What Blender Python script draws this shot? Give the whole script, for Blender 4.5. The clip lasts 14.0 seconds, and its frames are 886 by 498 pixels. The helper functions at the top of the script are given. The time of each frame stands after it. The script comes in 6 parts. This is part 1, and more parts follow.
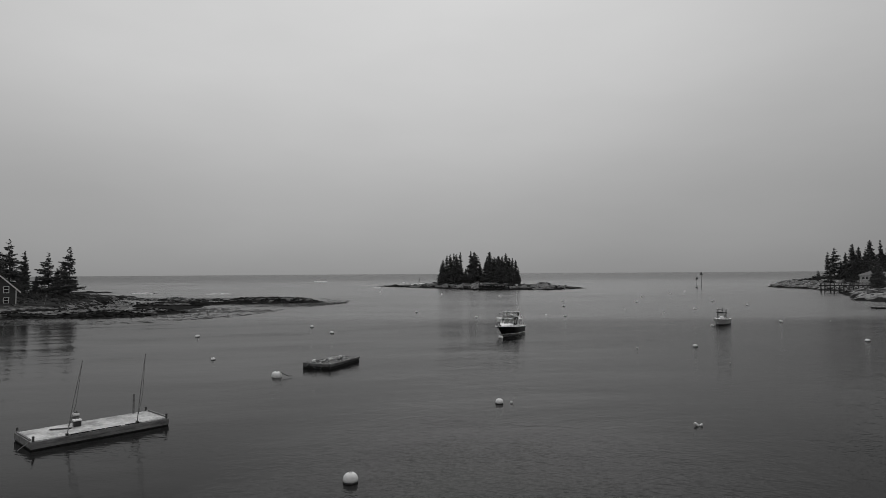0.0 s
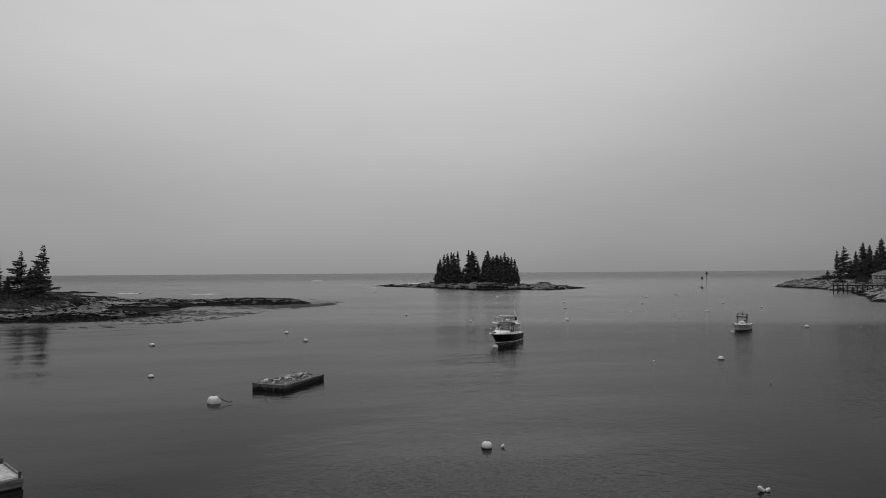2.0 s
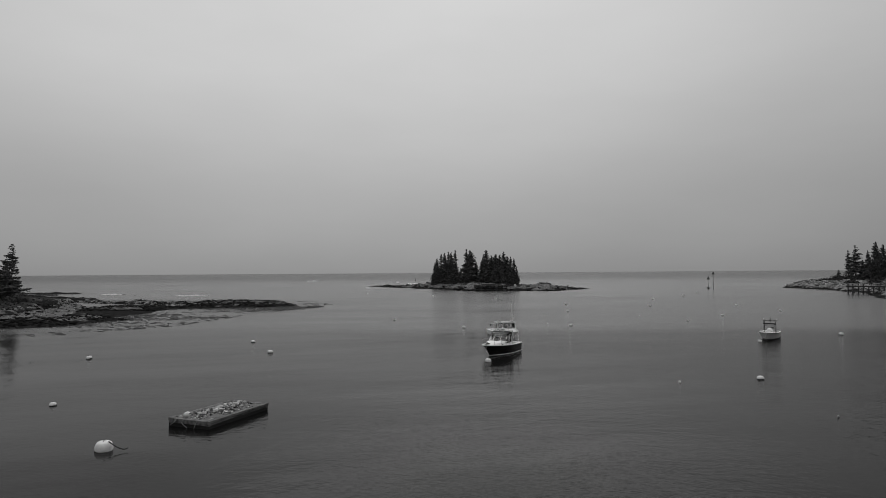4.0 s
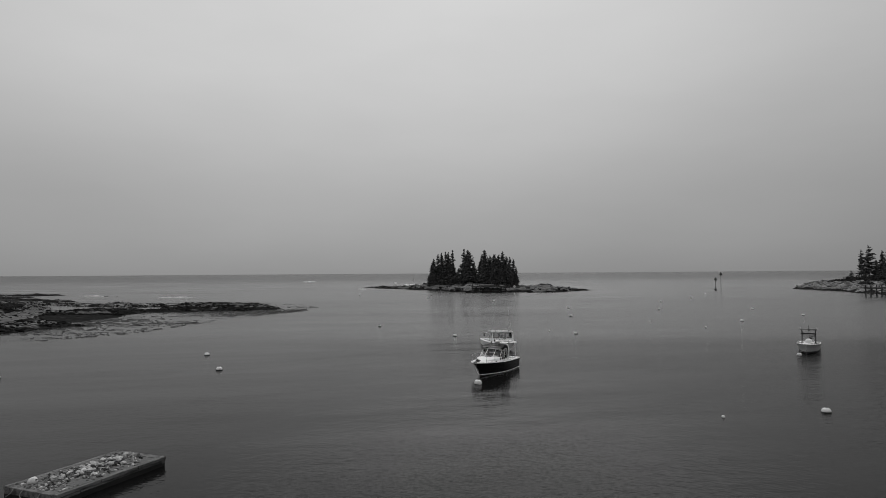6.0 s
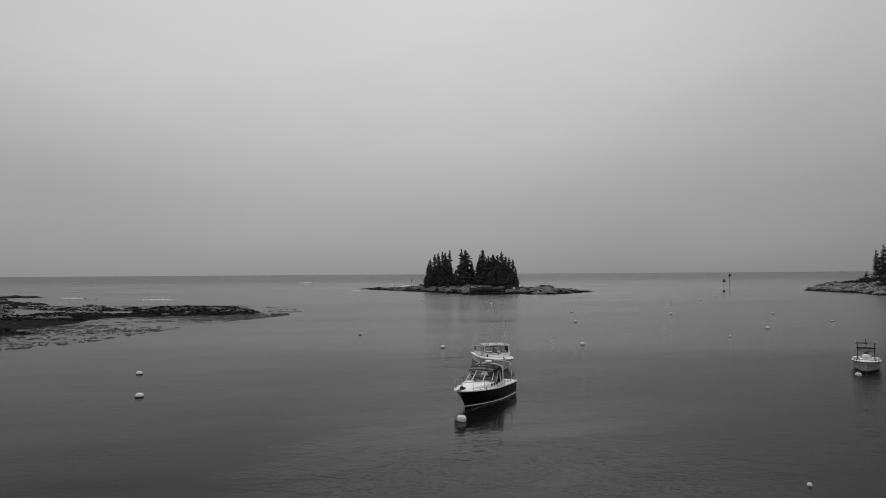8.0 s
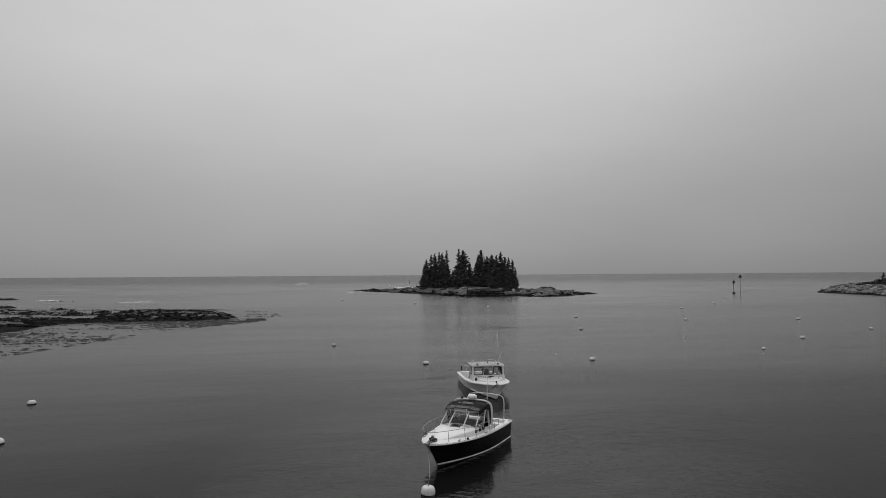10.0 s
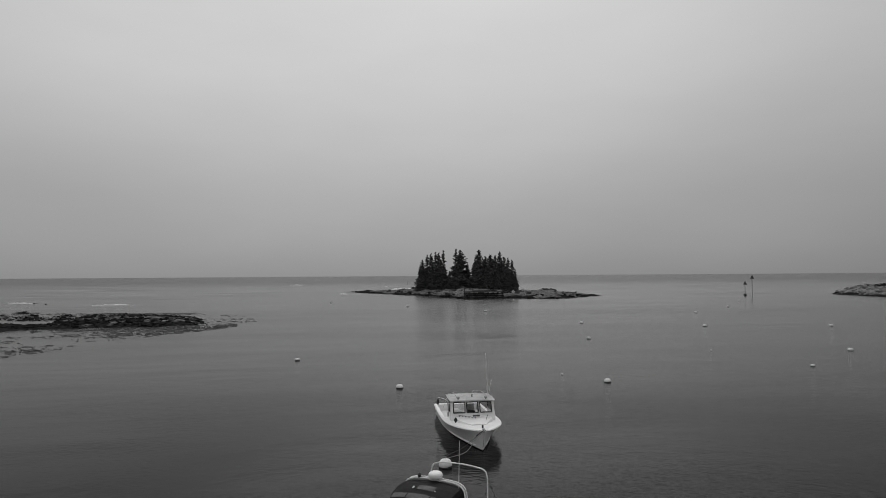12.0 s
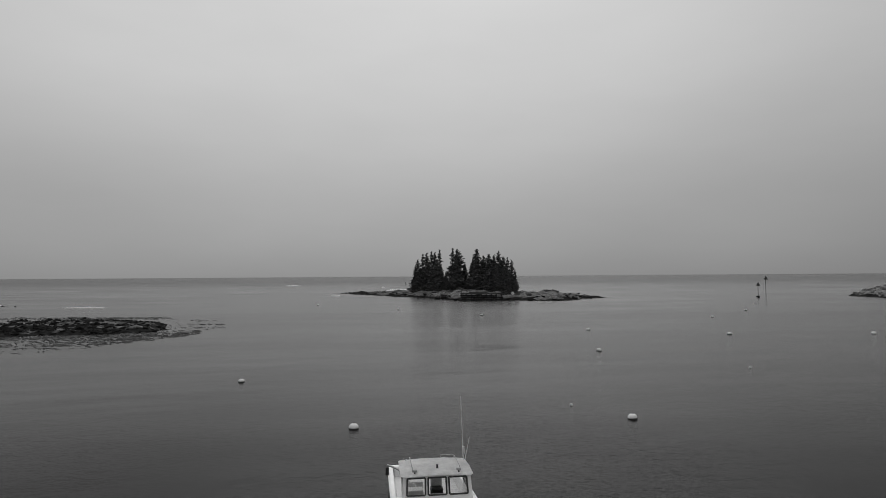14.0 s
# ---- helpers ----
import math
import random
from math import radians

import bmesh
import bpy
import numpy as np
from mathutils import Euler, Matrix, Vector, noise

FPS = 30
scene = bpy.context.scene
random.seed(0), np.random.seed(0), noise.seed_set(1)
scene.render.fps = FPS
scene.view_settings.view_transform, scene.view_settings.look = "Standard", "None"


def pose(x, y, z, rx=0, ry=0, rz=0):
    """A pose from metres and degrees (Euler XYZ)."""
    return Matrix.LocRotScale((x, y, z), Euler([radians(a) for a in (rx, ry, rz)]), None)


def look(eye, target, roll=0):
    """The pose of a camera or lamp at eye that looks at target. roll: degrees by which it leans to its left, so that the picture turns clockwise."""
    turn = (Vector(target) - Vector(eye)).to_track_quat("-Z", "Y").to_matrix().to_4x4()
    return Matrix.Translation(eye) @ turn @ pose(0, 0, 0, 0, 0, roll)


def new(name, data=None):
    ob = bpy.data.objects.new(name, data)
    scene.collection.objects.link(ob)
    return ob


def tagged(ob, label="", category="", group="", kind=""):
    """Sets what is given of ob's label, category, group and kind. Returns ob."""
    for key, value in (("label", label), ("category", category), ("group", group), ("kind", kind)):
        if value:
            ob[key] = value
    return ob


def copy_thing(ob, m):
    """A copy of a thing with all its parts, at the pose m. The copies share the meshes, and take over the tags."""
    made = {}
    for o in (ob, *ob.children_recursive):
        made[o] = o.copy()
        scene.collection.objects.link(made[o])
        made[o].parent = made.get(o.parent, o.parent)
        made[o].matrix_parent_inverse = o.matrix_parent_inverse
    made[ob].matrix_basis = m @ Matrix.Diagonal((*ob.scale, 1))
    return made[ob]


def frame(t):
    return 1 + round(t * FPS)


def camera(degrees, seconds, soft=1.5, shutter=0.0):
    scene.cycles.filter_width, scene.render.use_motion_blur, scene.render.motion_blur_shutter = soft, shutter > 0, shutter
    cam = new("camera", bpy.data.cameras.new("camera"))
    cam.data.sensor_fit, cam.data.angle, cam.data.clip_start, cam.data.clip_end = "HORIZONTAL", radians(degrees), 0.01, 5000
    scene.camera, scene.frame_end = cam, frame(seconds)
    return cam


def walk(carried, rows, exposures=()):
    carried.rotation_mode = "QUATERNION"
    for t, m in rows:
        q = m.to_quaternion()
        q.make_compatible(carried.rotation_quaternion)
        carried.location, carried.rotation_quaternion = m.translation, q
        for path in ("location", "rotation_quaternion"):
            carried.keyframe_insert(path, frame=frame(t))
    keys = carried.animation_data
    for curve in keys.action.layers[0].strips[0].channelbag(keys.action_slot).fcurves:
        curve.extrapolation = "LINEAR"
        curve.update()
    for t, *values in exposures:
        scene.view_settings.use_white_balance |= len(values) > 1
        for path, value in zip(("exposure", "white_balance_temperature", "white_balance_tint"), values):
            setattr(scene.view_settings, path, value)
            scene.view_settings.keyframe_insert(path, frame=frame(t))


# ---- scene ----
# ---------------------------------------------------------------- camera
def drone_pose(t):
    x = -0.088 + 0.7332 * t + 0.006415 * t * t
    y = -1.403 + 5.1993 * t + 0.089125 * t * t - 0.001227 * t ** 3
    z = 9.194 + 0.0677 * t - 0.002082 * t * t
    pitch = 2.186 - 0.0623 * t + 0.011566 * t * t - 0.000429 * t ** 3
    yaw = 0.763 - 0.0109 * t + 0.001848 * t * t
    return pose(x, y, z, 90 + pitch, ROLL, yaw)


ROLL = 0.39
cam = camera(71.0, 14.0, soft=0.62)
walk(cam, [(0.5 * i, drone_pose(0.5 * i)) for i in range(29)], exposures=[(0.0, 0.0), (14.0, 0.0)])

# ---------------------------------------------------------------- sky and light
SUN_ELEV, SUN_AZ = 48, 4          # degrees; azimuth from +y towards +x


def nd(tree, kind, x=0, y=0, **inputs):
    n = tree.nodes.new(kind)
    n.location = (x, y)
    for k, v in inputs.items():
        n.inputs[k].default_value = v
    return n


def ramp(tree, fac, stops, ease="LINEAR"):
    n = tree.nodes.new("ShaderNodeValToRGB")
    n.color_ramp.interpolation = ease
    el = n.color_ramp.elements
    while len(el) < len(stops):
        el.new(0.5)
    for e, (p, v) in zip(el, stops):
        e.position, e.color = p, (v, v, v, 1)
    tree.links.new(fac, n.inputs[0])
    return n.outputs[0]


def maths(tree, op, a, b=None, c=None):
    n = tree.nodes.new("ShaderNodeMath")
    n.operation = op
    for i, v in enumerate((a, b, c)):
        if v is None:
            continue
        if isinstance(v, (int, float)):
            n.inputs[i].default_value = v
        else:
            tree.links.new(v, n.inputs[i])
    return n.outputs[0]


world = bpy.data.worlds.new("overcast")
scene.world = world
world.use_nodes = True
wt = world.node_tree
wt.nodes.clear()
sky = nd(wt, "ShaderNodeTexSky")
sky.sky_type, sky.sun_disc = "NISHITA", False
sky.sun_elevation, sky.sun_rotation = radians(SUN_ELEV), radians(SUN_AZ)
sky.dust_density = 6.0
grey = nd(wt, "ShaderNodeRGBToBW")
wt.links.new(sky.outputs[0], grey.inputs[0])
coord = nd(wt, "ShaderNodeTexCoord")
sep = nd(wt, "ShaderNodeSeparateXYZ")
wt.links.new(coord.outputs["Generated"], sep.inputs[0])
# the cloud layer: dim along the horizon, brightest round the hidden sun
lift = ramp(wt, maths(wt, "MULTIPLY_ADD", sep.outputs[2], 0.5, 0.5),
            [(0.0, 0.17), (0.4990, 0.22), (0.5, 0.315), (0.521, 0.355), (0.56, 0.395), (0.605, 0.475), (0.65, 0.545), (0.70, 0.58),
             (0.80, 0.84), (1.0, 1.15)])
sun_way = (math.cos(radians(34)) * math.sin(radians(-6)), math.cos(radians(34)) * math.cos(radians(-6)), math.sin(radians(34)))
dot = nd(wt, "ShaderNodeVectorMath")
dot.operation = "DOT_PRODUCT"
wt.links.new(coord.outputs["Generated"], dot.inputs[0])
dot.inputs[1].default_value = sun_way
glow = ramp(wt, dot.outputs["Value"], [(0.0, 0.62), (0.55, 0.74), (0.78, 0.88), (0.92, 1.0), (1.0, 1.03)], "EASE")
cloud = nd(wt, "ShaderNodeTexNoise", Scale=2.6, Detail=4.0, Roughness=0.55)
stretch = nd(wt, "ShaderNodeMapping")
stretch.inputs["Scale"].default_value = (1.0, 1.0, 3.2)
wt.links.new(coord.outputs["Generated"], stretch.inputs[0])
wt.links.new(stretch.outputs[0], cloud.inputs["Vector"])
mottle = maths(wt, "MULTIPLY_ADD", cloud.outputs[0], 0.16, 0.92)
east = maths(wt, "MULTIPLY_ADD", maths(wt, "MAXIMUM", sep.outputs[0], 0.0), -0.16, 1.0)
deck_light = maths(wt, "MULTIPLY", maths(wt, "MULTIPLY", maths(wt, "MULTIPLY", lift, glow), mottle), east)
total = maths(wt, "MULTIPLY_ADD", grey.outputs[0], 0.004, deck_light)
back = nd(wt, "ShaderNodeBackground", Strength=1.0)
wt.links.new(total, back.inputs[0])
wout = nd(wt, "ShaderNodeOutputWorld")
wt.links.new(back.outputs[0], wout.inputs[0])

sun = new("sun", bpy.data.lights.new("sun", "SUN"))
sun.data.energy, sun.data.angle, sun.data.color = 0.5, radians(70), (1.0, 1.0, 1.0)
sun.matrix_world = look((0, 0, 60), (-math.sin(radians(SUN_AZ)) * 50, -math.cos(radians(SUN_AZ)) * 50,
                                     60 - 50 * math.tan(radians(SUN_ELEV))))


# ---------------------------------------------------------------- materials
def material(name, lo, hi, rough=0.6, scale=4.0, metal=0.0, bump=0.0, bump_scale=20.0, detail=6.0, stretch_by=(1, 1, 1),
             per_object=0.0, per_island=0.0, spec=0.5, coords="Object", matte=False, tight=0.18):
    m = bpy.data.materials.new(name)
    m.use_nodes = True
    t = m.node_tree
    b = t.nodes["Principled BSDF"]
    flat = nd(t, "ShaderNodeBsdfDiffuse", Roughness=1.0)
    if matte:
        t.links.new(flat.outputs[0], t.nodes["Material Output"].inputs[0])
    mp = nd(t, "ShaderNodeMapping")
    mp.inputs["Scale"].default_value = stretch_by
    if coords == "World":
        t.links.new(nd(t, "ShaderNodeNewGeometry").outputs["Position"], mp.inputs[0])
    else:
        t.links.new(nd(t, "ShaderNodeTexCoord").outputs[coords], mp.inputs[0])
    n1 = nd(t, "ShaderNodeTexNoise", Scale=scale, Detail=detail, Roughness=0.6)
    n2 = nd(t, "ShaderNodeTexNoise", Scale=scale * 7.3, Detail=3.0, Roughness=0.6)
    t.links.new(mp.outputs[0], n1.inputs["Vector"])
    t.links.new(mp.outputs[0], n2.inputs["Vector"])
    fac = maths(t, "ADD", maths(t, "MULTIPLY", n1.outputs[0], 0.65), maths(t, "MULTIPLY", n2.outputs[0], 0.35))
    col = ramp(t, fac, [(0.5 - tight, lo), (0.5 + tight, hi)])
    if per_object or per_island:
        if per_object:
            src = nd(t, "ShaderNodeObjectInfo").outputs["Random"]
            amount = per_object
        else:
            src = nd(t, "ShaderNodeNewGeometry").outputs["Random Per Island"]
            amount = per_island
        k = maths(t, "MULTIPLY_ADD", src, amount * 2, 1 - amount)
        mul = t.nodes.new("ShaderNodeVectorMath")
        mul.operation = "SCALE"
        t.links.new(col, mul.inputs[0])
        t.links.new(k, mul.inputs["Scale"])
        col = mul.outputs[0]
    t.links.new(col, b.inputs["Base Color"])
    t.links.new(col, flat.inputs["Color"])
    t.links.new(maths(t, "MULTIPLY_ADD", n2.outputs[0], 0.25, rough - 0.12), b.inputs["Roughness"])
    b.inputs["Metallic"].default_value = metal
    b.inputs["Specular IOR Level"].default_value = spec
    if bump:
        n3 = nd(t, "ShaderNodeTexNoise", Scale=bump_scale, Detail=5.0, Roughness=0.6)
        t.links.new(mp.outputs[0], n3.inputs["Vector"])
        bp = nd(t, "ShaderNodeBump", Strength=1.0, Distance=bump)
        t.links.new(n3.outputs[0], bp.inputs["Height"])
        t.links.new(bp.outputs[0], b.inputs["Normal"])
        t.links.new(bp.outputs[0], flat.inputs["Normal"])
    return m


def water_material():
    """Dark water under a broken mirror; the Fresnel term drives the gloss."""
    m = bpy.data.materials.new("sea_water")
    m.use_nodes = True
    t = m.node_tree
    t.nodes.remove(t.nodes["Principled BSDF"])
    geo = nd(t, "ShaderNodeNewGeometry")
    pos = nd(t, "ShaderNodeSeparateXYZ")
    t.links.new(geo.outputs["Position"], pos.inputs[0])

    def waves(scale, sx, sy, turn, detail, rough=0.55):
        mp = nd(t, "ShaderNodeMapping")
        mp.vector_type = "TEXTURE"
        mp.inputs["Scale"].default_value = (1 / sx, 1 / sy, 1)
        mp.inputs["Rotation"].default_value = (0, 0, radians(turn))
        t.links.new(geo.outputs["Position"], mp.inputs[0])
        n = nd(t, "ShaderNodeTexNoise", Scale=scale, Detail=detail, Roughness=rough)
        t.links.new(mp.outputs[0], n.inputs["Vector"])
        return n.outputs[0]

    ripple = waves(2.6, 0.7, 1.5, -20, 2.0)
    chop = waves(0.75, 0.8, 1.4, -14, 3.0, 0.6)
    slap = waves(1.5, 0.85, 1.2, 24, 2.0)
    swell = waves(0.06, 0.5, 1.4, 15, 2.0)
    roll = waves(0.2, 0.8, 1.3, -20, 2.0)
    # the breeze ruffles the open side of the anchorage more than the lee of the point
    breeze = maths(t, "MULTIPLY_ADD", pos.outputs[0], 0.005, 0.48)
    lee = maths(t, "MINIMUM", maths(t, "MAXIMUM", maths(t, "SUBTRACT", breeze, 0.5), -0.16), 0.16)
    patch = maths(t, "ADD", maths(t, "MULTIPLY_ADD", waves(0.035, 0.6, 1.4, 18, 4.0), 1.2, -0.1), lee)
    gust = ramp(t, patch, [(0.34, 0.22), (0.50, 0.55), (0.72, 0.92)], "EASE")
    h1 = maths(t, "MULTIPLY", maths(t, "MULTIPLY", ripple, WAVE_RIPPLE), gust)
    h2 = maths(t, "MULTIPLY", maths(t, "MULTIPLY_ADD", chop, WAVE_CHOP, maths(t, "MULTIPLY", slap, WAVE_SLAP)), gust)
    h = maths(t, "ADD", maths(t, "ADD", h1, h2), maths(t, "MULTIPLY_ADD", roll, WAVE_ROLL, maths(t, "MULTIPLY", swell, 0.25)))
    bp = nd(t, "ShaderNodeBump", Strength=1.0, Distance=1.0)
    t.links.new(h, bp.inputs["Height"])
    fres = nd(t, "ShaderNodeFresnel", IOR=1.127)
    t.links.new(bp.outputs[0], fres.inputs["Normal"])
    body = nd(t, "ShaderNodeBsdfDiffuse")
    body.inputs["Color"].default_value = (0.007, 0.007, 0.007, 1)
    gloss = nd(t, "ShaderNodeBsdfAnisotropic")
    # the gloss colour itself is dimmed for steeper open-sea waves and streaked for faint slicks
    open_sea = ramp(t, maths(t, "MULTIPLY", pos.outputs[1], 0.001), [(0.10, 1.0), (0.30, 0.98), (0.45, 0.97), (0.9, 1.0)], "EASE")
    streak = maths(t, "MULTIPLY_ADD", waves(0.011, 0.22, 2.2, 3, 4.0, 0.6), 0.2, 0.9)
    streak = maths(t, "MULTIPLY", streak, maths(t, "MULTIPLY_ADD", waves(0.07, 0.3, 1.6, 6, 4.0, 0.65), 0.24, 0.88))
    far = ramp(t, maths(t, "MULTIPLY", pos.outputs[1], 0.001), [(0.20, 0.0), (0.42, 1.0)])
    # dark faces of far waves are put into the gloss colour as bands
    bands = maths(t, "MULTIPLY_ADD", waves(0.035, 0.28, 1.3, 4, 5.0, 0.7), 0.7, -0.35)
    streak = maths(t, "MULTIPLY", streak, maths(t, "MULTIPLY_ADD", far, bands, 1.0))
    calm = maths(t, "MULTIPLY_ADD", gust, -0.09, 1.065)
    shine = maths(t, "MULTIPLY", maths(t, "MULTIPLY", maths(t, "MULTIPLY", open_sea, calm), streak), WATER_GLOSS)
    t.links.new(shine, gloss.inputs["Color"])
    t.links.new(bp.outputs[0], gloss.inputs["Normal"])
    # wavelets too small to see blur the mirror, more so in the gusts and on the open sea
    outside = ramp(t, maths(t, "MULTIPLY", pos.outputs[1], 0.001), [(0.05, 0.05), (0.105, 0.08), (0.13, 0.17), (0.40, 0.20), (1.0, 0.12)], "EASE")
    t.links.new(maths(t, "MULTIPLY_ADD", gust, 0.05, outside), gloss.inputs["Roughness"])
    mix = nd(t, "ShaderNodeMixShader")
    # wavelets mask one another, so their far slopes gleam little more than flat water
    flat = nd(t, "ShaderNodeFresnel", IOR=1.127)
    f = maths(t, "MINIMUM", fres.outputs[0], maths(t, "MULTIPLY", flat.outputs[0], 1.2))
    # seen along the surface the steep near faces count most, so the gloss never rises to a full mirror
    f4 = maths(t, "POWER", maths(t, "DIVIDE", f, GLOSS_TOP), 4.0)
    t.links.new(maths(t, "DIVIDE", f, maths(t, "POWER", maths(t, "ADD", f4, 1.0), 0.25)), mix.inputs[0])
    t.links.new(body.outputs[0], mix.inputs[1])
    t.links.new(gloss.outputs[0], mix.inputs[2])
    t.links.new(mix.outputs[0], t.nodes["Material Output"].inputs[0])
    return m


WATER_GLOSS, GLOSS_TOP = 1.0, 0.405
WAVE_RIPPLE, WAVE_CHOP, WAVE_SLAP, WAVE_ROLL = 0.042, 0.048, 0.038, 0.03


def shore_material(name, rock_lo, rock_hi, weed_top, turf_from):
    """Rock that is black with weed in the tidal zone and grown over with turf higher up."""
    m = bpy.data.materials.new(name)
    m.use_nodes = True
    t = m.node_tree
    t.nodes.remove(t.nodes["Principled BSDF"])
    b = nd(t, "ShaderNodeBsdfDiffuse", Roughness=1.0)
    t.links.new(b.outputs[0], t.nodes["Material Output"].inputs[0])
    geo = nd(t, "ShaderNodeNewGeometry")
    pos = geo.outputs["Position"]
    s = nd(t, "ShaderNodeSeparateXYZ")
    t.links.new(pos, s.inputs[0])

    def noise_at(scale, detail=5.0, st=(1, 1, 1)):
        mp = nd(t, "ShaderNodeMapping")
        mp.inputs["Scale"].default_value = st
        t.links.new(pos, mp.inputs[0])
        n = nd(t, "ShaderNodeTexNoise", Scale=scale, Detail=detail, Roughness=0.65)
        t.links.new(mp.outputs[0], n.inputs["Vector"])
        return n.outputs[0]

    big, mid, fine = noise_at(0.13, 4.0, (0.45, 1.0, 1)), noise_at(0.42, 5.0, (0.4, 1.5, 1)), noise_at(1.5, 6.0, (0.45, 1.4, 2.5))
    rock = ramp(t, maths(t, "ADD", maths(t, "MULTIPLY", mid, 0.35), maths(t, "MULTIPLY", fine, 0.65)),
                [(0.38, rock_lo), (0.5, (rock_lo + rock_hi) / 2), (0.61, rock_hi)])
    # the veil of haze is put into the weed's colour as lifted blacks
    weed = ramp(t, fine, [(0.36, 0.012), (0.62, 0.05)])
    turf = ramp(t, maths(t, "ADD", maths(t, "MULTIPLY", mid, 0.6), maths(t, "MULTIPLY", fine, 0.4)), [(0.38, 0.02), (0.62, 0.075)])
    zn = maths(t, "ADD", s.outputs[2], maths(t, "MULTIPLY", maths(t, "SUBTRACT", mid, 0.5), -2.0))
    zn = maths(t, "ADD", zn, maths(t, "MULTIPLY", maths(t, "SUBTRACT", big, 0.5), -4.0))
    w = ramp(t, maths(t, "MULTIPLY_ADD", zn, 0.2, 0.5), [(0.5 + 0.2 * (weed_top - 0.12), 0.0), (0.5 + 0.2 * (weed_top + 0.12), 1.0)])
    g = ramp(t, maths(t, "MULTIPLY_ADD", zn, 0.1, 0.3), [(0.3 + 0.1 * (turf_from - 0.2), 0.0), (0.3 + 0.1 * (turf_from + 0.25), 1.0)])

    def mix(f, a, c):
        n = nd(t, "ShaderNodeMix")
        n.data_type = "RGBA"
        t.links.new(f, n.inputs[0])
        t.links.new(a, n.inputs[6])
        t.links.new(c, n.inputs[7])
        return n.outputs[2]

    t.links.new(mix(g, mix(w, weed, rock), turf), b.inputs["Color"])
    bp = nd(t, "ShaderNodeBump", Strength=1.0, Distance=0.35)
    t.links.new(maths(t, "ADD", mid, maths(t, "MULTIPLY", fine, 0.5)), bp.inputs["Height"])
    t.links.new(bp.outputs[0], b.inputs["Normal"])
    return m


def glass_material(name, tint=0.8, rough=0.02, ior=1.12):
    """A thin pane: clear, with the gloss of its surface by the Fresnel term."""
    m = bpy.data.materials.new(name)
    m.use_nodes = True
    t = m.node_tree
    t.nodes.remove(t.nodes["Principled BSDF"])
    clear = nd(t, "ShaderNodeBsdfTransparent")
    clear.inputs["Color"].default_value = (tint, tint, tint, 1)
    gloss = nd(t, "ShaderNodeBsdfAnisotropic", Roughness=rough)
    fres = nd(t, "ShaderNodeFresnel", IOR=ior)
    mix = nd(t, "ShaderNodeMixShader")
    t.links.new(fres.outputs[0], mix.inputs[0])
    t.links.new(clear.outputs[0], mix.inputs[1])
    t.links.new(gloss.outputs[0], mix.inputs[2])
    t.links.new(mix.outputs[0], t.nodes["Material Output"].inputs[0])
    return m


M_WATER = water_material()
M_SHORE_L = shore_material("shore_rock_with_weed", 0.05, 0.40, 0.88, 1.35)
M_SHINGLEB = material("wet_beach_shingle", 0.06, 0.27, 0.8, 0.35, bump=0.08, bump_scale=2.5, coords="World", stretch_by=(0.45, 1.3, 1), tight=0.15, matte=True)
M_ISLAND = shore_material("island_rock_with_weed", 0.05, 0.38, 0.75, 3.7)
M_SHORE_R = shore_material("point_rock_with_weed", 0.12, 0.48, 0.85, 4.1)
M_NEEDLE = material("spruce_needles", 0.06, 0.16, 0.7, 0.9, per_island=0.35, matte=True)
M_BARK = material("spruce_bark", 0.05, 0.13, 0.85, 3.0, bump=0.02, stretch_by=(1, 1, 0.3), spec=0.2)
M_SHRUB = material("shrub_leaves", 0.035, 0.1, 0.7, 0.8, per_island=0.35, matte=True)
M_TURF = material("coarse_grass", 0.035, 0.10, 0.8, 0.7, per_island=0.45, matte=True)
M_GEL = material("white_gelcoat", 0.74, 0.86, 0.32, 1.5)
M_GELGREY = material("pale_grey_gelcoat", 0.50, 0.62, 0.42, 2.0)
M_NAVY = material("navy_hull_paint", 0.008, 0.014, 0.18, 1.5)
M_BOTTOM = material("dark_bottom_paint", 0.02, 0.045, 0.6, 3.0)
M_CANVAS = material("black_canvas", 0.008, 0.02, 0.75, 5.0, bump=0.004, bump_scale=30)
M_STEEL = material("stainless_tube", 0.28, 0.4, 0.3, 8.0, metal=1.0)
M_WHITEMETAL = material("white_painted_tube", 0.66, 0.76, 0.35, 6.0)
M_BLACK = material("black_plastic", 0.012, 0.03, 0.5, 8.0)
M_GLASS = glass_material("clear_glass", 0.85)
M_TINT = material("dark_glazing", 0.012, 0.03, 0.16, 4.0)
M_SEAT = material("vinyl_seat", 0.42, 0.56, 0.5, 4.0)
M_ROPE = material("weathered_rope", 0.16, 0.28, 0.9, 25.0)
M_DARKROPE = material("dark_wet_rope", 0.02, 0.05, 0.9, 25.0)
M_BUOY = material("white_buoy_shell", 0.55, 0.78, 0.45, 6.0, per_object=0.05)
M_BAND = material("fouled_waterline_band", 0.02, 0.06, 0.8, 9.0)
M_PLANK = material("guano_whitened_plank", 0.20, 0.56, 0.85, 1.1, bump=0.006, bump_scale=14, per_object=0.03, coords="World", tight=0.11)
M_PLANKW = material("weathered_grey_plank", 0.12, 0.27, 0.85, 3.0, bump=0.006, bump_scale=16, stretch_by=(0.25, 1.4, 1.4), per_object=0.12)
M_TIMBER = material("grey_timber", 0.07, 0.24, 0.85, 2.5, tight=0.13, bump=0.01, bump_scale=12, stretch_by=(0.3, 1.5, 1.5))
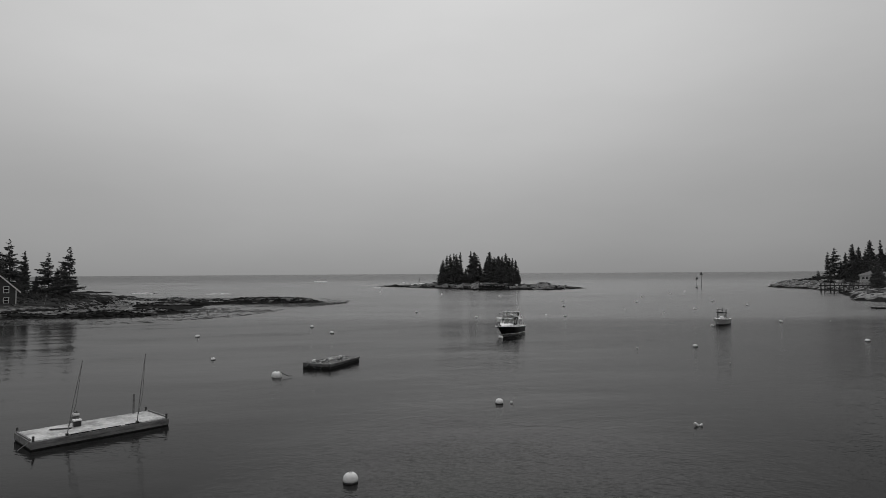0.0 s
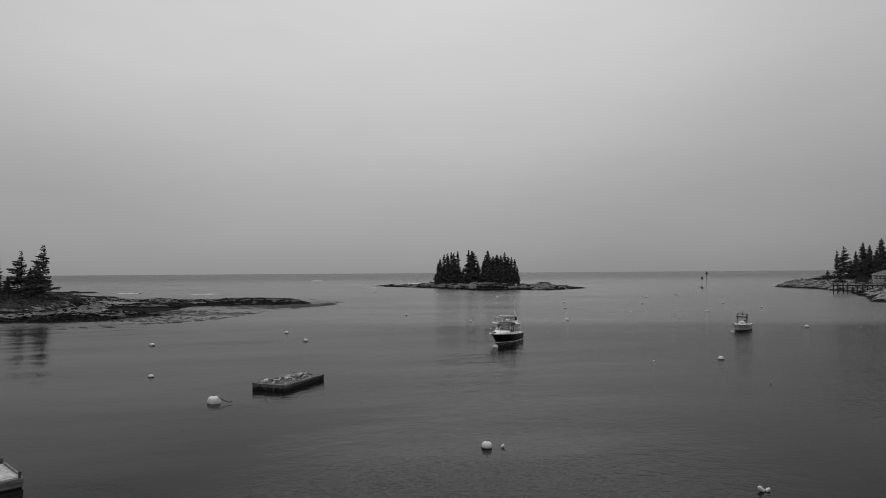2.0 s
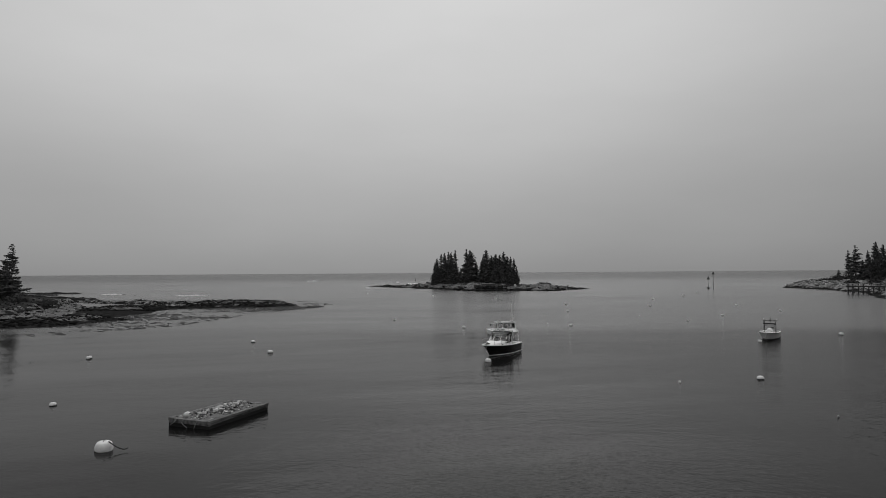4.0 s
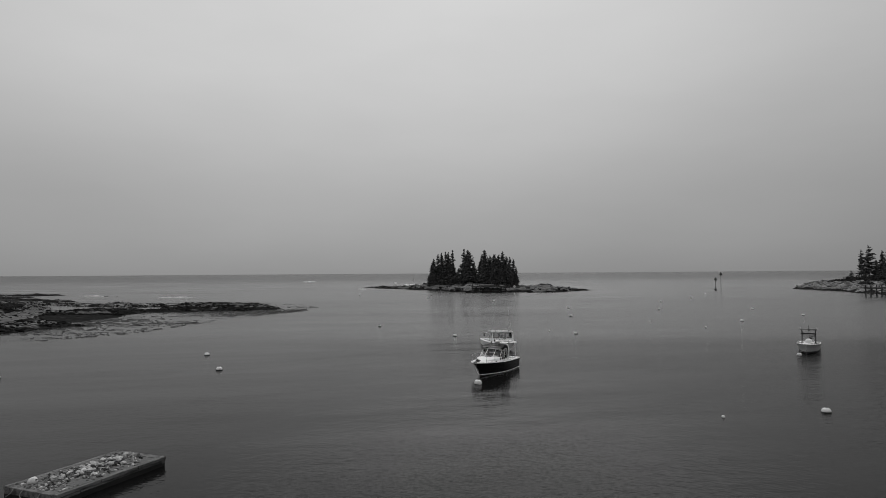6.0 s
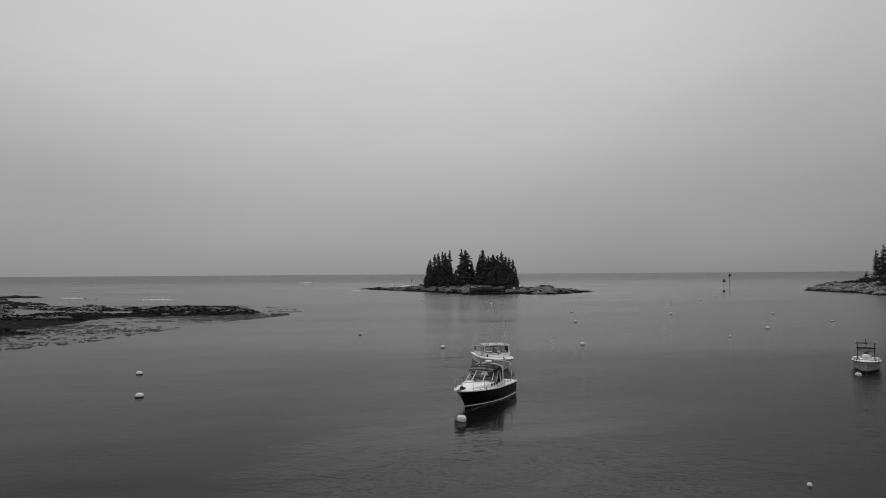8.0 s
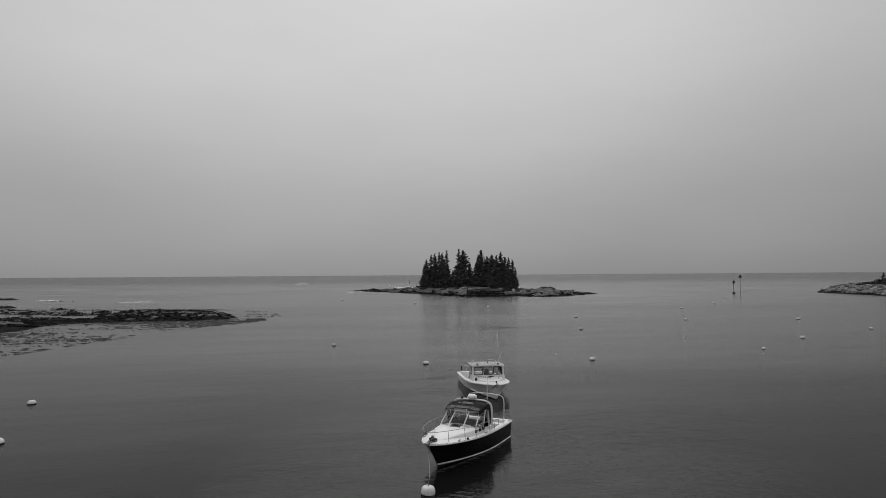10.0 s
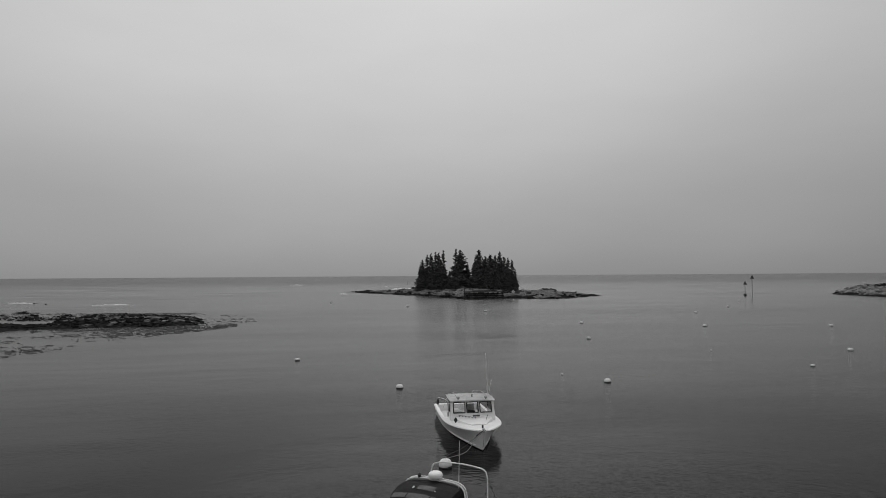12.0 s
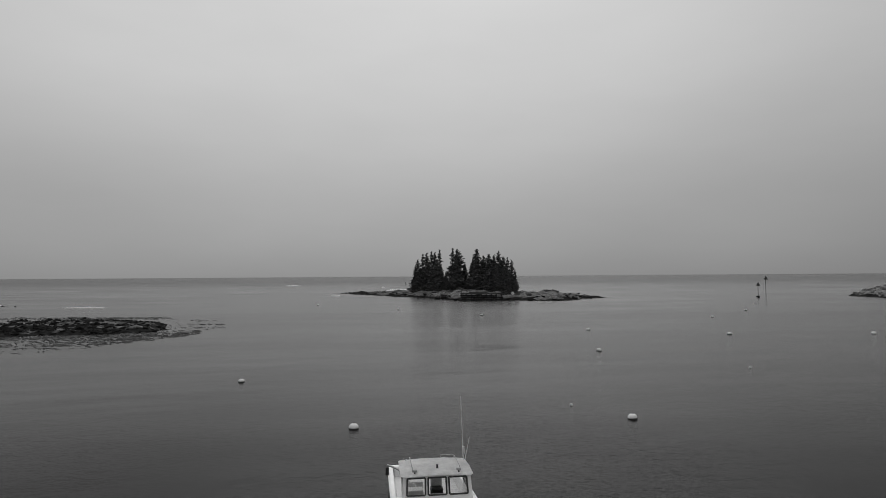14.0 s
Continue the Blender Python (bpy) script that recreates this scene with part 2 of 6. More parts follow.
# wet timber, near black so the float's lower beam also carries its dark reflection
M_WETTIMBER = material("wet_dark_timber", 0.008, 0.03, 0.8, 2.5, spec=0.12, bump=0.015, bump_scale=10, stretch_by=(0.3, 1.2, 1.2))
M_ALU = material("dull_aluminium", 0.35, 0.5, 0.45, 9.0, metal=0.8)
M_SHINGLE = material("dark_wall_shingle", 0.03, 0.07, 0.85, 3.0, per_object=0.1)
M_ROOF = material("asphalt_roof_shingle", 0.05, 0.1, 0.9, 6.0, bump=0.01, bump_scale=10)
M_ROOFG = material("grey_roof_shingle", 0.08, 0.14, 0.9, 6.0, bump=0.01, bump_scale=10)
M_TRIM = material("white_trim_paint", 0.5, 0.68, 0.55, 5.0)
M_CREAM = material("pale_clapboard_paint", 0.32, 0.44, 0.6, 4.0)
M_FOAM = material("white_surf_foam", 0.45, 0.9, 0.8, 0.7, bump=0.1, bump_scale=2.0)
M_ROCKM = material("grey_shore_boulder", 0.07, 0.22, 0.8, 1.0, bump=0.05, bump_scale=4, per_island=0.4, matte=True)
M_ROCKD = material("dark_wet_boulder", 0.008, 0.035, 0.8, 1.0, bump=0.05, bump_scale=4, per_island=0.3, matte=True)
M_ROCKL = material("pale_dry_boulder", 0.18, 0.44, 0.8, 1.0, bump=0.05, bump_scale=4, per_island=0.3, matte=True)
M_WEED = material("awash_rockweed", 0.06, 0.22, 0.6, 0.8, per_island=0.5, matte=True)
# distance haze is put into this colour, which lifts the dark boards
M_MARK = material("hazed_dark_dayboard", 0.05, 0.09, 0.6, 5.0)
M_PIERWOOD = material("old_pier_timber", 0.03, 0.08, 0.85, 2.5, bump=0.01, bump_scale=12, per_object=0.2)
M_PILE = material("tarred_pile", 0.03, 0.07, 0.8, 3.0, bump=0.02, bump_scale=8)


# ---------------------------------------------------------------- mesh helpers
def part(name, bm, mat, parent=None, label="", m=None, smooth=False):
    me = bpy.data.meshes.new(name)
    bm.to_mesh(me)
    bm.free()
    me.materials.append(mat)
    if smooth:
        me.polygons.foreach_set("use_smooth", [True] * len(me.polygons))
    ob = new(name, me)
    if parent is not None:
        ob.parent = parent
    if m is not None:
        ob.matrix_basis = m
    return tagged(ob, label)


def from_lists(name, verts, faces, mat, parent=None, label="", smooth=False):
    me = bpy.data.meshes.new(name)
    me.from_pydata(verts, [], faces)
    me.materials.append(mat)
    if smooth:
        me.polygons.foreach_set("use_smooth", [True] * len(me.polygons))
    ob = new(name, me)
    if parent is not None:
        ob.parent = parent
    return tagged(ob, label)


def empty(name, label, category, m, group="", kind=""):
    ob = new(name)
    ob.matrix_basis = m
    return tagged(ob, label, category, group, kind)


def box(size, at=(0, 0, 0), rot=(0, 0, 0), bevel=0.0, bm=None):
    out = bm or bmesh.new()
    b = bmesh.new()
    bmesh.ops.create_cube(b, size=1.0)
    bmesh.ops.scale(b, vec=size, verts=b.verts)
    if bevel:
        bmesh.ops.bevel(b, geom=list(b.edges), offset=bevel, segments=2, affect="EDGES", profile=0.6)
    bmesh.ops.transform(b, matrix=pose(*at, *rot), verts=b.verts)
    return absorb(out, b)


def absorb(out, b):
    idx = [out.verts.new(v.co) for v in b.verts]
    b.verts.index_update()
    for f in b.faces:
        out.faces.new([idx[v.index] for v in f.verts])
    b.free()
    return out


def tube(points, r, seg=7, bm=None, r_end=None, caps=True):
    out = bm or bmesh.new()
    pts = [Vector(p) for p in points]
    rings = []
    for i, p in enumerate(pts):
        d = (pts[min(i + 1, len(pts) - 1)] - pts[max(i - 1, 0)]).normalized()
        a = d.cross(Vector((0, 0, 1)) if abs(d.z) < 0.9 else Vector((1, 0, 0))).normalized()
        b = d.cross(a)
        k = i / max(1, len(pts) - 1)
        rad = r if r_end is None else r + (r_end - r) * k
        rings.append([out.verts.new(p + (a * math.cos(q) + b * math.sin(q)) * rad)
                      for q in (2 * math.pi * j / seg for j in range(seg))])
    for a, b in zip(rings, rings[1:]):
        for j in range(seg):
            out.faces.new((a[j], a[(j + 1) % seg], b[(j + 1) % seg], b[j]))
    if caps:
        out.faces.new(rings[0][::-1])
        out.faces.new(rings[-1])
    return out


def curve_pts(ctrl, n=8):
    """A smooth line through the control points."""
    c = [Vector(p) for p in ctrl]
    c = [2 * c[0] - c[1]] + c + [2 * c[-1] - c[-2]]
    out = []
    for i in range(1, len(c) - 2):
        for k in range(n):
            u = k / n
            p0, p1, p2, p3 = c[i - 1], c[i], c[i + 1], c[i + 2]
            out.append(0.5 * (2 * p1 + (p2 - p0) * u + (2 * p0 - 5 * p1 + 4 * p2 - p3) * u * u + (3 * p1 - p0 - 3 * p2 + p3) * u ** 3))
    out.append(c[-2])
    return out


def lathe(profile, seg=20, bm=None, at=(0, 0, 0)):
    out = bm or bmesh.new()
    rings = []
    for r, z in profile:
        if r < 1e-5:
            rings.append([out.verts.new((at[0], at[1], at[2] + z))])
        else:
            rings.append([out.verts.new((at[0] + r * math.cos(2 * math.pi * j / seg), at[1] + r * math.sin(2 * math.pi * j / seg), at[2] + z))
                          for j in range(seg)])
    for a, b in zip(rings, rings[1:]):
        for j in range(seg):
            k = (j + 1) % seg
            if len(a) == 1 and len(b) == 1:
                continue
            if len(a) == 1:
                out.faces.new((a[0], b[k], b[j]))
            elif len(b) == 1:
                out.faces.new((a[j], a[k], b[0]))
            else:
                out.faces.new((a[j], a[k], b[k], b[j]))
    return out


def loft(sections, close=False, bm=None, caps=False):
    out = bm or bmesh.new()
    rows = [[out.verts.new(p) for p in s] for s in sections]
    n = len(rows[0])
    for a, b in zip(rows, rows[1:]):
        for j in range(n if close else n - 1):
            k = (j + 1) % n
            out.faces.new((a[j], a[k], b[k], b[j]))
    if caps:
        out.faces.new(rows[0][::-1])
        out.faces.new(rows[-1])
    return out


# ---------------------------------------------------------------- water
def make_water():
    xs = [-4800, -1500, -400, -120, -40, 0, 40, 120, 400, 1500, 4800]
    ys = [-1500, -300, -60, 0, 60, 120, 200, 320, 500, 900, 2000, 4900]
    v = [(x, y, 0.0) for y in ys for x in xs]
    w = len(xs)
    f = [(j * w + i, j * w + i + 1, (j + 1) * w + i + 1, (j + 1) * w + i) for j in range(len(ys) - 1) for i in range(w - 1)]
    ob = from_lists("water", v, f, M_WATER)
    return tagged(ob, "calm grey sea water with light wind ripples", "water", kind="structure")


make_water()


# ---------------------------------------------------------------- land
def lattice_noise(x, y, seed):
    xi, yi = np.floor(x).astype(int), np.floor(y).astype(int)
    xf, yf = x - xi, y - yi
    u, v = xf * xf * (3 - 2 * xf), yf * yf * (3 - 2 * yf)

    def rnd(a, b):
        n = (a * 374761393 + b * 668265263 + seed * 974634777) & 0x7FFFFFFF
        n = ((n ^ (n >> 13)) * 1274126177) & 0x7FFFFFFF
        return ((n ^ (n >> 16)) & 0xFFFF) / 65535.0

    return (rnd(xi, yi) * (1 - u) + rnd(xi + 1, yi) * u) * (1 - v) + (rnd(xi, yi + 1) * (1 - u) + rnd(xi + 1, yi + 1) * u) * v


def fbm(x, y, scale, seed, octaves=4, gain=0.5):
    s, a, tot = 0.0, 1.0, 0.0
    for o in range(octaves):
        s = s + a * lattice_noise(x / scale * 2 ** o, y / scale * 2 ** o, seed + o)
        tot += a
        a *= gain
    return s / tot * 2 - 1


def inside_distance(x, y, poly):
    """Signed distance to a polygon, positive inside."""
    d = np.full(x.shape, 1e9)
    ins = np.zeros(x.shape, bool)
    n = len(poly)
    for i in range(n):
        (ax, ay), (bx, by) = poly[i], poly[(i + 1) % n]
        ex, ey = bx - ax, by - ay
        k = np.clip(((x - ax) * ex + (y - ay) * ey) / (ex * ex + ey * ey), 0, 1)
        d = np.minimum(d, np.hypot(x - ax - k * ex, y - ay - k * ey))
        if ay != by:
            ins ^= ((ay > y) != (by > y)) & (x < (bx - ax) * (y - ay) / (by - ay) + ax)
    return np.where(ins, d, -d)


def smooth(a, b, v):
    k = np.clip((v - a) / (b - a), 0, 1)
    return k * k * (3 - 2 * k)


def ledge(x, y, poly, top, soft, seed, warp=2.2, rough=1.0):
    """One low ledge or bar: its outline frayed, its top broken into slabs along the strata."""
    x2 = x + warp * fbm(x, y, 7, seed)
    y2 = y + warp * 1.2 * fbm(x, y, 7, seed + 4)
    d = inside_distance(x2, y2, poly)
    h = np.where(d > 0, top * (1 - np.exp(-np.maximum(d, 0) / soft)), np.maximum(d, -12) * 0.14)
    strata = np.abs(fbm(x * 0.45 + y * 0.1, y * 1.1, 6, seed + 8, 4, 0.6))
    lumps = fbm(x * 0.6, y * 1.0, 2.6, seed + 13, 3)
    return h + rough * smooth(-1.8, 1.6, d) * (1.25 * strata - 0.38 + 0.42 * lumps)


def left_height(x, y):
    z = ledge(x, y, FRONT_ARM, 0.85, 1.6, 5)
    z = np.maximum(z, ledge(x, y, OUTER_LEDGE, 1.0, 2.2, 7))
    z = np.maximum(z, ledge(x, y, BACK_ARM, 0.5, 1.6, 11))
    z = np.maximum(z, ledge(x, y, NEAR_LOBE, 0.8, 1.8, 17))
    z = np.maximum(z, ledge(x, y, MUD_BAR, 0.34, 3.0, 23, 1.5, 0.12))
    z = np.maximum(z, ledge(x, y, BACK_REEF, 0.45, 2.5, 29, 3.0))
    z = np.maximum(z, ledge(x, y, TURF_REEF, 0.75, 2.5, 31, 3.0))
    z = np.maximum(z, ledge(x, y, BACK_SHOAL, -0.05, 2.0, 37, 3.0, 1.1))
    d = inside_distance(x + 3.0 * fbm(x, y, 14, 41), y + 3.0 * fbm(x, y, 14, 43), TURF_POINT)
    turf_top = 2.05 + 0.3 * fbm(x, y, 20, 3) + 1.2 * smooth(8, 40, d)
    g = np.where(d > 0, turf_top * (1 - np.exp(-np.maximum(d, 0) / 3.0)), np.maximum(d, -12) * 0.14)
    return np.maximum(z, g + smooth(-3, 2, d) * 0.25 * fbm(x * 0.6, y, 4, 47, 3))


def beach_height(x, y):
    d = inside_distance(x + 2.0 * fbm(x, y, 8, 53), y + 2.5 * fbm(x, y, 8, 57), SHINGLE)
    h = np.where(d > 0, 0.42 * (1 - np.exp(-np.maximum(d, 0) / 3.0)), np.maximum(d, -12) * 0.12)
    return h + smooth(-3, 2, d) * 0.3 * fbm(x * 0.5, y * 1.2, 7, 63, 4)


def island_height(x, y):
    x2 = x + 3.0 * fbm(x, y, 10, 15)
    y2 = y + 4.0 * fbm(x, y, 10, 19)
    d = inside_distance(x2, y2, ISLAND_SHORE)
    mid = np.exp(-((x - 14) / 29) ** 2)
    top = 0.9 + 2.6 * mid + 2.2 * np.exp(-((x - 49) / 6) ** 2 - ((y - 330) / 9) ** 2)
    h = np.where(d > 0, top * (1 - np.exp(-np.maximum(d, 0) / 4.5)), d * 0.15)
    strata = np.abs(fbm(x * 0.5 - y * 0.2, y * 1.4, 5, 61, 4, 0.55))
    edge = smooth(-8, 3, d)
    return h + edge * (1 - 0.5 * smooth(2.6, 3.6, h)) * (1.5 * strata - 0.35 + 0.75 * fbm(x * 0.7, y, 2.4, 71, 3)) - 0.6 * smooth(3, 20, -d)


def right_height(x, y):
    x2 = x + 4.0 * fbm(x, y, 12, 25)
    y2 = y + 4.0 * fbm(x, y, 12, 29)
    d = inside_distance(x2, y2, RIGHT_SHORE)
    back = smooth(8, 42, d)
    top = 2.4 + 3.2 * back + 1.5 * smooth(288, 318, y) * (1 - 0.6 * back)
    h = np.where(d > 0, top * (1 - np.exp(-np.maximum(d, 0) / 5.5)), d * 0.2)
    strata = np.abs(fbm(x * 0.5, y * 1.2, 6, 81, 4, 0.55))
    edge = smooth(-8, 3, d)
    return h + edge * (1 - 0.6 * smooth(3.0, 4.2, h)) * (1.1 * strata - 0.2 + 0.7 * fbm(x * 0.7, y, 2.6, 91, 3)) - 0.6 * smooth(3, 20, -d)


FRONT_ARM = [(-94, 182), (-88, 176), (-80, 178), (-73, 183), (-66, 187), (-56, 189), (-48, 191), (-42, 195), (-44, 200), (-60, 197),
             (-72, 195), (-85, 193), (-94, 190)]
OUTER_LEDGE = [(-76, 203), (-60, 198), (-46, 196), (-41, 199), (-45, 208), (-50, 214), (-58, 219), (-72, 220), (-78, 216)]
BACK_ARM = [(-76, 209), (-79, 215), (-90, 218), (-102, 225), (-115, 229), (-117, 222), (-102, 216), (-90, 210)]
NEAR_LOBE = [(-140, 108), (-110, 121), (-91, 128), (-78, 127), (-68, 130), (-66, 140), (-63, 147), (-66, 152), (-74, 152), (-82, 148), (-88, 137),
             (-98, 138), (-118, 134)]
MUD_BAR = [(-76, 150), (-70, 158), (-70, 173), (-71, 182), (-80, 188), (-89, 187), (-95, 184), (-90, 174), (-82, 160), (-82, 151)]
BACK_REEF = [(-208, 306), (-186, 303), (-172, 315), (-175, 321), (-190, 326), (-208, 322)]
TURF_REEF = [(-150, 244), (-134, 240), (-126, 248), (-134, 258), (-150, 264), (-172, 290), (-186, 294), (-170, 268)]
BACK_SHOAL = [(-128, 228), (-110, 218), (-96, 219), (-80, 216), (-88, 230), (-112, 244), (-130, 252)]
TURF_POINT = [(-260, 112), (-150, 126), (-122, 138), (-106, 147), (-94, 150), (-95, 158), (-102, 178), (-106, 196), (-123, 228), (-141, 245),
              (-162, 262), (-172, 282), (-260, 306)]
SHINGLE = [(-96, 134), (-88, 140), (-84, 150), (-86, 162), (-92, 175), (-97, 187), (-104, 200), (-114, 214), (-126, 210), (-112, 180), (-102, 152),
           (-122, 140), (-120, 130)]
WEED_SHOAL = [(-110, 112), (-79, 112), (-67, 109), (-54, 121), (-48, 130), (-45, 145), (-43, 160), (-38, 176), (-33, 187), (-33, 205), (-42, 226),
              (-56, 236), (-90, 236), (-120, 244), (-124, 236), (-82, 222), (-60, 215), (-46, 200), (-60, 192), (-72, 178), (-72, 155), (-64, 148), (-70, 132), (-110, 124)]
ISLAND_SHORE = [(-50, 431), (-44, 421), (-34, 400), (-15, 371), (1, 350), (11, 322), (16, 318), (30, 318), (38, 320), (48, 312), (58, 323),
                (72, 344), (76, 350), (66, 358), (44, 384), (14, 404), (-18, 418), (-38, 434)]
RIGHT_SHORE = [(174, 348), (178, 332), (173, 315), (173, 300), (168, 284), (166, 270), (160, 258), (150, 236), (138, 214), (121, 190),
               (122, 178), (140, 165), (200, 150), (330, 150), (420, 330), (330, 400), (240, 392), (200, 372)]


def land(name, fn, x0, x1, y0, y1, step, mat, label):
    nx, ny = int((x1 - x0) / step) + 1, int((y1 - y0) / step) + 1
    gx, gy = np.meshgrid(np.linspace(x0, x1, nx), np.linspace(y0, y1, ny))
    z = fn(gx, gy)
    verts = np.stack([gx.ravel(), gy.ravel(), z.ravel()], 1)
    i = np.arange(nx - 1)[None, :] + nx * np.arange(ny - 1)[:, None]
    quads = np.stack([i, i + 1, i + 1 + nx, i + nx], -1).reshape(-1, 4)
    keep = (z.ravel()[quads].max(1) > -0.35)
    quads = quads[keep]
    used, inv = np.unique(quads, return_inverse=True)
    ob = from_lists(name, verts[used].tolist(), inv.reshape(-1, 4).tolist(), mat)
    return tagged(ob, label, "ground", kind="structure")


def height_at(fn, x, y):
    return float(fn(np.array([float(x)]), np.array([float(y)]))[0])


land("ground_point", left_height, -230, -36, 106, 330, 0.6, M_SHORE_L, "low rocky point with black rockweed ledges and dark turf")
land("ground_beach", beach_height, -132, -78, 124, 222, 0.8, M_SHINGLEB, "pale wet shingle beach between the ledges and the turf")
land("ground_island", island_height, -60, 85, 300, 445, 0.65, M_ISLAND, "small rocky island with pale ledges and a weedy tide line")
land("ground_shore", right_height, 110, 360, 150, 400, 1.0, M_SHORE_R, "pale rocky wooded shore with dark tide line")


# ---------------------------------------------------------------- trees
def spruce_mesh(seed, height, width, density, gap, bare):
    """Returns lists for the needle clumps and for trunk with limbs."""
    rng = random.Random(seed)
    verts, faces = [], []
    wood = bmesh.new()
    lean = (rng.uniform(-0.015, 0.015), rng.uniform(-0.015, 0.015))
    tube([(lean[0] * height * k * k, lean[1] * height * k * k, height * k - 0.6 * (1 - k)) for k in (0, 0.15, 0.4, 0.7, 0.97)],
         0.019 * height, 7, wood, 0.02)

    def clump(p, size, out):
        a = Vector((math.cos(out), math.sin(out), rng.uniform(-0.45, 0.05)))
        s = Vector((-math.sin(out), math.cos(out), rng.uniform(-0.2, 0.2)))
        u = Vector((rng.uniform(-0.2, 0.2), rng.uniform(-0.2, 0.2), 1))
        i = len(verts)
        verts.extend([tuple(p - a * size * 0.5 + s * size * rng.uniform(0.3, 0.6)), tuple(p - a * size * 0.5 - s * size * rng.uniform(0.3, 0.6)),
                      tuple(p + a * size * rng.uniform(0.6, 1.1)), tuple(p + u * size * rng.uniform(0.12, 0.35)),
                      tuple(p - u * size * rng.uniform(0.3, 0.75))])
        faces.extend([(i, i + 2, i + 3), (i + 2, i + 1, i + 3), (i + 1, i, i + 3), (i + 2, i, i + 4), (i + 1, i + 2, i + 4)])

    z = height * bare
    side, lop = rng.uniform(0, 6.28), rng.uniform(0, 6.28)
    while z < height * 0.985:
        k = z / height
        reach = width * (1 - k) ** 0.82 * rng.uniform(0.72, 1.12) + 0.12
        if k < 0.22:
            reach *= 0.72 + 1.2 * k
        n = max(3, int(rng.uniform(4.5, 7.5) * density * (0.6 + 0.5 * (1 - k))))
        side += 1.1
        for j in range(n):
            q = side + 2 * math.pi * j / n + rng.uniform(-0.35, 0.35)
            ln = reach * rng.choice((0.5, 0.7, 0.85, 0.95, 1.05, 1.18))
            droop = rng.uniform(0.1, 0.42) * (1.25 - k)
            zl = z + rng.uniform(-1, 1) * gap * (0.5 if gap > 0.5 else 1.1)
            ln *= 1 + (0.34 if gap > 0.5 else 0.14) * math.cos(q - lop - 2.2 * k)
            if rng.random() < (0.22 if gap > 0.5 else 0.1):
                continue
            c, s = math.cos(q), math.sin(q)
            ox, oy = lean[0] * height * k * k, lean[1] * height * k * k

            def at(f):
                return Vector((ox + c * ln * f, oy + s * ln * f, zl + ln * (0.16 * (0.4 + k) * f - droop * f * f + 0.16 * f ** 3)))

            if ln > 0.9:
                tube([at(0), at(0.5), at(0.95)], 0.035 + 0.01 * ln, 4, wood, 0.012, False)
            m = max(2, int(ln * 5.6 * density))
            for i in range(m):
                f = (i + 1) / m if ln < 1 else 0.18 + 0.84 * (i + rng.random() * 0.6) / m
                size = (0.22 + 0.13 * ln * (1.15 - 0.75 * f)) * rng.uniform(0.7, 1.25)
                spread = 0.34 * ln * (0.25 + f * (1.1 - f))
                p = at(f) + Vector((-s, c, 0)) * rng.uniform(-spread, spread) + Vector((0, 0, rng.uniform(-0.1, 0.06) * size))
                clump(p, size, q + rng.uniform(-0.7, 0.7))
                if rng.random() < (0.25 if gap > 0.5 else 0.75):
                    clump(p + Vector((rng.uniform(-0.3, 0.3), rng.uniform(-0.3, 0.3), -rng.uniform(0.35, 1.1)) ) * size, size * rng.uniform(0.55, 0.9), q + rng.uniform(-1.4, 1.4))
        z += gap * rng.uniform(0.75, 1.3) * (0.55 + 0.6 * (1 - k))
    for f in (0.0, 0.15, 0.3):
        clump(Vector((lean[0] * height, lean[1] * height, height * 0.99 - f)), 0.22 + 0.3 * f, rng.uniform(0, 6))
    return verts, faces, wood


def make_spruce(seed, height, width, density, gap, bare, m, label, group):
    v, f, wood = spruce_mesh(seed, height, width, density, gap, bare)
    ob = empty("spruce_tree", label, "tree", m, group)
    part("trunk", wood, M_BARK, ob)
    from_lists("crown", v, f, M_NEEDLE, ob)
    return ob


SPRUCE = {}


def plant(kind, x, y, z, scale, turn, label, group, wide=1.0):
    m = pose(x, y, z, 0, 0, turn) @ Matrix.Diagonal((scale * wide, scale * wide, scale, 1))
    if kind not in SPRUCE:
        spec = SPRUCE_KINDS[kind]
        SPRUCE[kind] = make_spruce(*spec, m, label, group)
        return SPRUCE[kind]
    src = SPRUCE[kind]
    ob = copy_thing(src, m)
    ob.matrix_basis = m
    return tagged(ob, label, group=group)


# seed, height, reach, density, gap between whorls, bare part of the trunk
SPRUCE_KINDS = {
    "dense": (11, 14.0, 3.2, 1.45, 0.40, 0.04), "dense2": (12, 14.0, 2.9, 1.45, 0.40, 0.05), "slim": (13, 14.0, 2.2, 1.4, 0.40, 0.06),
    "slim2": (14, 14.0, 2.5, 1.3, 0.42, 0.04), "open": (15, 14.0, 4.3, 1.4, 0.70, 0.17), "open2": (16, 14.0, 4.4, 1.4, 0.66, 0.14),
    "ragged": (17, 14.0, 3.3, 1.5, 0.54, 0.24), "full": (18, 14.0, 3.8, 1.5, 0.40, 0.02)}


def plant_by_top(fn, kind, x, y, top, turn, label, group, wide=1.0):
    z = height_at(fn, x, y) - 0.15
    return plant(kind, x, y, z, (top - z) / 14.0, turn, label, group, wide)


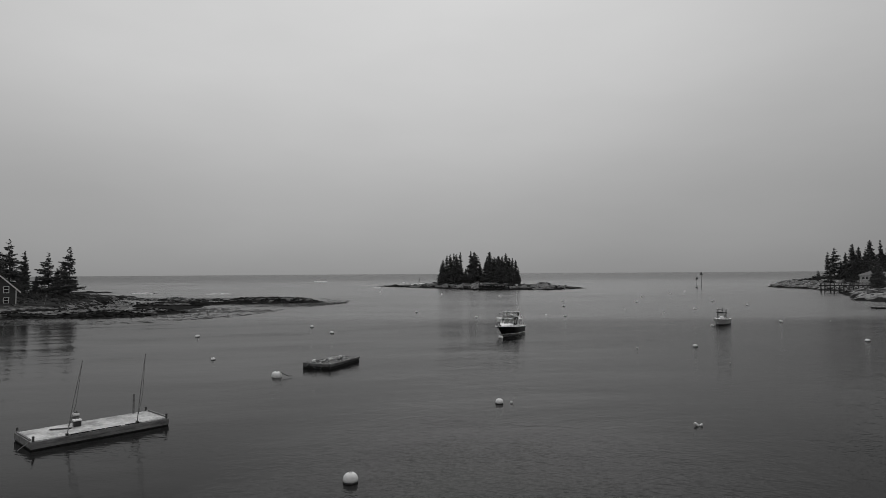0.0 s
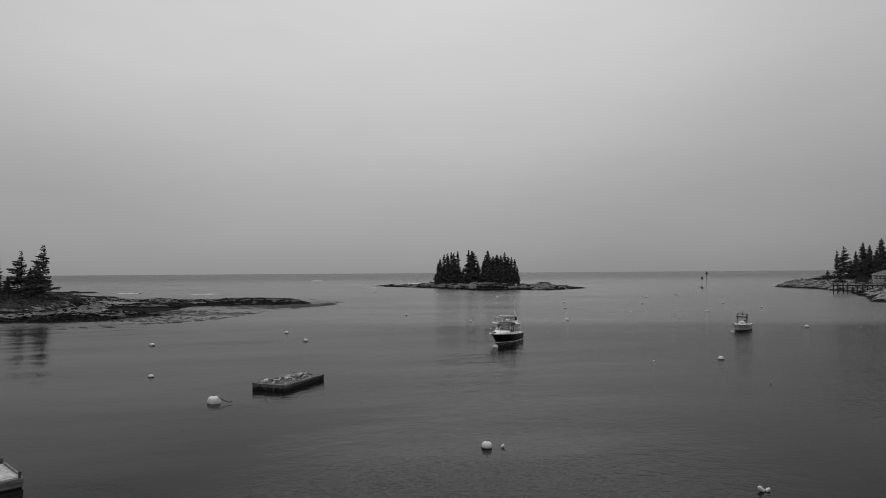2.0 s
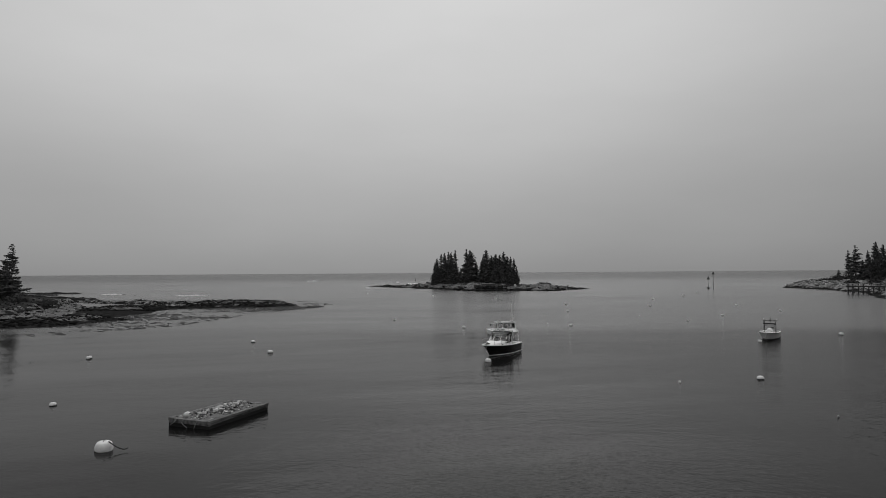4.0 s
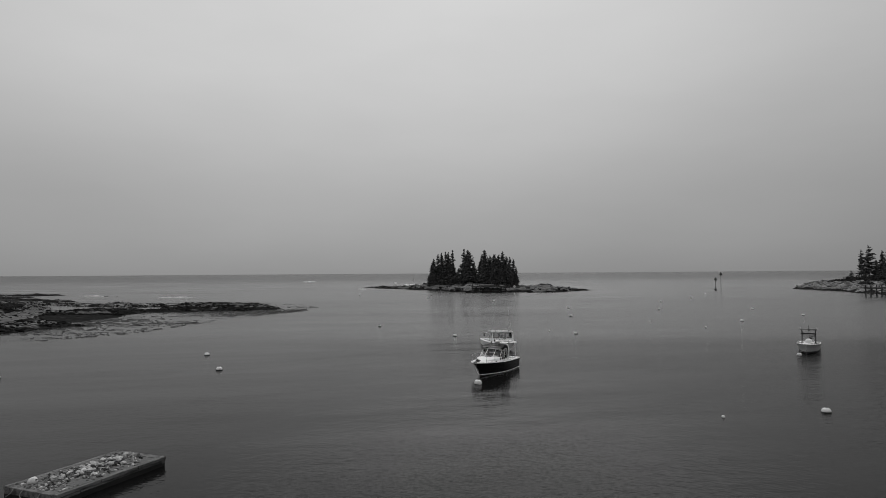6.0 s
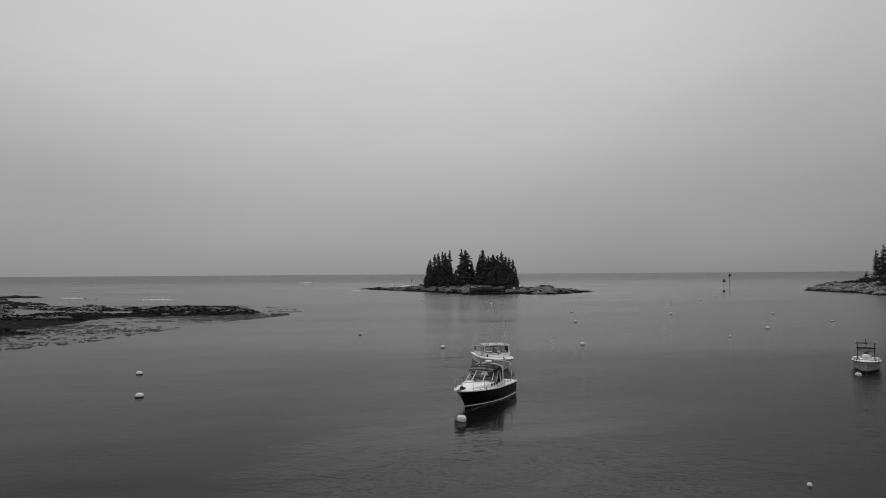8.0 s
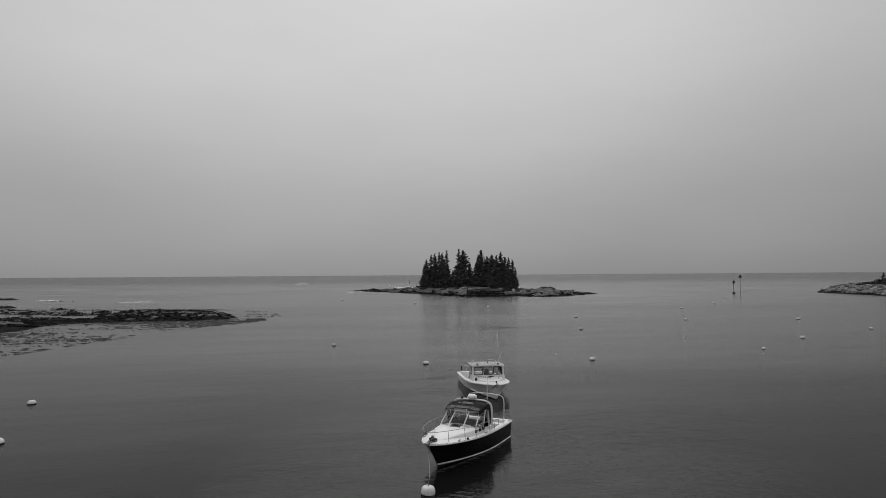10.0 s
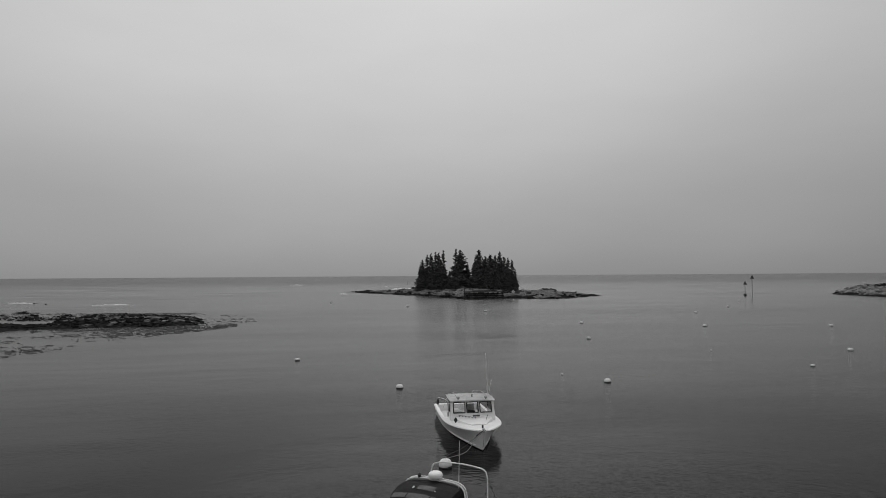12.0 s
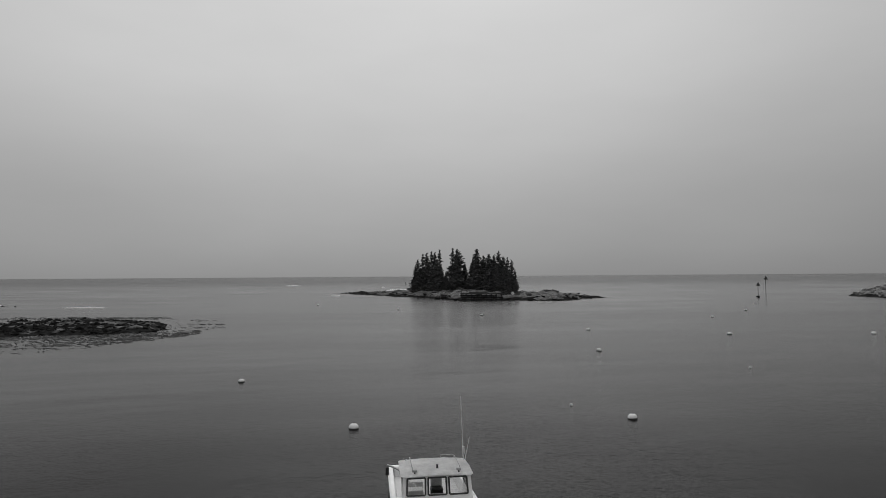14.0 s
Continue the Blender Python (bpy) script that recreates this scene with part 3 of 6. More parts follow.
def island_woods():
    lab = "tall dark spruce in the dense island grove"
    rng = random.Random(5)
    # x, y, top height, kind
    front = [(-6.3, 373, 14.6, "slim2"), (-5.1, 371, 16.9, "slim2"), (-2.8, 372, 19.5, "slim"), (-0.5, 368, 19.9, "slim2"), (1.6, 366, 20.6, "slim"),
             (3.0, 370, 20.2, "slim2"), (5.2, 362, 21.2, "slim"), (11.0, 352, 21.4, "slim"), (13.0, 350, 20.9, "dense2"),
             (14.2, 354, 19.9, "ragged"), (16.3, 354, 14.8, "dense2"), (12.6, 360, 18.8, "slim2"), (18.6, 345, 14.6, "slim2"), (21.1, 342, 20.6, "dense2"),
             (19.8, 346, 17.4, "slim"), (24.0, 344, 17.6, "dense"), (26.0, 342, 18.2, "full"), (28.3, 345, 18.1, "dense"), (30.1, 340, 19.5, "slim2"),
             (32.0, 344, 17.4, "dense2"), (33.6, 341, 17.0, "slim"), (35.0, 338, 15.8, "slim2"), (36.3, 337, 12.1, "slim2"), (24.5, 332, 12.1, "ragged"),
             (28.6, 333, 12.5, "dense2"), (32.2, 335, 13.0, "full")]
    for x, y, top, kind in front:
        plant_by_top(island_height, kind, x, y, top, rng.uniform(0, 360), lab, "island spruces", rng.uniform(1.08, 1.28))
    back = [(-5.0, 380, 13.4), (-0.5, 379, 16.0), (4.0, 376, 17.0), (5.6, 371, 14.0), (12.2, 366, 16.5), (20.0, 360, 15.8), (24.0, 358, 16.4),
            (28.0, 355, 16.6), (31.5, 352, 16.2), (33.6, 346, 14.0), (35.5, 343, 11.4), (26.0, 349, 15.0), (22.0, 352, 14.0), (3.5, 366, 12.0),
            (8.4, 357, 11.5), (0.5, 370, 11.5)]
    for x, y, top in back:
        plant_by_top(island_height, rng.choice(("dense", "dense2", "full", "slim2")), x, y, top, rng.uniform(0, 360), lab, "island spruces",
                     rng.uniform(1.1, 1.35))


def left_woods():
    lab = "dark spruce with open layered branches on the turf point"
    rng = random.Random(8)
    for x, y, top, kind, wide in [(-123.6, 198, 18.4, "open", 1.0), (-131.6, 200, 16.6, "open2", 1.1), (-128.2, 202, 14.0, "open2", 0.9),
                                  (-142.5, 197, 21.0, "open2", 1.0), (-138.8, 199, 17.2, "ragged", 1.0), (-136.8, 196, 15.8, "open", 0.8),
                                  (-145, 193, 13.0, "full", 1.2), (-140, 190, 11.6, "full", 1.3), (-135.5, 191, 8.6, "full", 1.4),
                                  (-149, 188, 13.0, "full", 1.2), (-126, 197, 8.0, "full", 1.1),
                                  (-147, 199, 17.0, "open", 1.2), (-139, 184, 8.2, "full", 1.4), (-129.5, 201, 11.5, "full", 1.0), (-133.5, 197, 9.0, "full", 1.2), (-121, 195, 4.4, "full", 1.0), (-136, 182, 6.0, "full", 1.6)]:
        plant_by_top(left_height, kind, x, y, top, rng.uniform(0, 360), lab, "point spruces", wide)


def right_woods():
    lab = "tall dark spruce in the wooded shore behind the pier"
    rng = random.Random(9)
    tall = [(199, 330, 18.8, "ragged", 1.1), (202.5, 330, 21.0, "ragged", 1.2), (203.5, 322, 18.2, "dense", 1.0), (204.5, 318, 22.5, "dense2", 1.1),
                                  (204, 312, 20.7, "full", 0.9), (204.6, 308, 17.9, "dense", 1.1), (205, 305, 23.7, "full", 1.0), (210, 305, 23.7, "slim", 0.9),
                                  (211, 300, 25.2, "dense2", 1.1), (208, 322, 16.5, "full", 1.1), (209, 315, 18.5, "dense", 1.2), (212, 308, 19.5, "full", 1.1),
                                  (215, 302, 21.0, "full", 1.1), (208, 298, 18.0, "full", 1.0), (214, 294, 22.0, "dense", 1.2), (219, 298, 24.0, "full", 1.2),
                                  (206, 330, 14.0, "full", 1.1)]
    tall += [(207, 319, 17.0, "dense", 1.3), (210, 312, 19.0, "full", 1.3), (206, 310, 16.0, "full", 1.2), (213, 300, 20.0, "dense", 1.3), (209, 302, 17.5, "full", 1.3)]
    near_water = [(220, 312, 23.0, "dense", 1.2), (224, 290, 24.0, "full", 1.3), (218, 284, 21.0, "dense2", 1.2),
                                  (157, 229, 12.5, "full", 0.9), (161, 236, 15.0, "full", 0.9),
                                  (166, 222, 14.5, "full", 1.0), (172, 226, 15.0, "dense", 1.2), (200, 290, 13.0, "full", 1.0), (191, 325, 9.2, "ragged", 1.3), (196.5, 324, 8.9, "dense", 1.2), (203, 284, 15.0, "dense", 1.1)]
    for x, y, top, kind, wide in tall + near_water:
        plant_by_top(right_height, kind, x, y, top, rng.uniform(0, 360), lab, "shore spruces", wide)


island_woods()
left_woods()
right_woods()


def shrub(fn, x, y, r, h, seed, mat=None, label="low dark shrub on rocky turf"):
    rng = random.Random(seed)
    verts, faces = [], []
    for _ in range(int(90 + r * r * 55)):
        q, f, u = rng.uniform(0, 6.283), math.sqrt(rng.random()), rng.random()
        rad = r * f * (1 + 0.25 * math.sin(3 * q + seed))
        z = h * (1 - 0.75 * f * f) * u ** 0.7 * (0.75 + 0.25 * math.sin(5 * q + 2 * seed)) + 0.1
        c = Vector((rad * math.cos(q), rad * math.sin(q), z))
        i, s = len(verts), rng.uniform(0.22, 0.5)
        for _k in range(4):
            verts.append(tuple(c + Vector((rng.uniform(-s, s), rng.uniform(-s, s), rng.uniform(-s, s) * 0.8))))
        faces.extend([(i, i + 1, i + 2), (i, i + 2, i + 3), (i + 1, i + 3, i + 2), (i, i + 3, i + 1)])
    ob = from_lists("shrub", verts, faces, mat or M_SHRUB)
    ob.location = (x, y, height_at(fn, x, y) - 0.12)
    return tagged(ob, label, "shrub", "shrubs")


for i, (x, y, r, h) in enumerate([(-118, 190, 3.2, 1.4), (-126, 188, 3.6, 1.7), (-133, 186, 3.4, 1.6), (-141, 182, 3.8, 1.9), (-148, 178, 3.5, 2.0),
                                  (-112, 196, 2.6, 1.0), (-106, 186, 2.2, 0.8), (-121, 178, 2.6, 0.9), (-130, 172, 2.8, 1.0), (-138, 168, 2.6, 1.2)]):
    shrub(left_height, x, y, r, h, 100 + i)
for i, (x, y, r, h) in enumerate([(170, 246, 2.6, 1.6), (176, 250, 2.8, 1.8), (168, 236, 2.6, 1.6), (174, 240, 2.6, 1.8), (190.5, 325, 3.6, 2.8), (195, 321, 3.8, 3.2), (199, 316, 3.8, 3.2), (189, 318, 3.4, 2.2), (185, 306, 3.2, 1.8), (190, 298, 3.4, 2.0), (184, 288, 3.2, 2.0), (178, 276, 2.6, 1.6), (190, 334, 3.5, 2.0), (196, 328, 3.8, 2.6), (200, 322, 3.2, 2.2), (198, 312, 3.4, 2.2), (196, 304, 3.4, 2.2), (192, 318, 3.2, 1.6),
                                  (176, 262, 2.2, 1.4), (186, 258, 2.6, 1.8), (170, 225, 3.0, 2.2), (164, 212, 3.0, 2.0)]):
    shrub(right_height, x, y, r, h, 140 + i)
for i, (x, y, r, h) in enumerate([(-3, 343, 2.2, 1.2), (5, 338, 2.4, 1.2), (31, 326, 2.4, 1.6), (34, 331, 2.2, 1.6), (26, 327, 2.2, 1.4), (-9, 352, 2.2, 1.0)]):
    shrub(island_height, x, y, r, h, 170 + i, label="low dark shrub at the foot of the island grove")


def turf(name, fn, x0, x1, y0, y1, n, zlo, seed, label):
    """Coarse grass and heath in low uneven tufts."""
    pick = np.random.RandomState(seed)
    xs, ys = pick.uniform(x0, x1, n), pick.uniform(y0, y1, n)
    zs = fn(xs, ys)
    keep = (zs > zlo) & (fbm(xs * 0.6, ys, 11, seed, 3) > -0.25)
    rng = random.Random(seed)
    verts, faces = [], []
    for x, y, z in zip(xs[keep].tolist(), ys[keep].tolist(), zs[keep].tolist()):
        i, s = len(verts), rng.uniform(0.25, 0.6)
        verts.extend((x + rng.uniform(-s, s) * 1.3, y + rng.uniform(-s, s), z + (rng.uniform(0.1, 0.9) if k == 3 else -0.1) * s) for k in range(4))
        faces.extend([(i, i + 1, i + 3), (i + 1, i + 2, i + 3), (i + 2, i, i + 3)])
    return tagged(from_lists(name, verts, faces, M_TURF), label, "grass", kind="stuff")


turf("heath", left_height, -185, -70, 140, 305, 20000, 1.05, 61, "coarse dark grass and heath on the point")
turf("shore_heath", right_height, 172, 215, 250, 346, 3500, 3.6, 62, "coarse dark grass on the wooded shore")


# ---------------------------------------------------------------- boulders
def rock_bm(rng, size, flat=0.5):
    """An angular block: a box with its corners broken and pushed about."""
    b = bmesh.new()
    bmesh.ops.create_cube(b, size=1.6)
    bmesh.ops.bevel(b, geom=[e for e in b.edges if rng.random() < 0.6], offset=rng.uniform(0.2, 0.45), segments=1, affect="EDGES")
    ax = Vector((rng.uniform(0.8, 1.5), rng.uniform(0.6, 1.1), rng.uniform(0.7, 1.2) * flat)) * size
    for v in b.verts:
        v.co = Vector((v.co.x * ax.x, v.co.y * ax.y, v.co.z * ax.z)) * rng.uniform(0.72, 1.12)
    turn = Euler((rng.uniform(-0.3, 0.3), rng.uniform(-0.25, 0.25), rng.uniform(0, 6.28))).to_matrix()
    bmesh.ops.rotate(b, cent=(0, 0, 0), matrix=turn, verts=b.verts)
    return b


ROCKS = []


def boulders(name, fn, spots, mat, label, seed, smin, smax, zlo, zhi):
    """Scattered rocks, joined; a dozen shapes are stretched and turned."""
    rng = random.Random(seed)
    if not ROCKS:
        for _ in range(12):
            b = rock_bm(rng, 1.0)
            b.verts.index_update()
            ROCKS.append((np.array([v.co for v in b.verts]), [[v.index for v in f.verts] for f in b.faces]))
            b.free()
    pick = np.random.RandomState(seed)
    verts, faces = [], []
    for x0, x1, y0, y1, n in spots:
        xs, ys = pick.uniform(x0, x1, n), pick.uniform(y0, y1, n)
        zs = fn(xs, ys)
        for x, y, z in zip(xs, ys, zs):
            if not zlo < z < zhi:
                continue
            sz = rng.uniform(smin, smax) * rng.choice((0.5, 0.7, 1.0, 1.3))
            v, f = ROCKS[rng.randrange(12)]
            base = len(verts)
            sx = rng.uniform(0.8, 1.5)
            verts.extend((x + p[0] * sz * sx, y + p[1] * sz, z + (p[2] + 0.1) * sz) for p in v.tolist())
            faces.extend([[base + i for i in q] for q in f])
    return tagged(from_lists(name, verts, faces, mat), label, "rocks", kind="stuff")


boulders("ledge_rocks", left_height, [(-100, -42, 122, 156, 2000), (-135, -40, 174, 256, 2600)], M_ROCKD, "black weed-covered rocks strewn along the tidal ledges", 3, 0.15, 0.42, 0.1, 1.5)
boulders("ledge_slabs", left_height, [(-95, -40, 174, 226, 4200), (-96, -62, 124, 154, 1500)], M_ROCKD, "thin black slabs of weedy ledge at the point", 23, 0.12, 0.34, 0.0, 1.4)
boulders("ledge_stones", left_height, [(-85, -42, 176, 222, 700)], M_ROCKM, "grey stones lying on the weedy ledge", 24, 0.12, 0.34, 0.5, 1.6)
boulders("reef_stones", left_height, [(-126, -78, 203, 250, 1500)], M_ROCKL, "grey flat stones broken off the low ledges", 34, 0.15, 0.5, -0.12, 1.2)
boulders("shingle_rocks", beach_height, [(-126, -82, 128, 216, 900)], M_ROCKL, "pale stones on the beach between the ledges", 4, 0.10, 0.32, 0.15, 1.2)
boulders("beach_rocks", beach_height, [(-126, -82, 128, 216, 1100)], M_ROCKD, "dark weedy stones on the pale beach", 14, 0.12, 0.4, 0.0, 1.2)
boulders("island_rocks", island_height, [(-50, 75, 310, 430, 1500)], M_ROCKD, "dark wet rocks along the island's tide line", 6, 0.35, 1.0, -0.1, 1.5)
boulders("island_stones", island_height, [(-45, 72, 310, 420, 1500)], M_ROCKM, "grey broken ledges above the island tide line", 16, 0.35, 0.95, 0.9, 4.2)
boulders("point_blocks", right_height, [(156, 190, 250, 350, 1500)], M_ROCKL, "pale rounded blocks of bare rock along the wooded shore", 27, 0.35, 1.1, 0.9, 4.2)
boulders("point_rocks", right_height, [(118, 200, 170, 346, 700)], M_ROCKM, "grey angular rocks on the wooded shore", 7, 0.4, 1.1, 1.2, 5.0)


# ---------------------------------------------------------------- mooring buoys
def make_buoy(kind, m, label, group="mooring buoys"):
    ob = empty("mooring_buoy", label, "buoy", m, group)
    if kind == "dome":
        part("shell", lathe([(0.30, 0.06), (0.335, 0.10), (0.335, 0.20), (0.31, 0.32), (0.25, 0.43), (0.16, 0.50), (0.05, 0.53), (0, 0.53)], 22), M_BUOY, ob, smooth=True)
        part("waterline_band", lathe([(0, -0.25), (0.26, -0.2), (0.33, -0.05), (0.345, 0.02), (0.345, 0.10), (0.30, 0.105)], 22), M_BAND, ob, "dark fouled band")
        part("eye", tube([(0, -0.05, 0.50), (0, -0.05, 0.59), (0, 0, 0.625), (0, 0.05, 0.59), (0, 0.05, 0.50)], 0.018, 6), M_BLACK, ob, "dark iron eye")
    elif kind == "low":
        part("shell", lathe([(0.36, 0.05), (0.375, 0.09), (0.36, 0.17), (0.31, 0.27), (0.22, 0.35), (0.1, 0.385), (0, 0.39)], 20), M_BUOY, ob, smooth=True)
        part("waterline_band", lathe([(0, -0.25), (0.3, -0.2), (0.37, -0.05), (0.385, 0.02), (0.385, 0.085), (0.35, 0.09)], 20), M_BAND, ob, "dark fouled band")
        part("eye", tube([(0, -0.05, 0.36), (0, -0.05, 0.45), (0, 0, 0.49), (0, 0.05, 0.45), (0, 0.05, 0.36)], 0.026, 6), M_BLACK, ob, "dark iron eye")
    elif kind == "drum":
        part("shell", lathe([(0.44, 0.02), (0.455, 0.08), (0.45, 0.2), (0.42, 0.33), (0.37, 0.42), (0.29, 0.47), (0.15, 0.49), (0, 0.49)], 24), M_BUOY, ob, smooth=True)
        part("waterline_band", lathe([(0, -0.3), (0.36, -0.25), (0.44, -0.05), (0.452, 0.03), (0.44, 0.035)], 24), M_BAND, ob, "dark fouled band")
        part("eye", tube([(0, -0.05, 0.47), (0, -0.05, 0.54), (0, 0, 0.58), (0, 0.05, 0.54), (0, 0.05, 0.47)], 0.02, 6), M_BLACK, ob, "dark iron eye")
    else:
        part("shell", lathe([(0, -0.15), (0.14, -0.12), (0.2, 0.0), (0.21, 0.08), (0.17, 0.2), (0.08, 0.26), (0, 0.27)], 14), M_BUOY, ob, smooth=True)
        part("eye", tube([(0, 0, 0.25), (0, 0, 0.34)], 0.02, 6), M_BLACK, ob, "dark iron eye")
    return ob


def place_buoys():
    spots = {"dome": [(-4.6, 26.3, 1.0), (3.22, 42.6, 0.82), (9.2, 103.5, 1.0)],
             "low": [(29.5, 74.9, 0.81), (-25.75, 65.4, 0.65), (-37.5, 89.9, 0.85), (-18.5, 94.3, 0.85),
                      (-24.1, 105.4, 0.81), (-8.2, 142.9, 0.77), (5.0, 125.4, 0.85), (23.4, 127.9, 0.85), (29.8, 165.0, 0.89), (58.6, 149.5, 0.94),
                      (55.1, 185.2, 1.02), (77.6, 185.0, 1.02), (46.7, 136.8, 0.62), (53.4, 79.6, 0.85), (68.7, 224.5, 1.02), (87.4, 249.0, 1.02),
                      (-4.2, 261.0, 1.02), (18.1, 234.5, 1.10), (-33.5, 291.0, 1.02), (77.6, 163.2, 0.85), (58.8, 110.9, 0.89), (34.8, 194.5, 0.95)],
             "drum": [(-15.7, 54.1, 1.0), (6.75, 86.0, 0.70), (43.2, 102.8, 0.55)],
             "ball": [(106.0, 283.0, 1.0), (20.1, 132.2, 0.6), (41.8, 150.2, 0.6), (22.1, 73.6, 0.55), (68.2, 112.0, 0.3)]}
    rng = random.Random(4)
    labels = {"low": "low white domed mooring buoy with a dark waterline band", "dome": "white domed mooring buoy with a dark waterline band", "drum": "large blunt white mooring buoy afloat",
              "ball": "small white round marker buoy afloat"}
    for kind, rows in spots.items():
        first = None
        for x, y, s in rows:
            m = pose(x, y, 0, rng.uniform(-5, 5), rng.uniform(-5, 5), rng.uniform(0, 360)) @ Matrix.Diagonal((s, s, s * (0.8 if kind == "dome" else 1.0), 1))
            if first is None:
                first = make_buoy(kind, m, labels[kind])
            else:
                copy_thing(first, m).matrix_basis = m


place_buoys()


def capped_buoy(x, y):
    """A blunt white buoy that floats tilted, its top fouled dark."""
    ob = empty("mooring_buoy", "blunt white mooring buoy with a dark fouled top", "buoy", pose(x, y, 0.02, 8, 14, 30) @ Matrix.Scale(0.74, 4), "mooring buoys")
    part("shell", lathe([(0, -0.2), (0.24, -0.16), (0.30, 0.0), (0.30, 0.12), (0.27, 0.22), (0.2, 0.27)], 20), M_BUOY, ob, smooth=True)
    part("cap", lathe([(0.205, 0.265), (0.17, 0.31), (0.08, 0.34), (0, 0.345)], 20), M_BAND, ob, "dark fouled cap")
    part("eye", tube([(0, -0.04, 0.33), (0, -0.04, 0.40), (0, 0, 0.43), (0, 0.04, 0.40), (0, 0.04, 0.33)], 0.018, 6), M_BLACK, ob, "dark iron eye")


capped_buoy(-24.75, 39.3)


def pickup_buoy(x, y, turn, tilt, s=1.0):
    ob = empty("pickup_buoy", "small pale pick-up float with a stick lying on the water", "buoy", pose(x, y, 0.04, 0, tilt, turn) @ Matrix.Scale(s, 4), "pick-up floats")
    part("float", lathe([(0, -0.12), (0.07, -0.1), (0.11, 0.0), (0.1, 0.1), (0.06, 0.18), (0.03, 0.2), (0, 0.2)], 12), M_BUOY, ob, smooth=True)
    part("stick", tube([(0, 0, 0.18), (0.01, 0, 0.5)], 0.022, 6), M_TIMBER, ob)
    return ob


pickup_buoy(4.05, 42.7, 25, 50, 0.72)


def spindle_float(x, y, turn, tilt, s, stick):
    ob = empty("spindle_float", "long pale foam trap float lying tilted in the water", "buoy", pose(x, y, 0.0, 0, tilt, turn) @ Matrix.Scale(s, 4), "trap floats")
    part("float", lathe([(0, -0.14), (0.06, -0.12), (0.085, -0.02), (0.095, 0.12), (0.095, 0.24), (0.08, 0.31), (0.04, 0.345), (0, 0.35)], 14), M_BUOY, ob, smooth=True)
    part("end_band", lathe([(0.062, -0.12), (0.088, -0.02), (0.097, 0.02), (0.09, 0.025)], 14), M_BAND, ob, "dark fouled end")
    if stick:
        part("stick", tube([(0, 0, 0.33), (0.0, 0, 0.52)], 0.018, 6), M_TIMBER, ob)


spindle_float(14.5, 36.0, 180, 50, 0.9, False)
spindle_float(14.55, 36.0, 5, 60, 0.7, False)
spindle_float(27.6, 61.0, 200, 45, 0.55, True)


def line_on(name, pts, r, mat, label):
    ob = part(name, tube(curve_pts(pts, 6), r, 6), mat)
    return tagged(ob, label, "rope")


line_on("mooring_line", [(-15.4, 54.0, 0.5), (-15.0, 53.9, 0.3), (-14.75, 53.85, 0.2), (-14.5, 53.9, 0.12), (-14.35, 54.0, 0.16)], 0.03, M_DARKROPE, "dark wet mooring pennant trailing from the large buoy")


def sea_stick(x, y, h, seed):
    rng = random.Random(seed)
    ob = empty("drift_stick", "dark stick floating in loose rockweed", "driftwood", pose(x, y, 0, 0, 0, rng.uniform(0, 360)), "drift sticks")
    part("stick", tube([(0, 0, -0.2), (0.02, 0, h * 0.5), (0.05, 0.02, h)], 0.02, 6, None, 0.01), M_WETTIMBER, ob)
    b = bmesh.new()
    for _ in range(4):
        r = rock_bm(rng, 0.04, 0.25)
        bmesh.ops.translate(r, vec=(rng.uniform(-0.7, 0.7), rng.uniform(-0.25, 0.25), 0.0), verts=r.verts)
        absorb(b, r)
    part("weed_clump", b, M_BAND, ob)


sea_stick(-29.6, 159.5, 0.6, 1)
sea_stick(-28.9, 151.0, 0.12, 2)
sea_stick(-42.2, 87.1, 0.15, 3)
sea_stick(57.3, 109.6, 0.22, 4)


def floating_weed():
    """Thin mats of rockweed awash round the ledge."""
    rng = random.Random(41)
    pick = np.random.RandomState(41)
    n = 60000
    xs, ys = pick.uniform(-124, -30, n), pick.uniform(106, 245, n)
    d = inside_distance(xs + 3 * fbm(xs, ys, 9, 5), ys + 3 * fbm(xs, ys, 9, 6), WEED_SHOAL)
    crowd = fbm(xs * 0.35, ys * 1.0, 8, 77, 4)
    z = np.maximum(left_height(xs, ys), beach_height(xs, ys))
    keep = (d > 0) & (z < 0.05) & (pick.uniform(0, 1, n) < 0.25 + 0.7 * crowd - 0.10 * (ys > 215))
    verts, faces = [], []
    for x, y in list(zip(xs[keep], ys[keep]))[:13000]:
        a, w, t = rng.choice((0.14, 0.22, 0.35, 0.6, 0.9)) * rng.uniform(0.7, 1.3), rng.uniform(0.03, 0.09), rng.uniform(-0.35, 0.35)
        i = len(verts)
        k = 9
        for j in range(k):
            q = 2 * math.pi * j / k
            r = rng.uniform(0.55, 1.25)
            px, py = a * r * math.cos(q), w * r * math.sin(q)
            verts.append((x + px * math.cos(t) - py * math.sin(t), y + px * math.sin(t) + py * math.cos(t), rng.uniform(0.0, 0.03)))
        verts.append((x, y, rng.uniform(0.05, 0.12)))
        faces.extend([(i + j, i + (j + 1) % k, i + k) for j in range(k)])
    tagged(from_lists("floating_weed", verts, faces, M_WEED), "thin dark mats of rockweed awash beside the ledge", "seaweed", kind="stuff")


floating_weed()


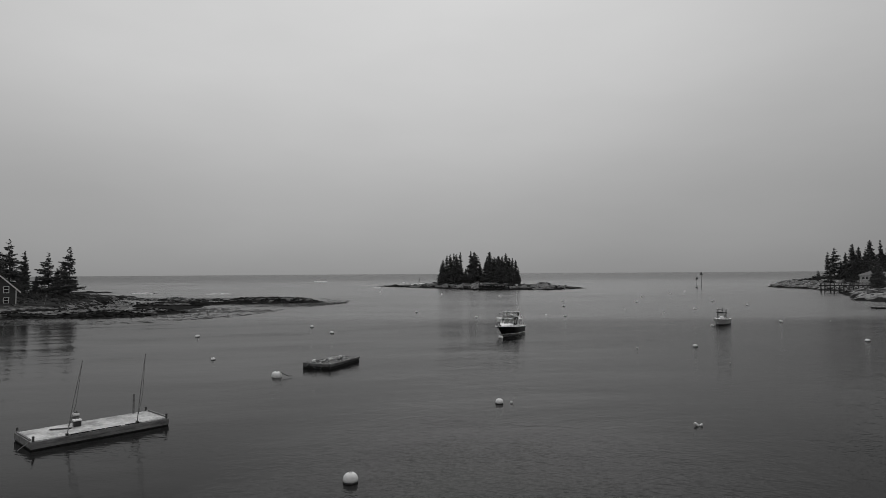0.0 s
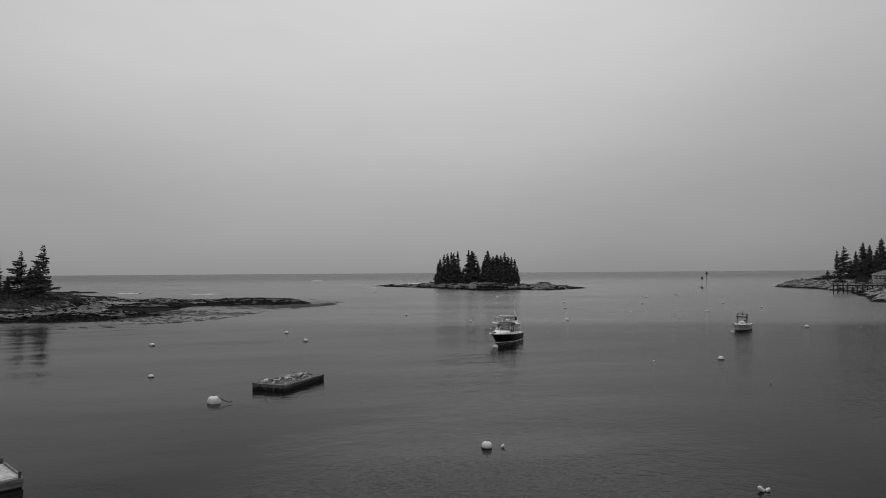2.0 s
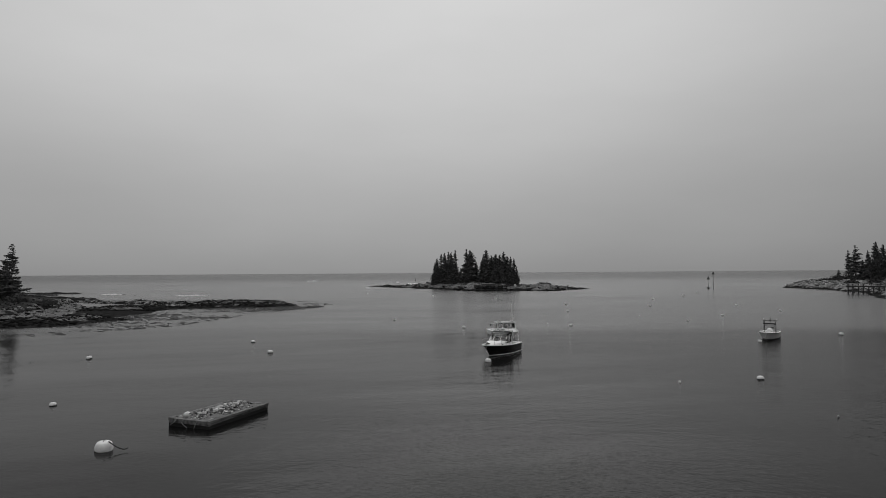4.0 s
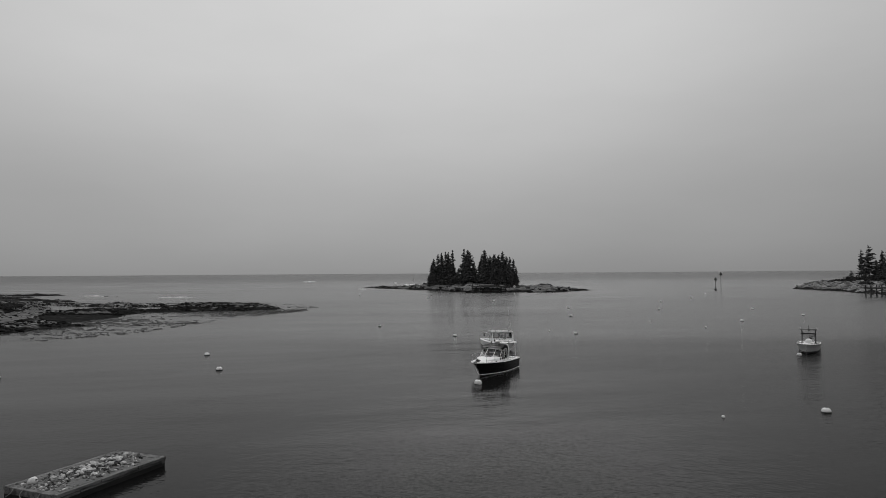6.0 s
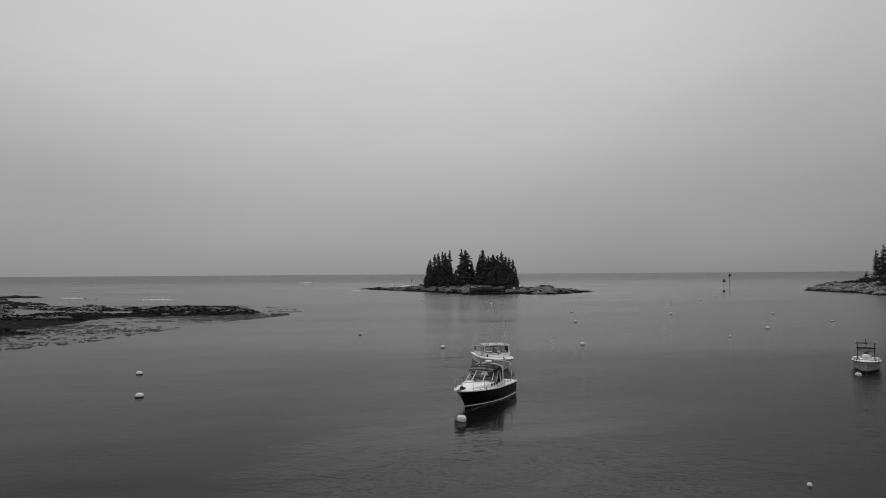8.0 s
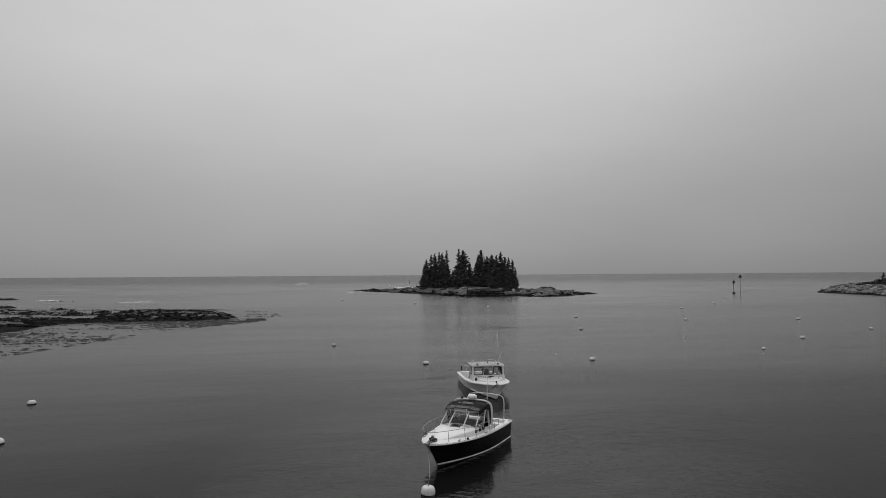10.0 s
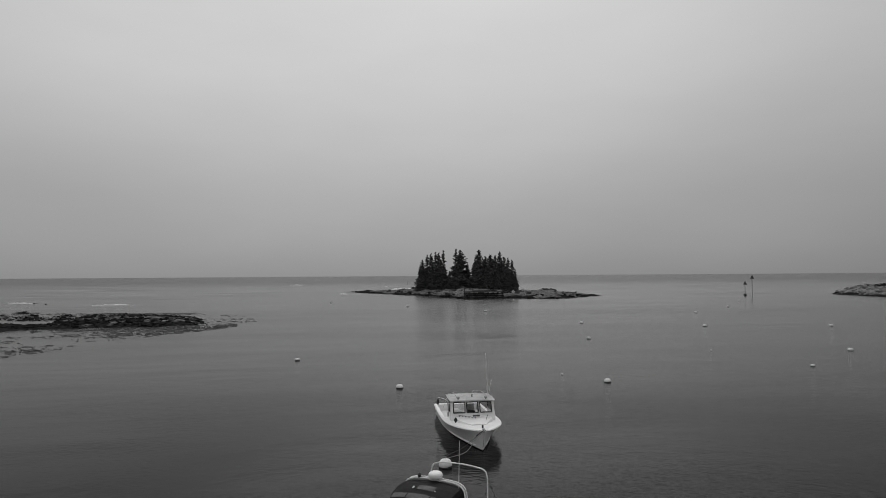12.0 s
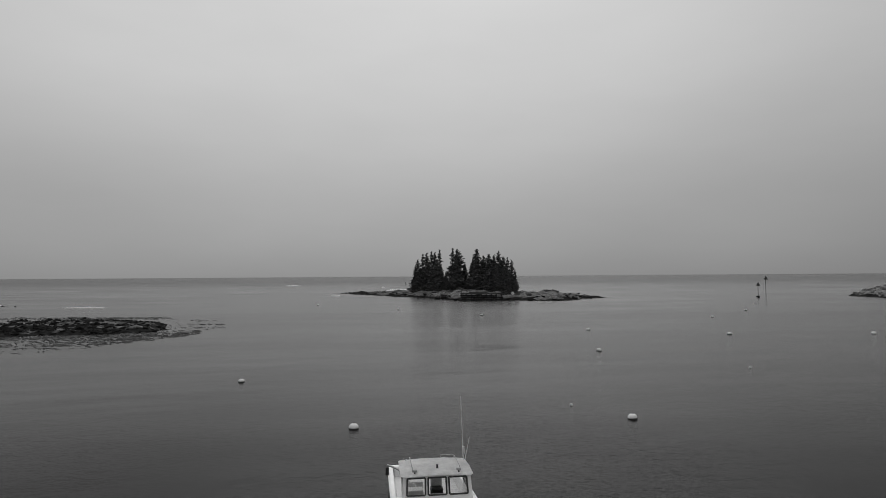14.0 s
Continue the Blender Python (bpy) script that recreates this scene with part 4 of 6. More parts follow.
# ---------------------------------------------------------------- work float with planked deck
def work_float():
    ob = empty("work_float", "long weathered timber work float with a pale planked deck", "float", pose(-20.95, 34.95, -0.12, 0, 0, 48.8))
    L, W, top = 7.25, 3.15, 0.58
    for s in (-1, 1):
        for q in (0, 1):
            part("side_beam", box((L, 0.12, 0.175), (0, s * (W / 2 - 0.06 - 0.006 * q), top - 0.115 - 0.187 * q), bevel=0.012), M_TIMBER, ob)
        # the beam's black is part wet wood, part painted-in reflection
        part("lower_beam", box((L - 0.1, 0.14, 0.34), (0, s * (W / 2 - 0.10), 0.06), bevel=0.012), M_WETTIMBER, ob, "wet timber beam blackened for its reflection")
        part("end_beam", box((0.12, W - 0.25, 0.34), (s * (L / 2 - 0.06), 0, top - 0.20), bevel=0.012), M_TIMBER, ob)
        part("end_skirt", box((0.14, W - 0.3, 0.40), (s * (L / 2 - 0.10), 0, 0.04), bevel=0.012), M_WETTIMBER, ob, "wet dark timber skirt")
        part("end_rail", box((0.09, W * 0.8, 0.08), (s * (L / 2 - 0.05), 0, top + 0.055), bevel=0.01), M_TIMBER, ob)
    for a, e in ((-0.9, 0.1), (0.15, 0.9), (0.95, 1.75), (2.0, 2.9)):
        part("toe_rail", box((e - a, 0.07, 0.045), ((a + e) / 2 - 0.9, -W / 2 + 0.05, top + 0.035), (0, 0, 0.4 * (a > 0)), bevel=0.008), M_WETTIMBER, ob, "broken dark toe rail")
    rng = random.Random(2)
    n = 48
    b = box((L / n - 0.003, W - 0.26, 0.045), bevel=0.003)
    me = bpy.data.meshes.new("plank")
    b.to_mesh(me)
    b.free()
    me.materials.append(M_PLANK)
    for i in range(n):
        p = new("plank", me)
        p.parent = ob
        p.matrix_basis = pose(-L / 2 + (i + 0.5) * L / n, rng.uniform(-0.02, 0.02), top - 0.012 + rng.uniform(-0.002, 0.002), rng.uniform(-0.1, 0.1), 0, rng.uniform(-0.06, 0.06))
    for x, y, h in ((-L / 2 + 0.12, -W / 2 + 0.1, 0.30), (L / 2 - 0.12, -W / 2 + 0.1, 0.30), (-L / 2 + 0.12, W / 2 - 0.1, 0.30), (L / 2 - 0.12, W / 2 - 0.1, 0.30)):
        part("bollard", lathe([(0.06, -0.5), (0.06, h - 0.1), (0.068, h - 0.09), (0.066, h - 0.05), (0.045, h - 0.03), (0, h - 0.03)], 10, at=(x, y, top)), M_PIERWOOD, ob, "short round timber bollard")
    part("post", tube([(2.68, W / 2 - 0.25, top), (2.70, W / 2 - 0.25, top + 1.22)], 0.066, 8), M_TIMBER, ob, "tall grey timber post")
    part("deck_board", box((1.1, 0.13, 0.05), (-1.72, 0.22, top + 0.06), (0, 0, -32), bevel=0.01), M_PIERWOOD, ob, "loose board lying on the deck")
    for x in (-1.9, 1.8):
        # each whip stands at the near edge with its stay line
        foot = Vector((x, -W / 2 + 0.14, top))
        tip = foot + Vector((0.95, 0.75, 3.85)) if x < 0 else foot + Vector((0.62, 0.45, 3.9))
        part("whip_pole", tube([foot, foot.lerp(tip, 0.5) + Vector((-0.03, 0, 0)), tip], 0.026, 6, None, 0.014), M_TIMBER, ob, "thin leaning pole")
        part("stay_line", tube([tip, foot.lerp(tip, 0.4) + Vector((0.18, 0.15, 0)), foot + Vector((0.06, 0.2, 0.05))], 0.011, 5), M_DARKROPE, ob, "thin dark line")
        part("pole_clamp", box((0.14, 0.14, 0.12), foot + Vector((0, 0, 0.06)), bevel=0.02), M_BLACK, ob, "dark iron clamp")
        part("tip_cap", lathe([(0, -0.04), (0.04, 0), (0, 0.05)], 8, at=tip), M_BLACK, ob)
    return ob


def gear_box():
    """The small box that stands on the work float."""
    ob = empty("gear_box", "small black gear box with a white lid on the work float", "box", Matrix.Translation((-21.8, 34.6, 0.46)) @ pose(0, 0, 0, 0, 0, 48) @ Matrix.Scale(0.82, 4))
    part("body", box((0.46, 0.40, 0.36), (0, 0, 0.21), bevel=0.03), M_BLACK, ob)
    part("lid", box((0.52, 0.46, 0.10), (0, 0, 0.44), bevel=0.025), M_WHITEMETAL, ob, "white lid")
    part("handle", tube(curve_pts([(-0.12, 0, 0.49), (-0.08, 0, 0.54), (0.08, 0, 0.54), (0.12, 0, 0.49)], 4), 0.014, 6), M_BLACK, ob)
    for y in (-0.12, 0.12):
        part("latch", box((0.03, 0.06, 0.10), (0.25, y, 0.36), bevel=0.006), M_ALU, ob)
    for x in (-0.18, 0.18):
        part("runner", box((0.06, 0.40, 0.04), (x, 0, 0.02), bevel=0.005), M_TIMBER, ob)
    return ob


work_float()
gear_box()
line_on("float_line", [(-22.5, 31.5, 0.38), (-22.68, 31.3, 0.2), (-22.85, 31.2, 0.05), (-22.95, 31.22, -0.08)], 0.02, M_ROPE, "pale rope hanging from the float's end")


# ---------------------------------------------------------------- old raft with litter
RAFT = pose(-12.2, 61.6, -0.09, 0.6, 0.4, 70.5)


def old_raft():
    ob = empty("old_raft", "old waterlogged timber raft heaped with pale litter", "raft", RAFT)
    L, W, top = 5.9, 3.12, 0.58
    for s in (-1, 1):
        for a, e in ((0.0, 0.37), (0.37, 0.71), (0.71, 1.0)):
            part("side_timber", box(((e - a) * L - 0.02, 0.26, 0.15), ((a + e - 1) / 2 * L, s * (W / 2 - 0.13 + 0.012 * (a > 0.5)), top - 0.075), bevel=0.02), M_RAFTWOOD, ob)
        for a, e in ((0.0, 0.2), (0.2, 0.58), (0.58, 1.0)):
            part("wale", box(((e - a) * L - 0.03, 0.22, 0.13), ((a + e - 1) / 2 * L, s * (W / 2 - 0.14 - 0.015 * (a > 0.1)), top - 0.245), bevel=0.02), M_RAFTSIDE, ob, "dark rotten timber")
        part("lower_timber", box((L - 0.05, 0.24, 0.42), (0, s * (W / 2 - 0.15), top - 0.46), bevel=0.03), M_WETTIMBER, ob, "dark weedy timber")
        part("end_timber", box((0.24, W - 0.5, 0.28), (s * (L / 2 - 0.12), 0, top - 0.15), bevel=0.03), M_RAFTWOOD, ob)
        part("end_skirt", box((0.2, W - 0.4, 0.5), (s * (L / 2 - 0.14), 0, top - 0.50), bevel=0.03), M_WETTIMBER, ob, "dark weedy timber")
    for s in (-1, 1):
        for e in (-1, 1):
            part("corner_block", box((0.2, 0.2, 0.34), (e * (L / 2 - 0.12), s * (W / 2 - 0.12), top - 0.15), bevel=0.03), M_RAFTSIDE, ob)
    n = 26
    b = box((L / n - 0.02, W - 0.5, 0.05), bevel=0.008)
    me = bpy.data.meshes.new("plank")
    b.to_mesh(me)
    b.free()
    me.materials.append(M_RAFTWOOD)
    rng = random.Random(21)
    for i in range(n):
        p = new("plank", me)
        p.parent = ob
        p.matrix_basis = pose(-L / 2 + 0.2 + (i + 0.5) * (L - 0.4) / n, rng.uniform(-0.03, 0.03), top - 0.035 + rng.uniform(-0.015, 0.015), rng.uniform(-1, 1), rng.uniform(-1, 1), rng.uniform(-1, 1))
    for x, y, ln, tn in ((-2.98, -0.7, 0.5, 10), (-3.0, 0.3, 0.42, -15), (-2.96, 0.9, 0.36, 20)):
        part("hanging_line", tube(curve_pts([(x, y, top), (x - 0.1, y + 0.05, top - ln * 0.5), (x - 0.06, y + 0.02 * tn, top - ln * 1.1)], 5), 0.02, 5), M_ROPE, ob, "frayed pale rope")
    return ob


def raft_litter():
    rng = random.Random(77)
    base = RAFT
    pale, dark = bmesh.new(), bmesh.new()

    def heap(x, y):
        return 0.17 * math.exp(-((x - 0.9) / 1.1) ** 2 - (y / 0.6) ** 2) + 0.12 * math.exp(-((x + 1.3) / 0.9) ** 2 - ((y - 0.1) / 0.6) ** 2)
    for _ in range(560):
        x, y = rng.uniform(-2.7, 2.7), rng.gauss(0, 0.6)
        y = max(-1.15, min(1.15, y))
        s = rng.uniform(0.02, 0.075) * rng.choice((0.7, 1.0, 1.5))
        r = rock_bm(rng, s, rng.choice((0.3, 0.6, 0.9)))
        bmesh.ops.rotate(r, cent=(0, 0, 0), matrix=Euler((rng.uniform(-0.8, 0.8), rng.uniform(-0.8, 0.8), 0)).to_matrix(), verts=r.verts)
        bmesh.ops.translate(r, vec=(x, y, 0.555 + s * 0.2 + heap(x, y) * rng.uniform(0.2, 1.0)), verts=r.verts)
        absorb(pale if rng.random() < 0.52 else dark, r)
    for _ in range(26):
        x, y, r0 = rng.gauss(0.4, 1.2), rng.gauss(0, 0.4), rng.uniform(0.06, 0.15)
        r = bmesh.new()
        bmesh.ops.create_icosphere(r, subdivisions=2, radius=r0)
        for v in r.verts:
            v.co = Vector((v.co.x * 1.4, v.co.y, v.co.z * 0.7)) * rng.uniform(0.88, 1.1)
        bmesh.ops.rotate(r, cent=(0, 0, 0), matrix=Euler((0, rng.uniform(-0.3, 0.3), rng.uniform(0, 6.28))).to_matrix(), verts=r.verts)
        bmesh.ops.translate(r, vec=(x, y, 0.58 + heap(x, y)), verts=r.verts)
        absorb(pale, r)
    for _ in range(16):
        x, y, a = rng.uniform(-2.4, 2.4), rng.uniform(-0.9, 0.9), rng.uniform(0, 6.28)
        loop = [(x + 0.09 * k * math.cos(a + 0.9 * k), y + 0.07 * k * math.sin(a + 0.9 * k), 0.60 + heap(x, y) + 0.03 * (k % 2)) for k in range(5)]
        tube(curve_pts(loop, 4), 0.013, 5, pale if rng.random() < 0.5 else dark)
    for bm_, mt, nm, lb in ((pale, M_LITTER, "raft_litter", "pale shells, droppings and old twine heaped on the raft"),
                            (dark, M_BAND, "raft_weed", "dark dried rockweed heaped on the raft")):
        ob = part(nm, bm_, mt)
        ob.matrix_basis = base
        tagged(ob, lb, "litter", kind="stuff")
    for i, (x, y, r) in enumerate(((-2.25, 0.72, 0.17), (-0.3, 0.1, 0.11))):
        f = empty("old_float", "weathered white plastic net float lying on the raft", "float", base @ pose(x, y, 0.55 + r * 0.8, 70, 20 * i, 40 * i), "net floats")
        part("shell", lathe([(0, -r * 1.2), (r * 0.8, -r), (r, -r * 0.3), (r, r * 0.5), (r * 0.7, r), (0, r * 1.15)], 14), M_BUOY, f, smooth=True)
        part("stem", tube([(0, 0, r), (0, 0, r * 1.6)], 0.03, 6), M_BLACK, f)


M_RAFTSIDE = material("rotten_dark_timber", 0.025, 0.15, 0.85, 4.0, tight=0.11, bump=0.02, bump_scale=9, stretch_by=(0.3, 1.4, 1.4), per_object=0.4)
M_RAFTWOOD = material("waterlogged_grey_timber", 0.03, 0.16, 0.8, 3.0, tight=0.11, bump=0.012, bump_scale=12, stretch_by=(0.25, 1.4, 1.4), per_object=0.15)
M_LITTER = material("pale_shell_litter", 0.18, 0.6, 0.85, 5.0, per_island=0.4, bump=0.02)
old_raft()
raft_litter()


# ---------------------------------------------------------------- boats
class Hull:
    """Half widths and heights along a planing hull; x runs from the transom to the bow."""

    def __init__(self, L, B, sheer_stern, sheer_bow, rake, full=0.4, power=2.3, transom=0.9, flare=0.8, chine=0.15, blunt=0.8):
        self.L, self.B, self.s0, self.s1, self.rake = L, B, sheer_stern, sheer_bow, rake
        self.full, self.power, self.transom, self.flare, self.chine, self.blunt = full, power, transom, flare, chine, blunt

    def half(self, u):
        k = max(0.0, (u - self.full) / (1 - self.full))
        aft = self.transom + (1 - self.transom) * min(1, u / self.full) ** 0.7
        return self.B / 2 * aft * (1 - k ** self.power) ** self.blunt + 0.01

    def sheer(self, u):
        return self.s0 + (self.s1 - self.s0) * u ** 1.8

    def chine_half(self, u):
        k = max(0.0, (u - 0.25) / 0.75)
        return self.B / 2 * self.transom * 0.93 * (1 - k ** 1.9) + 0.008

    def chine_z(self, u):
        return 0.02 + self.chine * max(0, (u - 0.45) / 0.55) ** 1.8

    def x_at(self, u, z):
        return u * self.L + self.rake * u ** 4 * max(-0.25, z) / self.s1

    def section(self, u, lo, hi, n=5):
        """One side from the height share lo to hi of the topside: 0 is the chine, 1 the sheer."""
        out = []
        for i in range(n):
            k = lo + (hi - lo) * i / (n - 1)
            z = self.chine_z(u) + (self.sheer(u) - self.chine_z(u)) * k
            bow = max(0, (u - 0.5) / 0.5)
            kk = max(0.0, k) ** (1 + self.flare * bow)
            w = self.chine_half(u) + (self.half(u) - self.chine_half(u)) * kk
            out.append((self.x_at(u, z), w, z))
        return out

    def bottom(self, u):
        k = -0.45 + 0.42 * max(0, (u - 0.6) / 0.4) ** 2.2
        c = self.chine_z(u)
        return [(self.x_at(u, k), 0.0, k), (self.x_at(u, c), self.chine_half(u), c)]

    def deck_pt(self, u, f, drop=0.0, camber=0.0):
        w = self.half(u) * f
        z = self.sheer(u) - drop + camber * (1 - f * f)
        return (self.x_at(u, self.sheer(u)), w, z)


def mirror(pts):
    return [(x, -y, z) for x, y, z in pts]


def us(n=26, a=0.0, b=1.0):
    return [a + (b - a) * (1 - (1 - i / (n - 1)) ** 1.25) for i in range(n)]


def hull_parts(h, ob, mat_top, label, mat_bottom, mat_stripe=None, stripe=(0.0, 0.1), guard=M_GEL):
    U = us(30)
    b = bmesh.new()
    a0 = stripe[1] if mat_stripe else 0.0
    loft([h.section(u, a0, 1.0, 7) for u in U], bm=b)
    loft([mirror(h.section(u, a0, 1.0, 7))[::-1] for u in U], bm=b)
    tr = h.section(0, a0, 1.0, 7)
    loft([tr, mirror(tr)], bm=b)
    hull = part("hull", b, mat_top, ob, label, smooth=True)
    b = bmesh.new()
    loft([h.bottom(u) for u in U], bm=b)
    loft([mirror(h.bottom(u))[::-1] for u in U], bm=b)
    p = h.bottom(0)
    b.faces.new([b.verts.new(q) for q in (p[0], p[1], (p[1][0], -p[1][1], p[1][2]))])
    part("bottom", b, mat_bottom, ob, "dark painted bottom")
    if mat_stripe:
        b = bmesh.new()

        def wide(u):
            return [(x + 0.004, y + (0.03 if i in (0, 1) else 0.006), z) for i, (x, y, z) in enumerate(h.section(u, stripe[0], stripe[1], 4))]
        loft([wide(u) for u in U], bm=b)
        loft([mirror(wide(u))[::-1] for u in U], bm=b)
        loft([wide(0), mirror(wide(0))], bm=b)
        part("chine_stripe", b, mat_stripe, ob, "painted chine stripe")
    for s in (1, -1):
        pts = [Vector(h.deck_pt(u, 1.0)) for u in U]
        pts = [Vector((p.x, s * (p.y + 0.012), p.z - 0.03)) for p in pts]
        part("rub_rail", tube(pts, 0.035, 6), guard, ob, "white rubbing strake")
    return hull


def foredeck(h, ob, u0, mat, camber=0.08, f=1.0):
    b = bmesh.new()
    loft([[h.deck_pt(u, k, -0.012, camber) for k in (f, 0.75 * f, 0.4 * f, 0)] + [
        (h.deck_pt(u, k, -0.012, camber)[0], -h.deck_pt(u, k, -0.012, camber)[1], h.deck_pt(u, k, -0.012, camber)[2]) for k in (0.4 * f, 0.75 * f, f)]
        for u in us(18, u0, 1.0)], bm=b)
    return part("foredeck", b, mat, ob, smooth=True)


def cockpit(h, ob, u0, u1, sole, mat, rail=0.26):
    """Side decks, inner walls and sole of an open cockpit."""
    U = us(12, u0, u1)
    for s in (1, -1):
        b = bmesh.new()
        rows = []
        for u in U:
            x, w, z = h.deck_pt(u, 1.0)
            rows.append([(x, s * w, z + 0.012), (x, s * (w - 0.03), z + 0.03), (x, s * (w - rail + 0.03), z + 0.03), (x, s * (w - rail), z + 0.01), (x, s * min(w - rail, h.chine_half(u) * 0.95), sole)])
        loft(rows if s < 0 else [r[::-1] for r in rows], bm=b)
        part("side_deck", b, mat, ob)
    x, w, z = h.deck_pt(0, 1.0)
    part("transom_cap", box((0.30, 2 * w - 0.02, 0.05), (0.16, 0, z + 0.012), bevel=0.02), mat, ob)
    part("transom_liner", box((0.05, 2 * w - 0.5, z - sole), (0.30, 0, (z + sole) / 2), bevel=0.01), mat, ob)
    b = bmesh.new()
    wide = [min(h.deck_pt(u, 1)[1] - rail, h.chine_half(u) * 0.95) for u in U]
    loft([[(h.deck_pt(u, 1)[0], w, sole), (h.deck_pt(u, 1)[0], -w, sole)] for u, w in zip(U, wide)], bm=b)
    part("cockpit_sole", b, M_GELGREY, ob, "pale grey cockpit sole")


def quad_pane(name, pts, ob, mat, thick=0.008, label=""):
    b = bmesh.new()
    p = [Vector(q) for q in pts]
    n = (p[1] - p[0]).cross(p[-1] - p[0]).normalized() * thick
    lo = [b.verts.new(q) for q in p]
    hi = [b.verts.new(q + n) for q in p]
    b.faces.new(lo[::-1])
    b.faces.new(hi)
    k = len(p)
    for i in range(k):
        b.faces.new((lo[i], lo[(i + 1) % k], hi[(i + 1) % k], hi[i]))
    o = part(name, b, mat, ob, label)
    if mat in (M_GLASS, M_CLEAR):
        o.visible_shadow = False
    return o


def pane_frame(name, pts, ob, mat, r):
    b = bmesh.new()
    p = [Vector(q) for q in pts]
    for i in range(len(p)):
        tube([p[i], p[(i + 1) % len(p)]], r, 5, b)
    return part(name, b, mat, ob)


M_VINYL = material("cloudy_vinyl", 0.07, 0.14, 0.2, 3.0)
M_CLEAR = glass_material("clear_vinyl", 0.75, 0.08)


def whip(name, foot, tip, ob, r=0.022, mat=None):
    return part(name, tube([foot, tip], r, 6, None, 0.008), mat or M_WHITEMETAL, ob, "tall thin whip antenna")


def cruiser():
    th = 25.3
    d = Vector((-math.sin(radians(th)), -math.cos(radians(th)), 0))
    stem = Vector((7.12, 89.75, 0))
    L = 6.97
    o = stem - d * L
    ob = empty("cabin_cruiser", "dark navy hulled cabin cruiser with white deck and black canvas top", "boat", pose(o.x, o.y, 0.0, 0, 0, -90 - th), "moored boats")
    h = Hull(L, 2.95, 0.98, 1.38, 1.05, full=0.45, power=2.9, transom=0.93, chine=0.12, blunt=0.62)
    hull_parts(h, ob, M_NAVY, "glossy navy painted topsides", M_BOTTOM, M_GEL, (0.0, 0.06))
    foredeck(h, ob, 0.40, M_GEL, 0.06)
    cockpit(h, ob, 0.0, 0.40, 0.42, M_GEL, 0.30)

    # trunk cabin, rising aft to the windscreen
    def trunk(u, k):
        w = h.half(u) * 0.79 * min(1.0, (1.02 - u) * 3.4)
        z = h.sheer(u) + 0.05
        rise = (0.13 + 0.30 * (1 - (u - 0.42) / 0.5)) * min(1.0, (0.93 - u) * 6)
        x = h.x_at(u, z)
        return [(x, w, z - 0.04), (x, w * 0.965, z + rise * 0.8), (x, w * 0.87, z + rise), (x, w * 0.45, z + rise + 0.05), (x, 0, z + rise + 0.065)]
    rows = []
    for u in us(16, 0.60, 0.925):
        r = trunk(u, 0)
        rows.append(r + [(x, -y, z) for x, y, z in r[-2::-1]])
    b = loft(rows)
    b.faces.new([b.verts.new(p) for p in rows[0]])
    part("trunk_cabin", b, M_GEL, ob, smooth=True)
    for s in (1, -1):
        for x, y in ((3.95, 1.18), (4.35, 1.145), (4.75, 1.10)):
            part("portlight", box((0.16, 0.08, 0.14), (x, s * (y + 0.03), 1.38), (s * -6, 0, s * -6), bevel=0.012), M_TINT, ob, "small dark square portlight")
    r = trunk(0.66, 0)
    hatch = part("deck_hatch", box((0.52, 0.60, 0.05), (r[0][0], 0, r[4][2] + 0.005), (0, 4, 0), bevel=0.02), M_TINT, ob, "dark tinted deck hatch")
    part("hatch_frame", box((0.60, 0.68, 0.03), (r[0][0], 0, r[4][2] - 0.008), (0, 4, 0), bevel=0.01), M_WHITEMETAL, hatch)
    # windscreen: three raked front panes and a long pane each side
    zt = 2.18
    xf, xb = 4.9, 4.0
    base = [(xf - 1.05, 1.15), (xf - 0.28, 1.03), (xf, 0.43), (xf, -0.43), (xf - 0.28, -1.03), (xf - 1.05, -1.15)]
    tops = [(xb - 0.7, 1.06), (xb - 0.18, 0.94), (xb, 0.40), (xb, -0.40), (xb - 0.18, -0.94), (xb - 0.7, -1.06)]
    base = [(3.05, 1.17)] + base + [(3.05, -1.17)]
    tops = [(2.95, 1.08)] + tops + [(2.95, -1.08)]
    zbs = [1.26, 1.36, 1.48, 1.56, 1.56, 1.48, 1.36, 1.26]
    for i in range(len(base) - 1):
        q = [(*base[i], zbs[i]), (*base[i + 1], zbs[i + 1]), (*tops[i + 1], zt), (*tops[i], zt)]
        pane = quad_pane("windscreen_pane", q, ob, M_GLASS)
        pane_frame("pane_frame", q, pane, M_WHITEMETAL, 0.032)
    # cabin coaming under the windscreen
    rows = [[(*base[i], zbs[i] + 0.01), (base[i][0] + 0.06, base[i][1] * 1.03, h.sheer(0.45))] for i in range(len(base))]
    part("coaming", loft(rows), M_GEL, ob)
    # added black sheets stand in for the shaded interior behind the panes
    rows = [[(base[i][0] - 0.05, base[i][1] * 0.95, zbs[i]), (base[i][0] - 0.05, base[i][1] * 0.95, 0.75)] for i in range(len(base))]
    part("cabin_shade_sheet", box((1.5, 2.0, 0.03), (3.85, 0, 1.24), bevel=0.008), M_BLACK, ob, "black sheet for the shade in the cabin")
    part("cabin_shade_lining", loft(rows), M_CANVAS, ob, "black lining for the shade in the cabin")
    part("dashboard", box((1.0, 1.96, 0.1), (4.05, 0, 1.56), (0, 12, 0), bevel=0.03), M_BLACK, ob, "dark dashboard")
    part("helm_console", box((0.35, 0.8, 0.7), (3.7, -0.6, 1.2), (0, 8, 0), bevel=0.05), M_BLACK, ob)
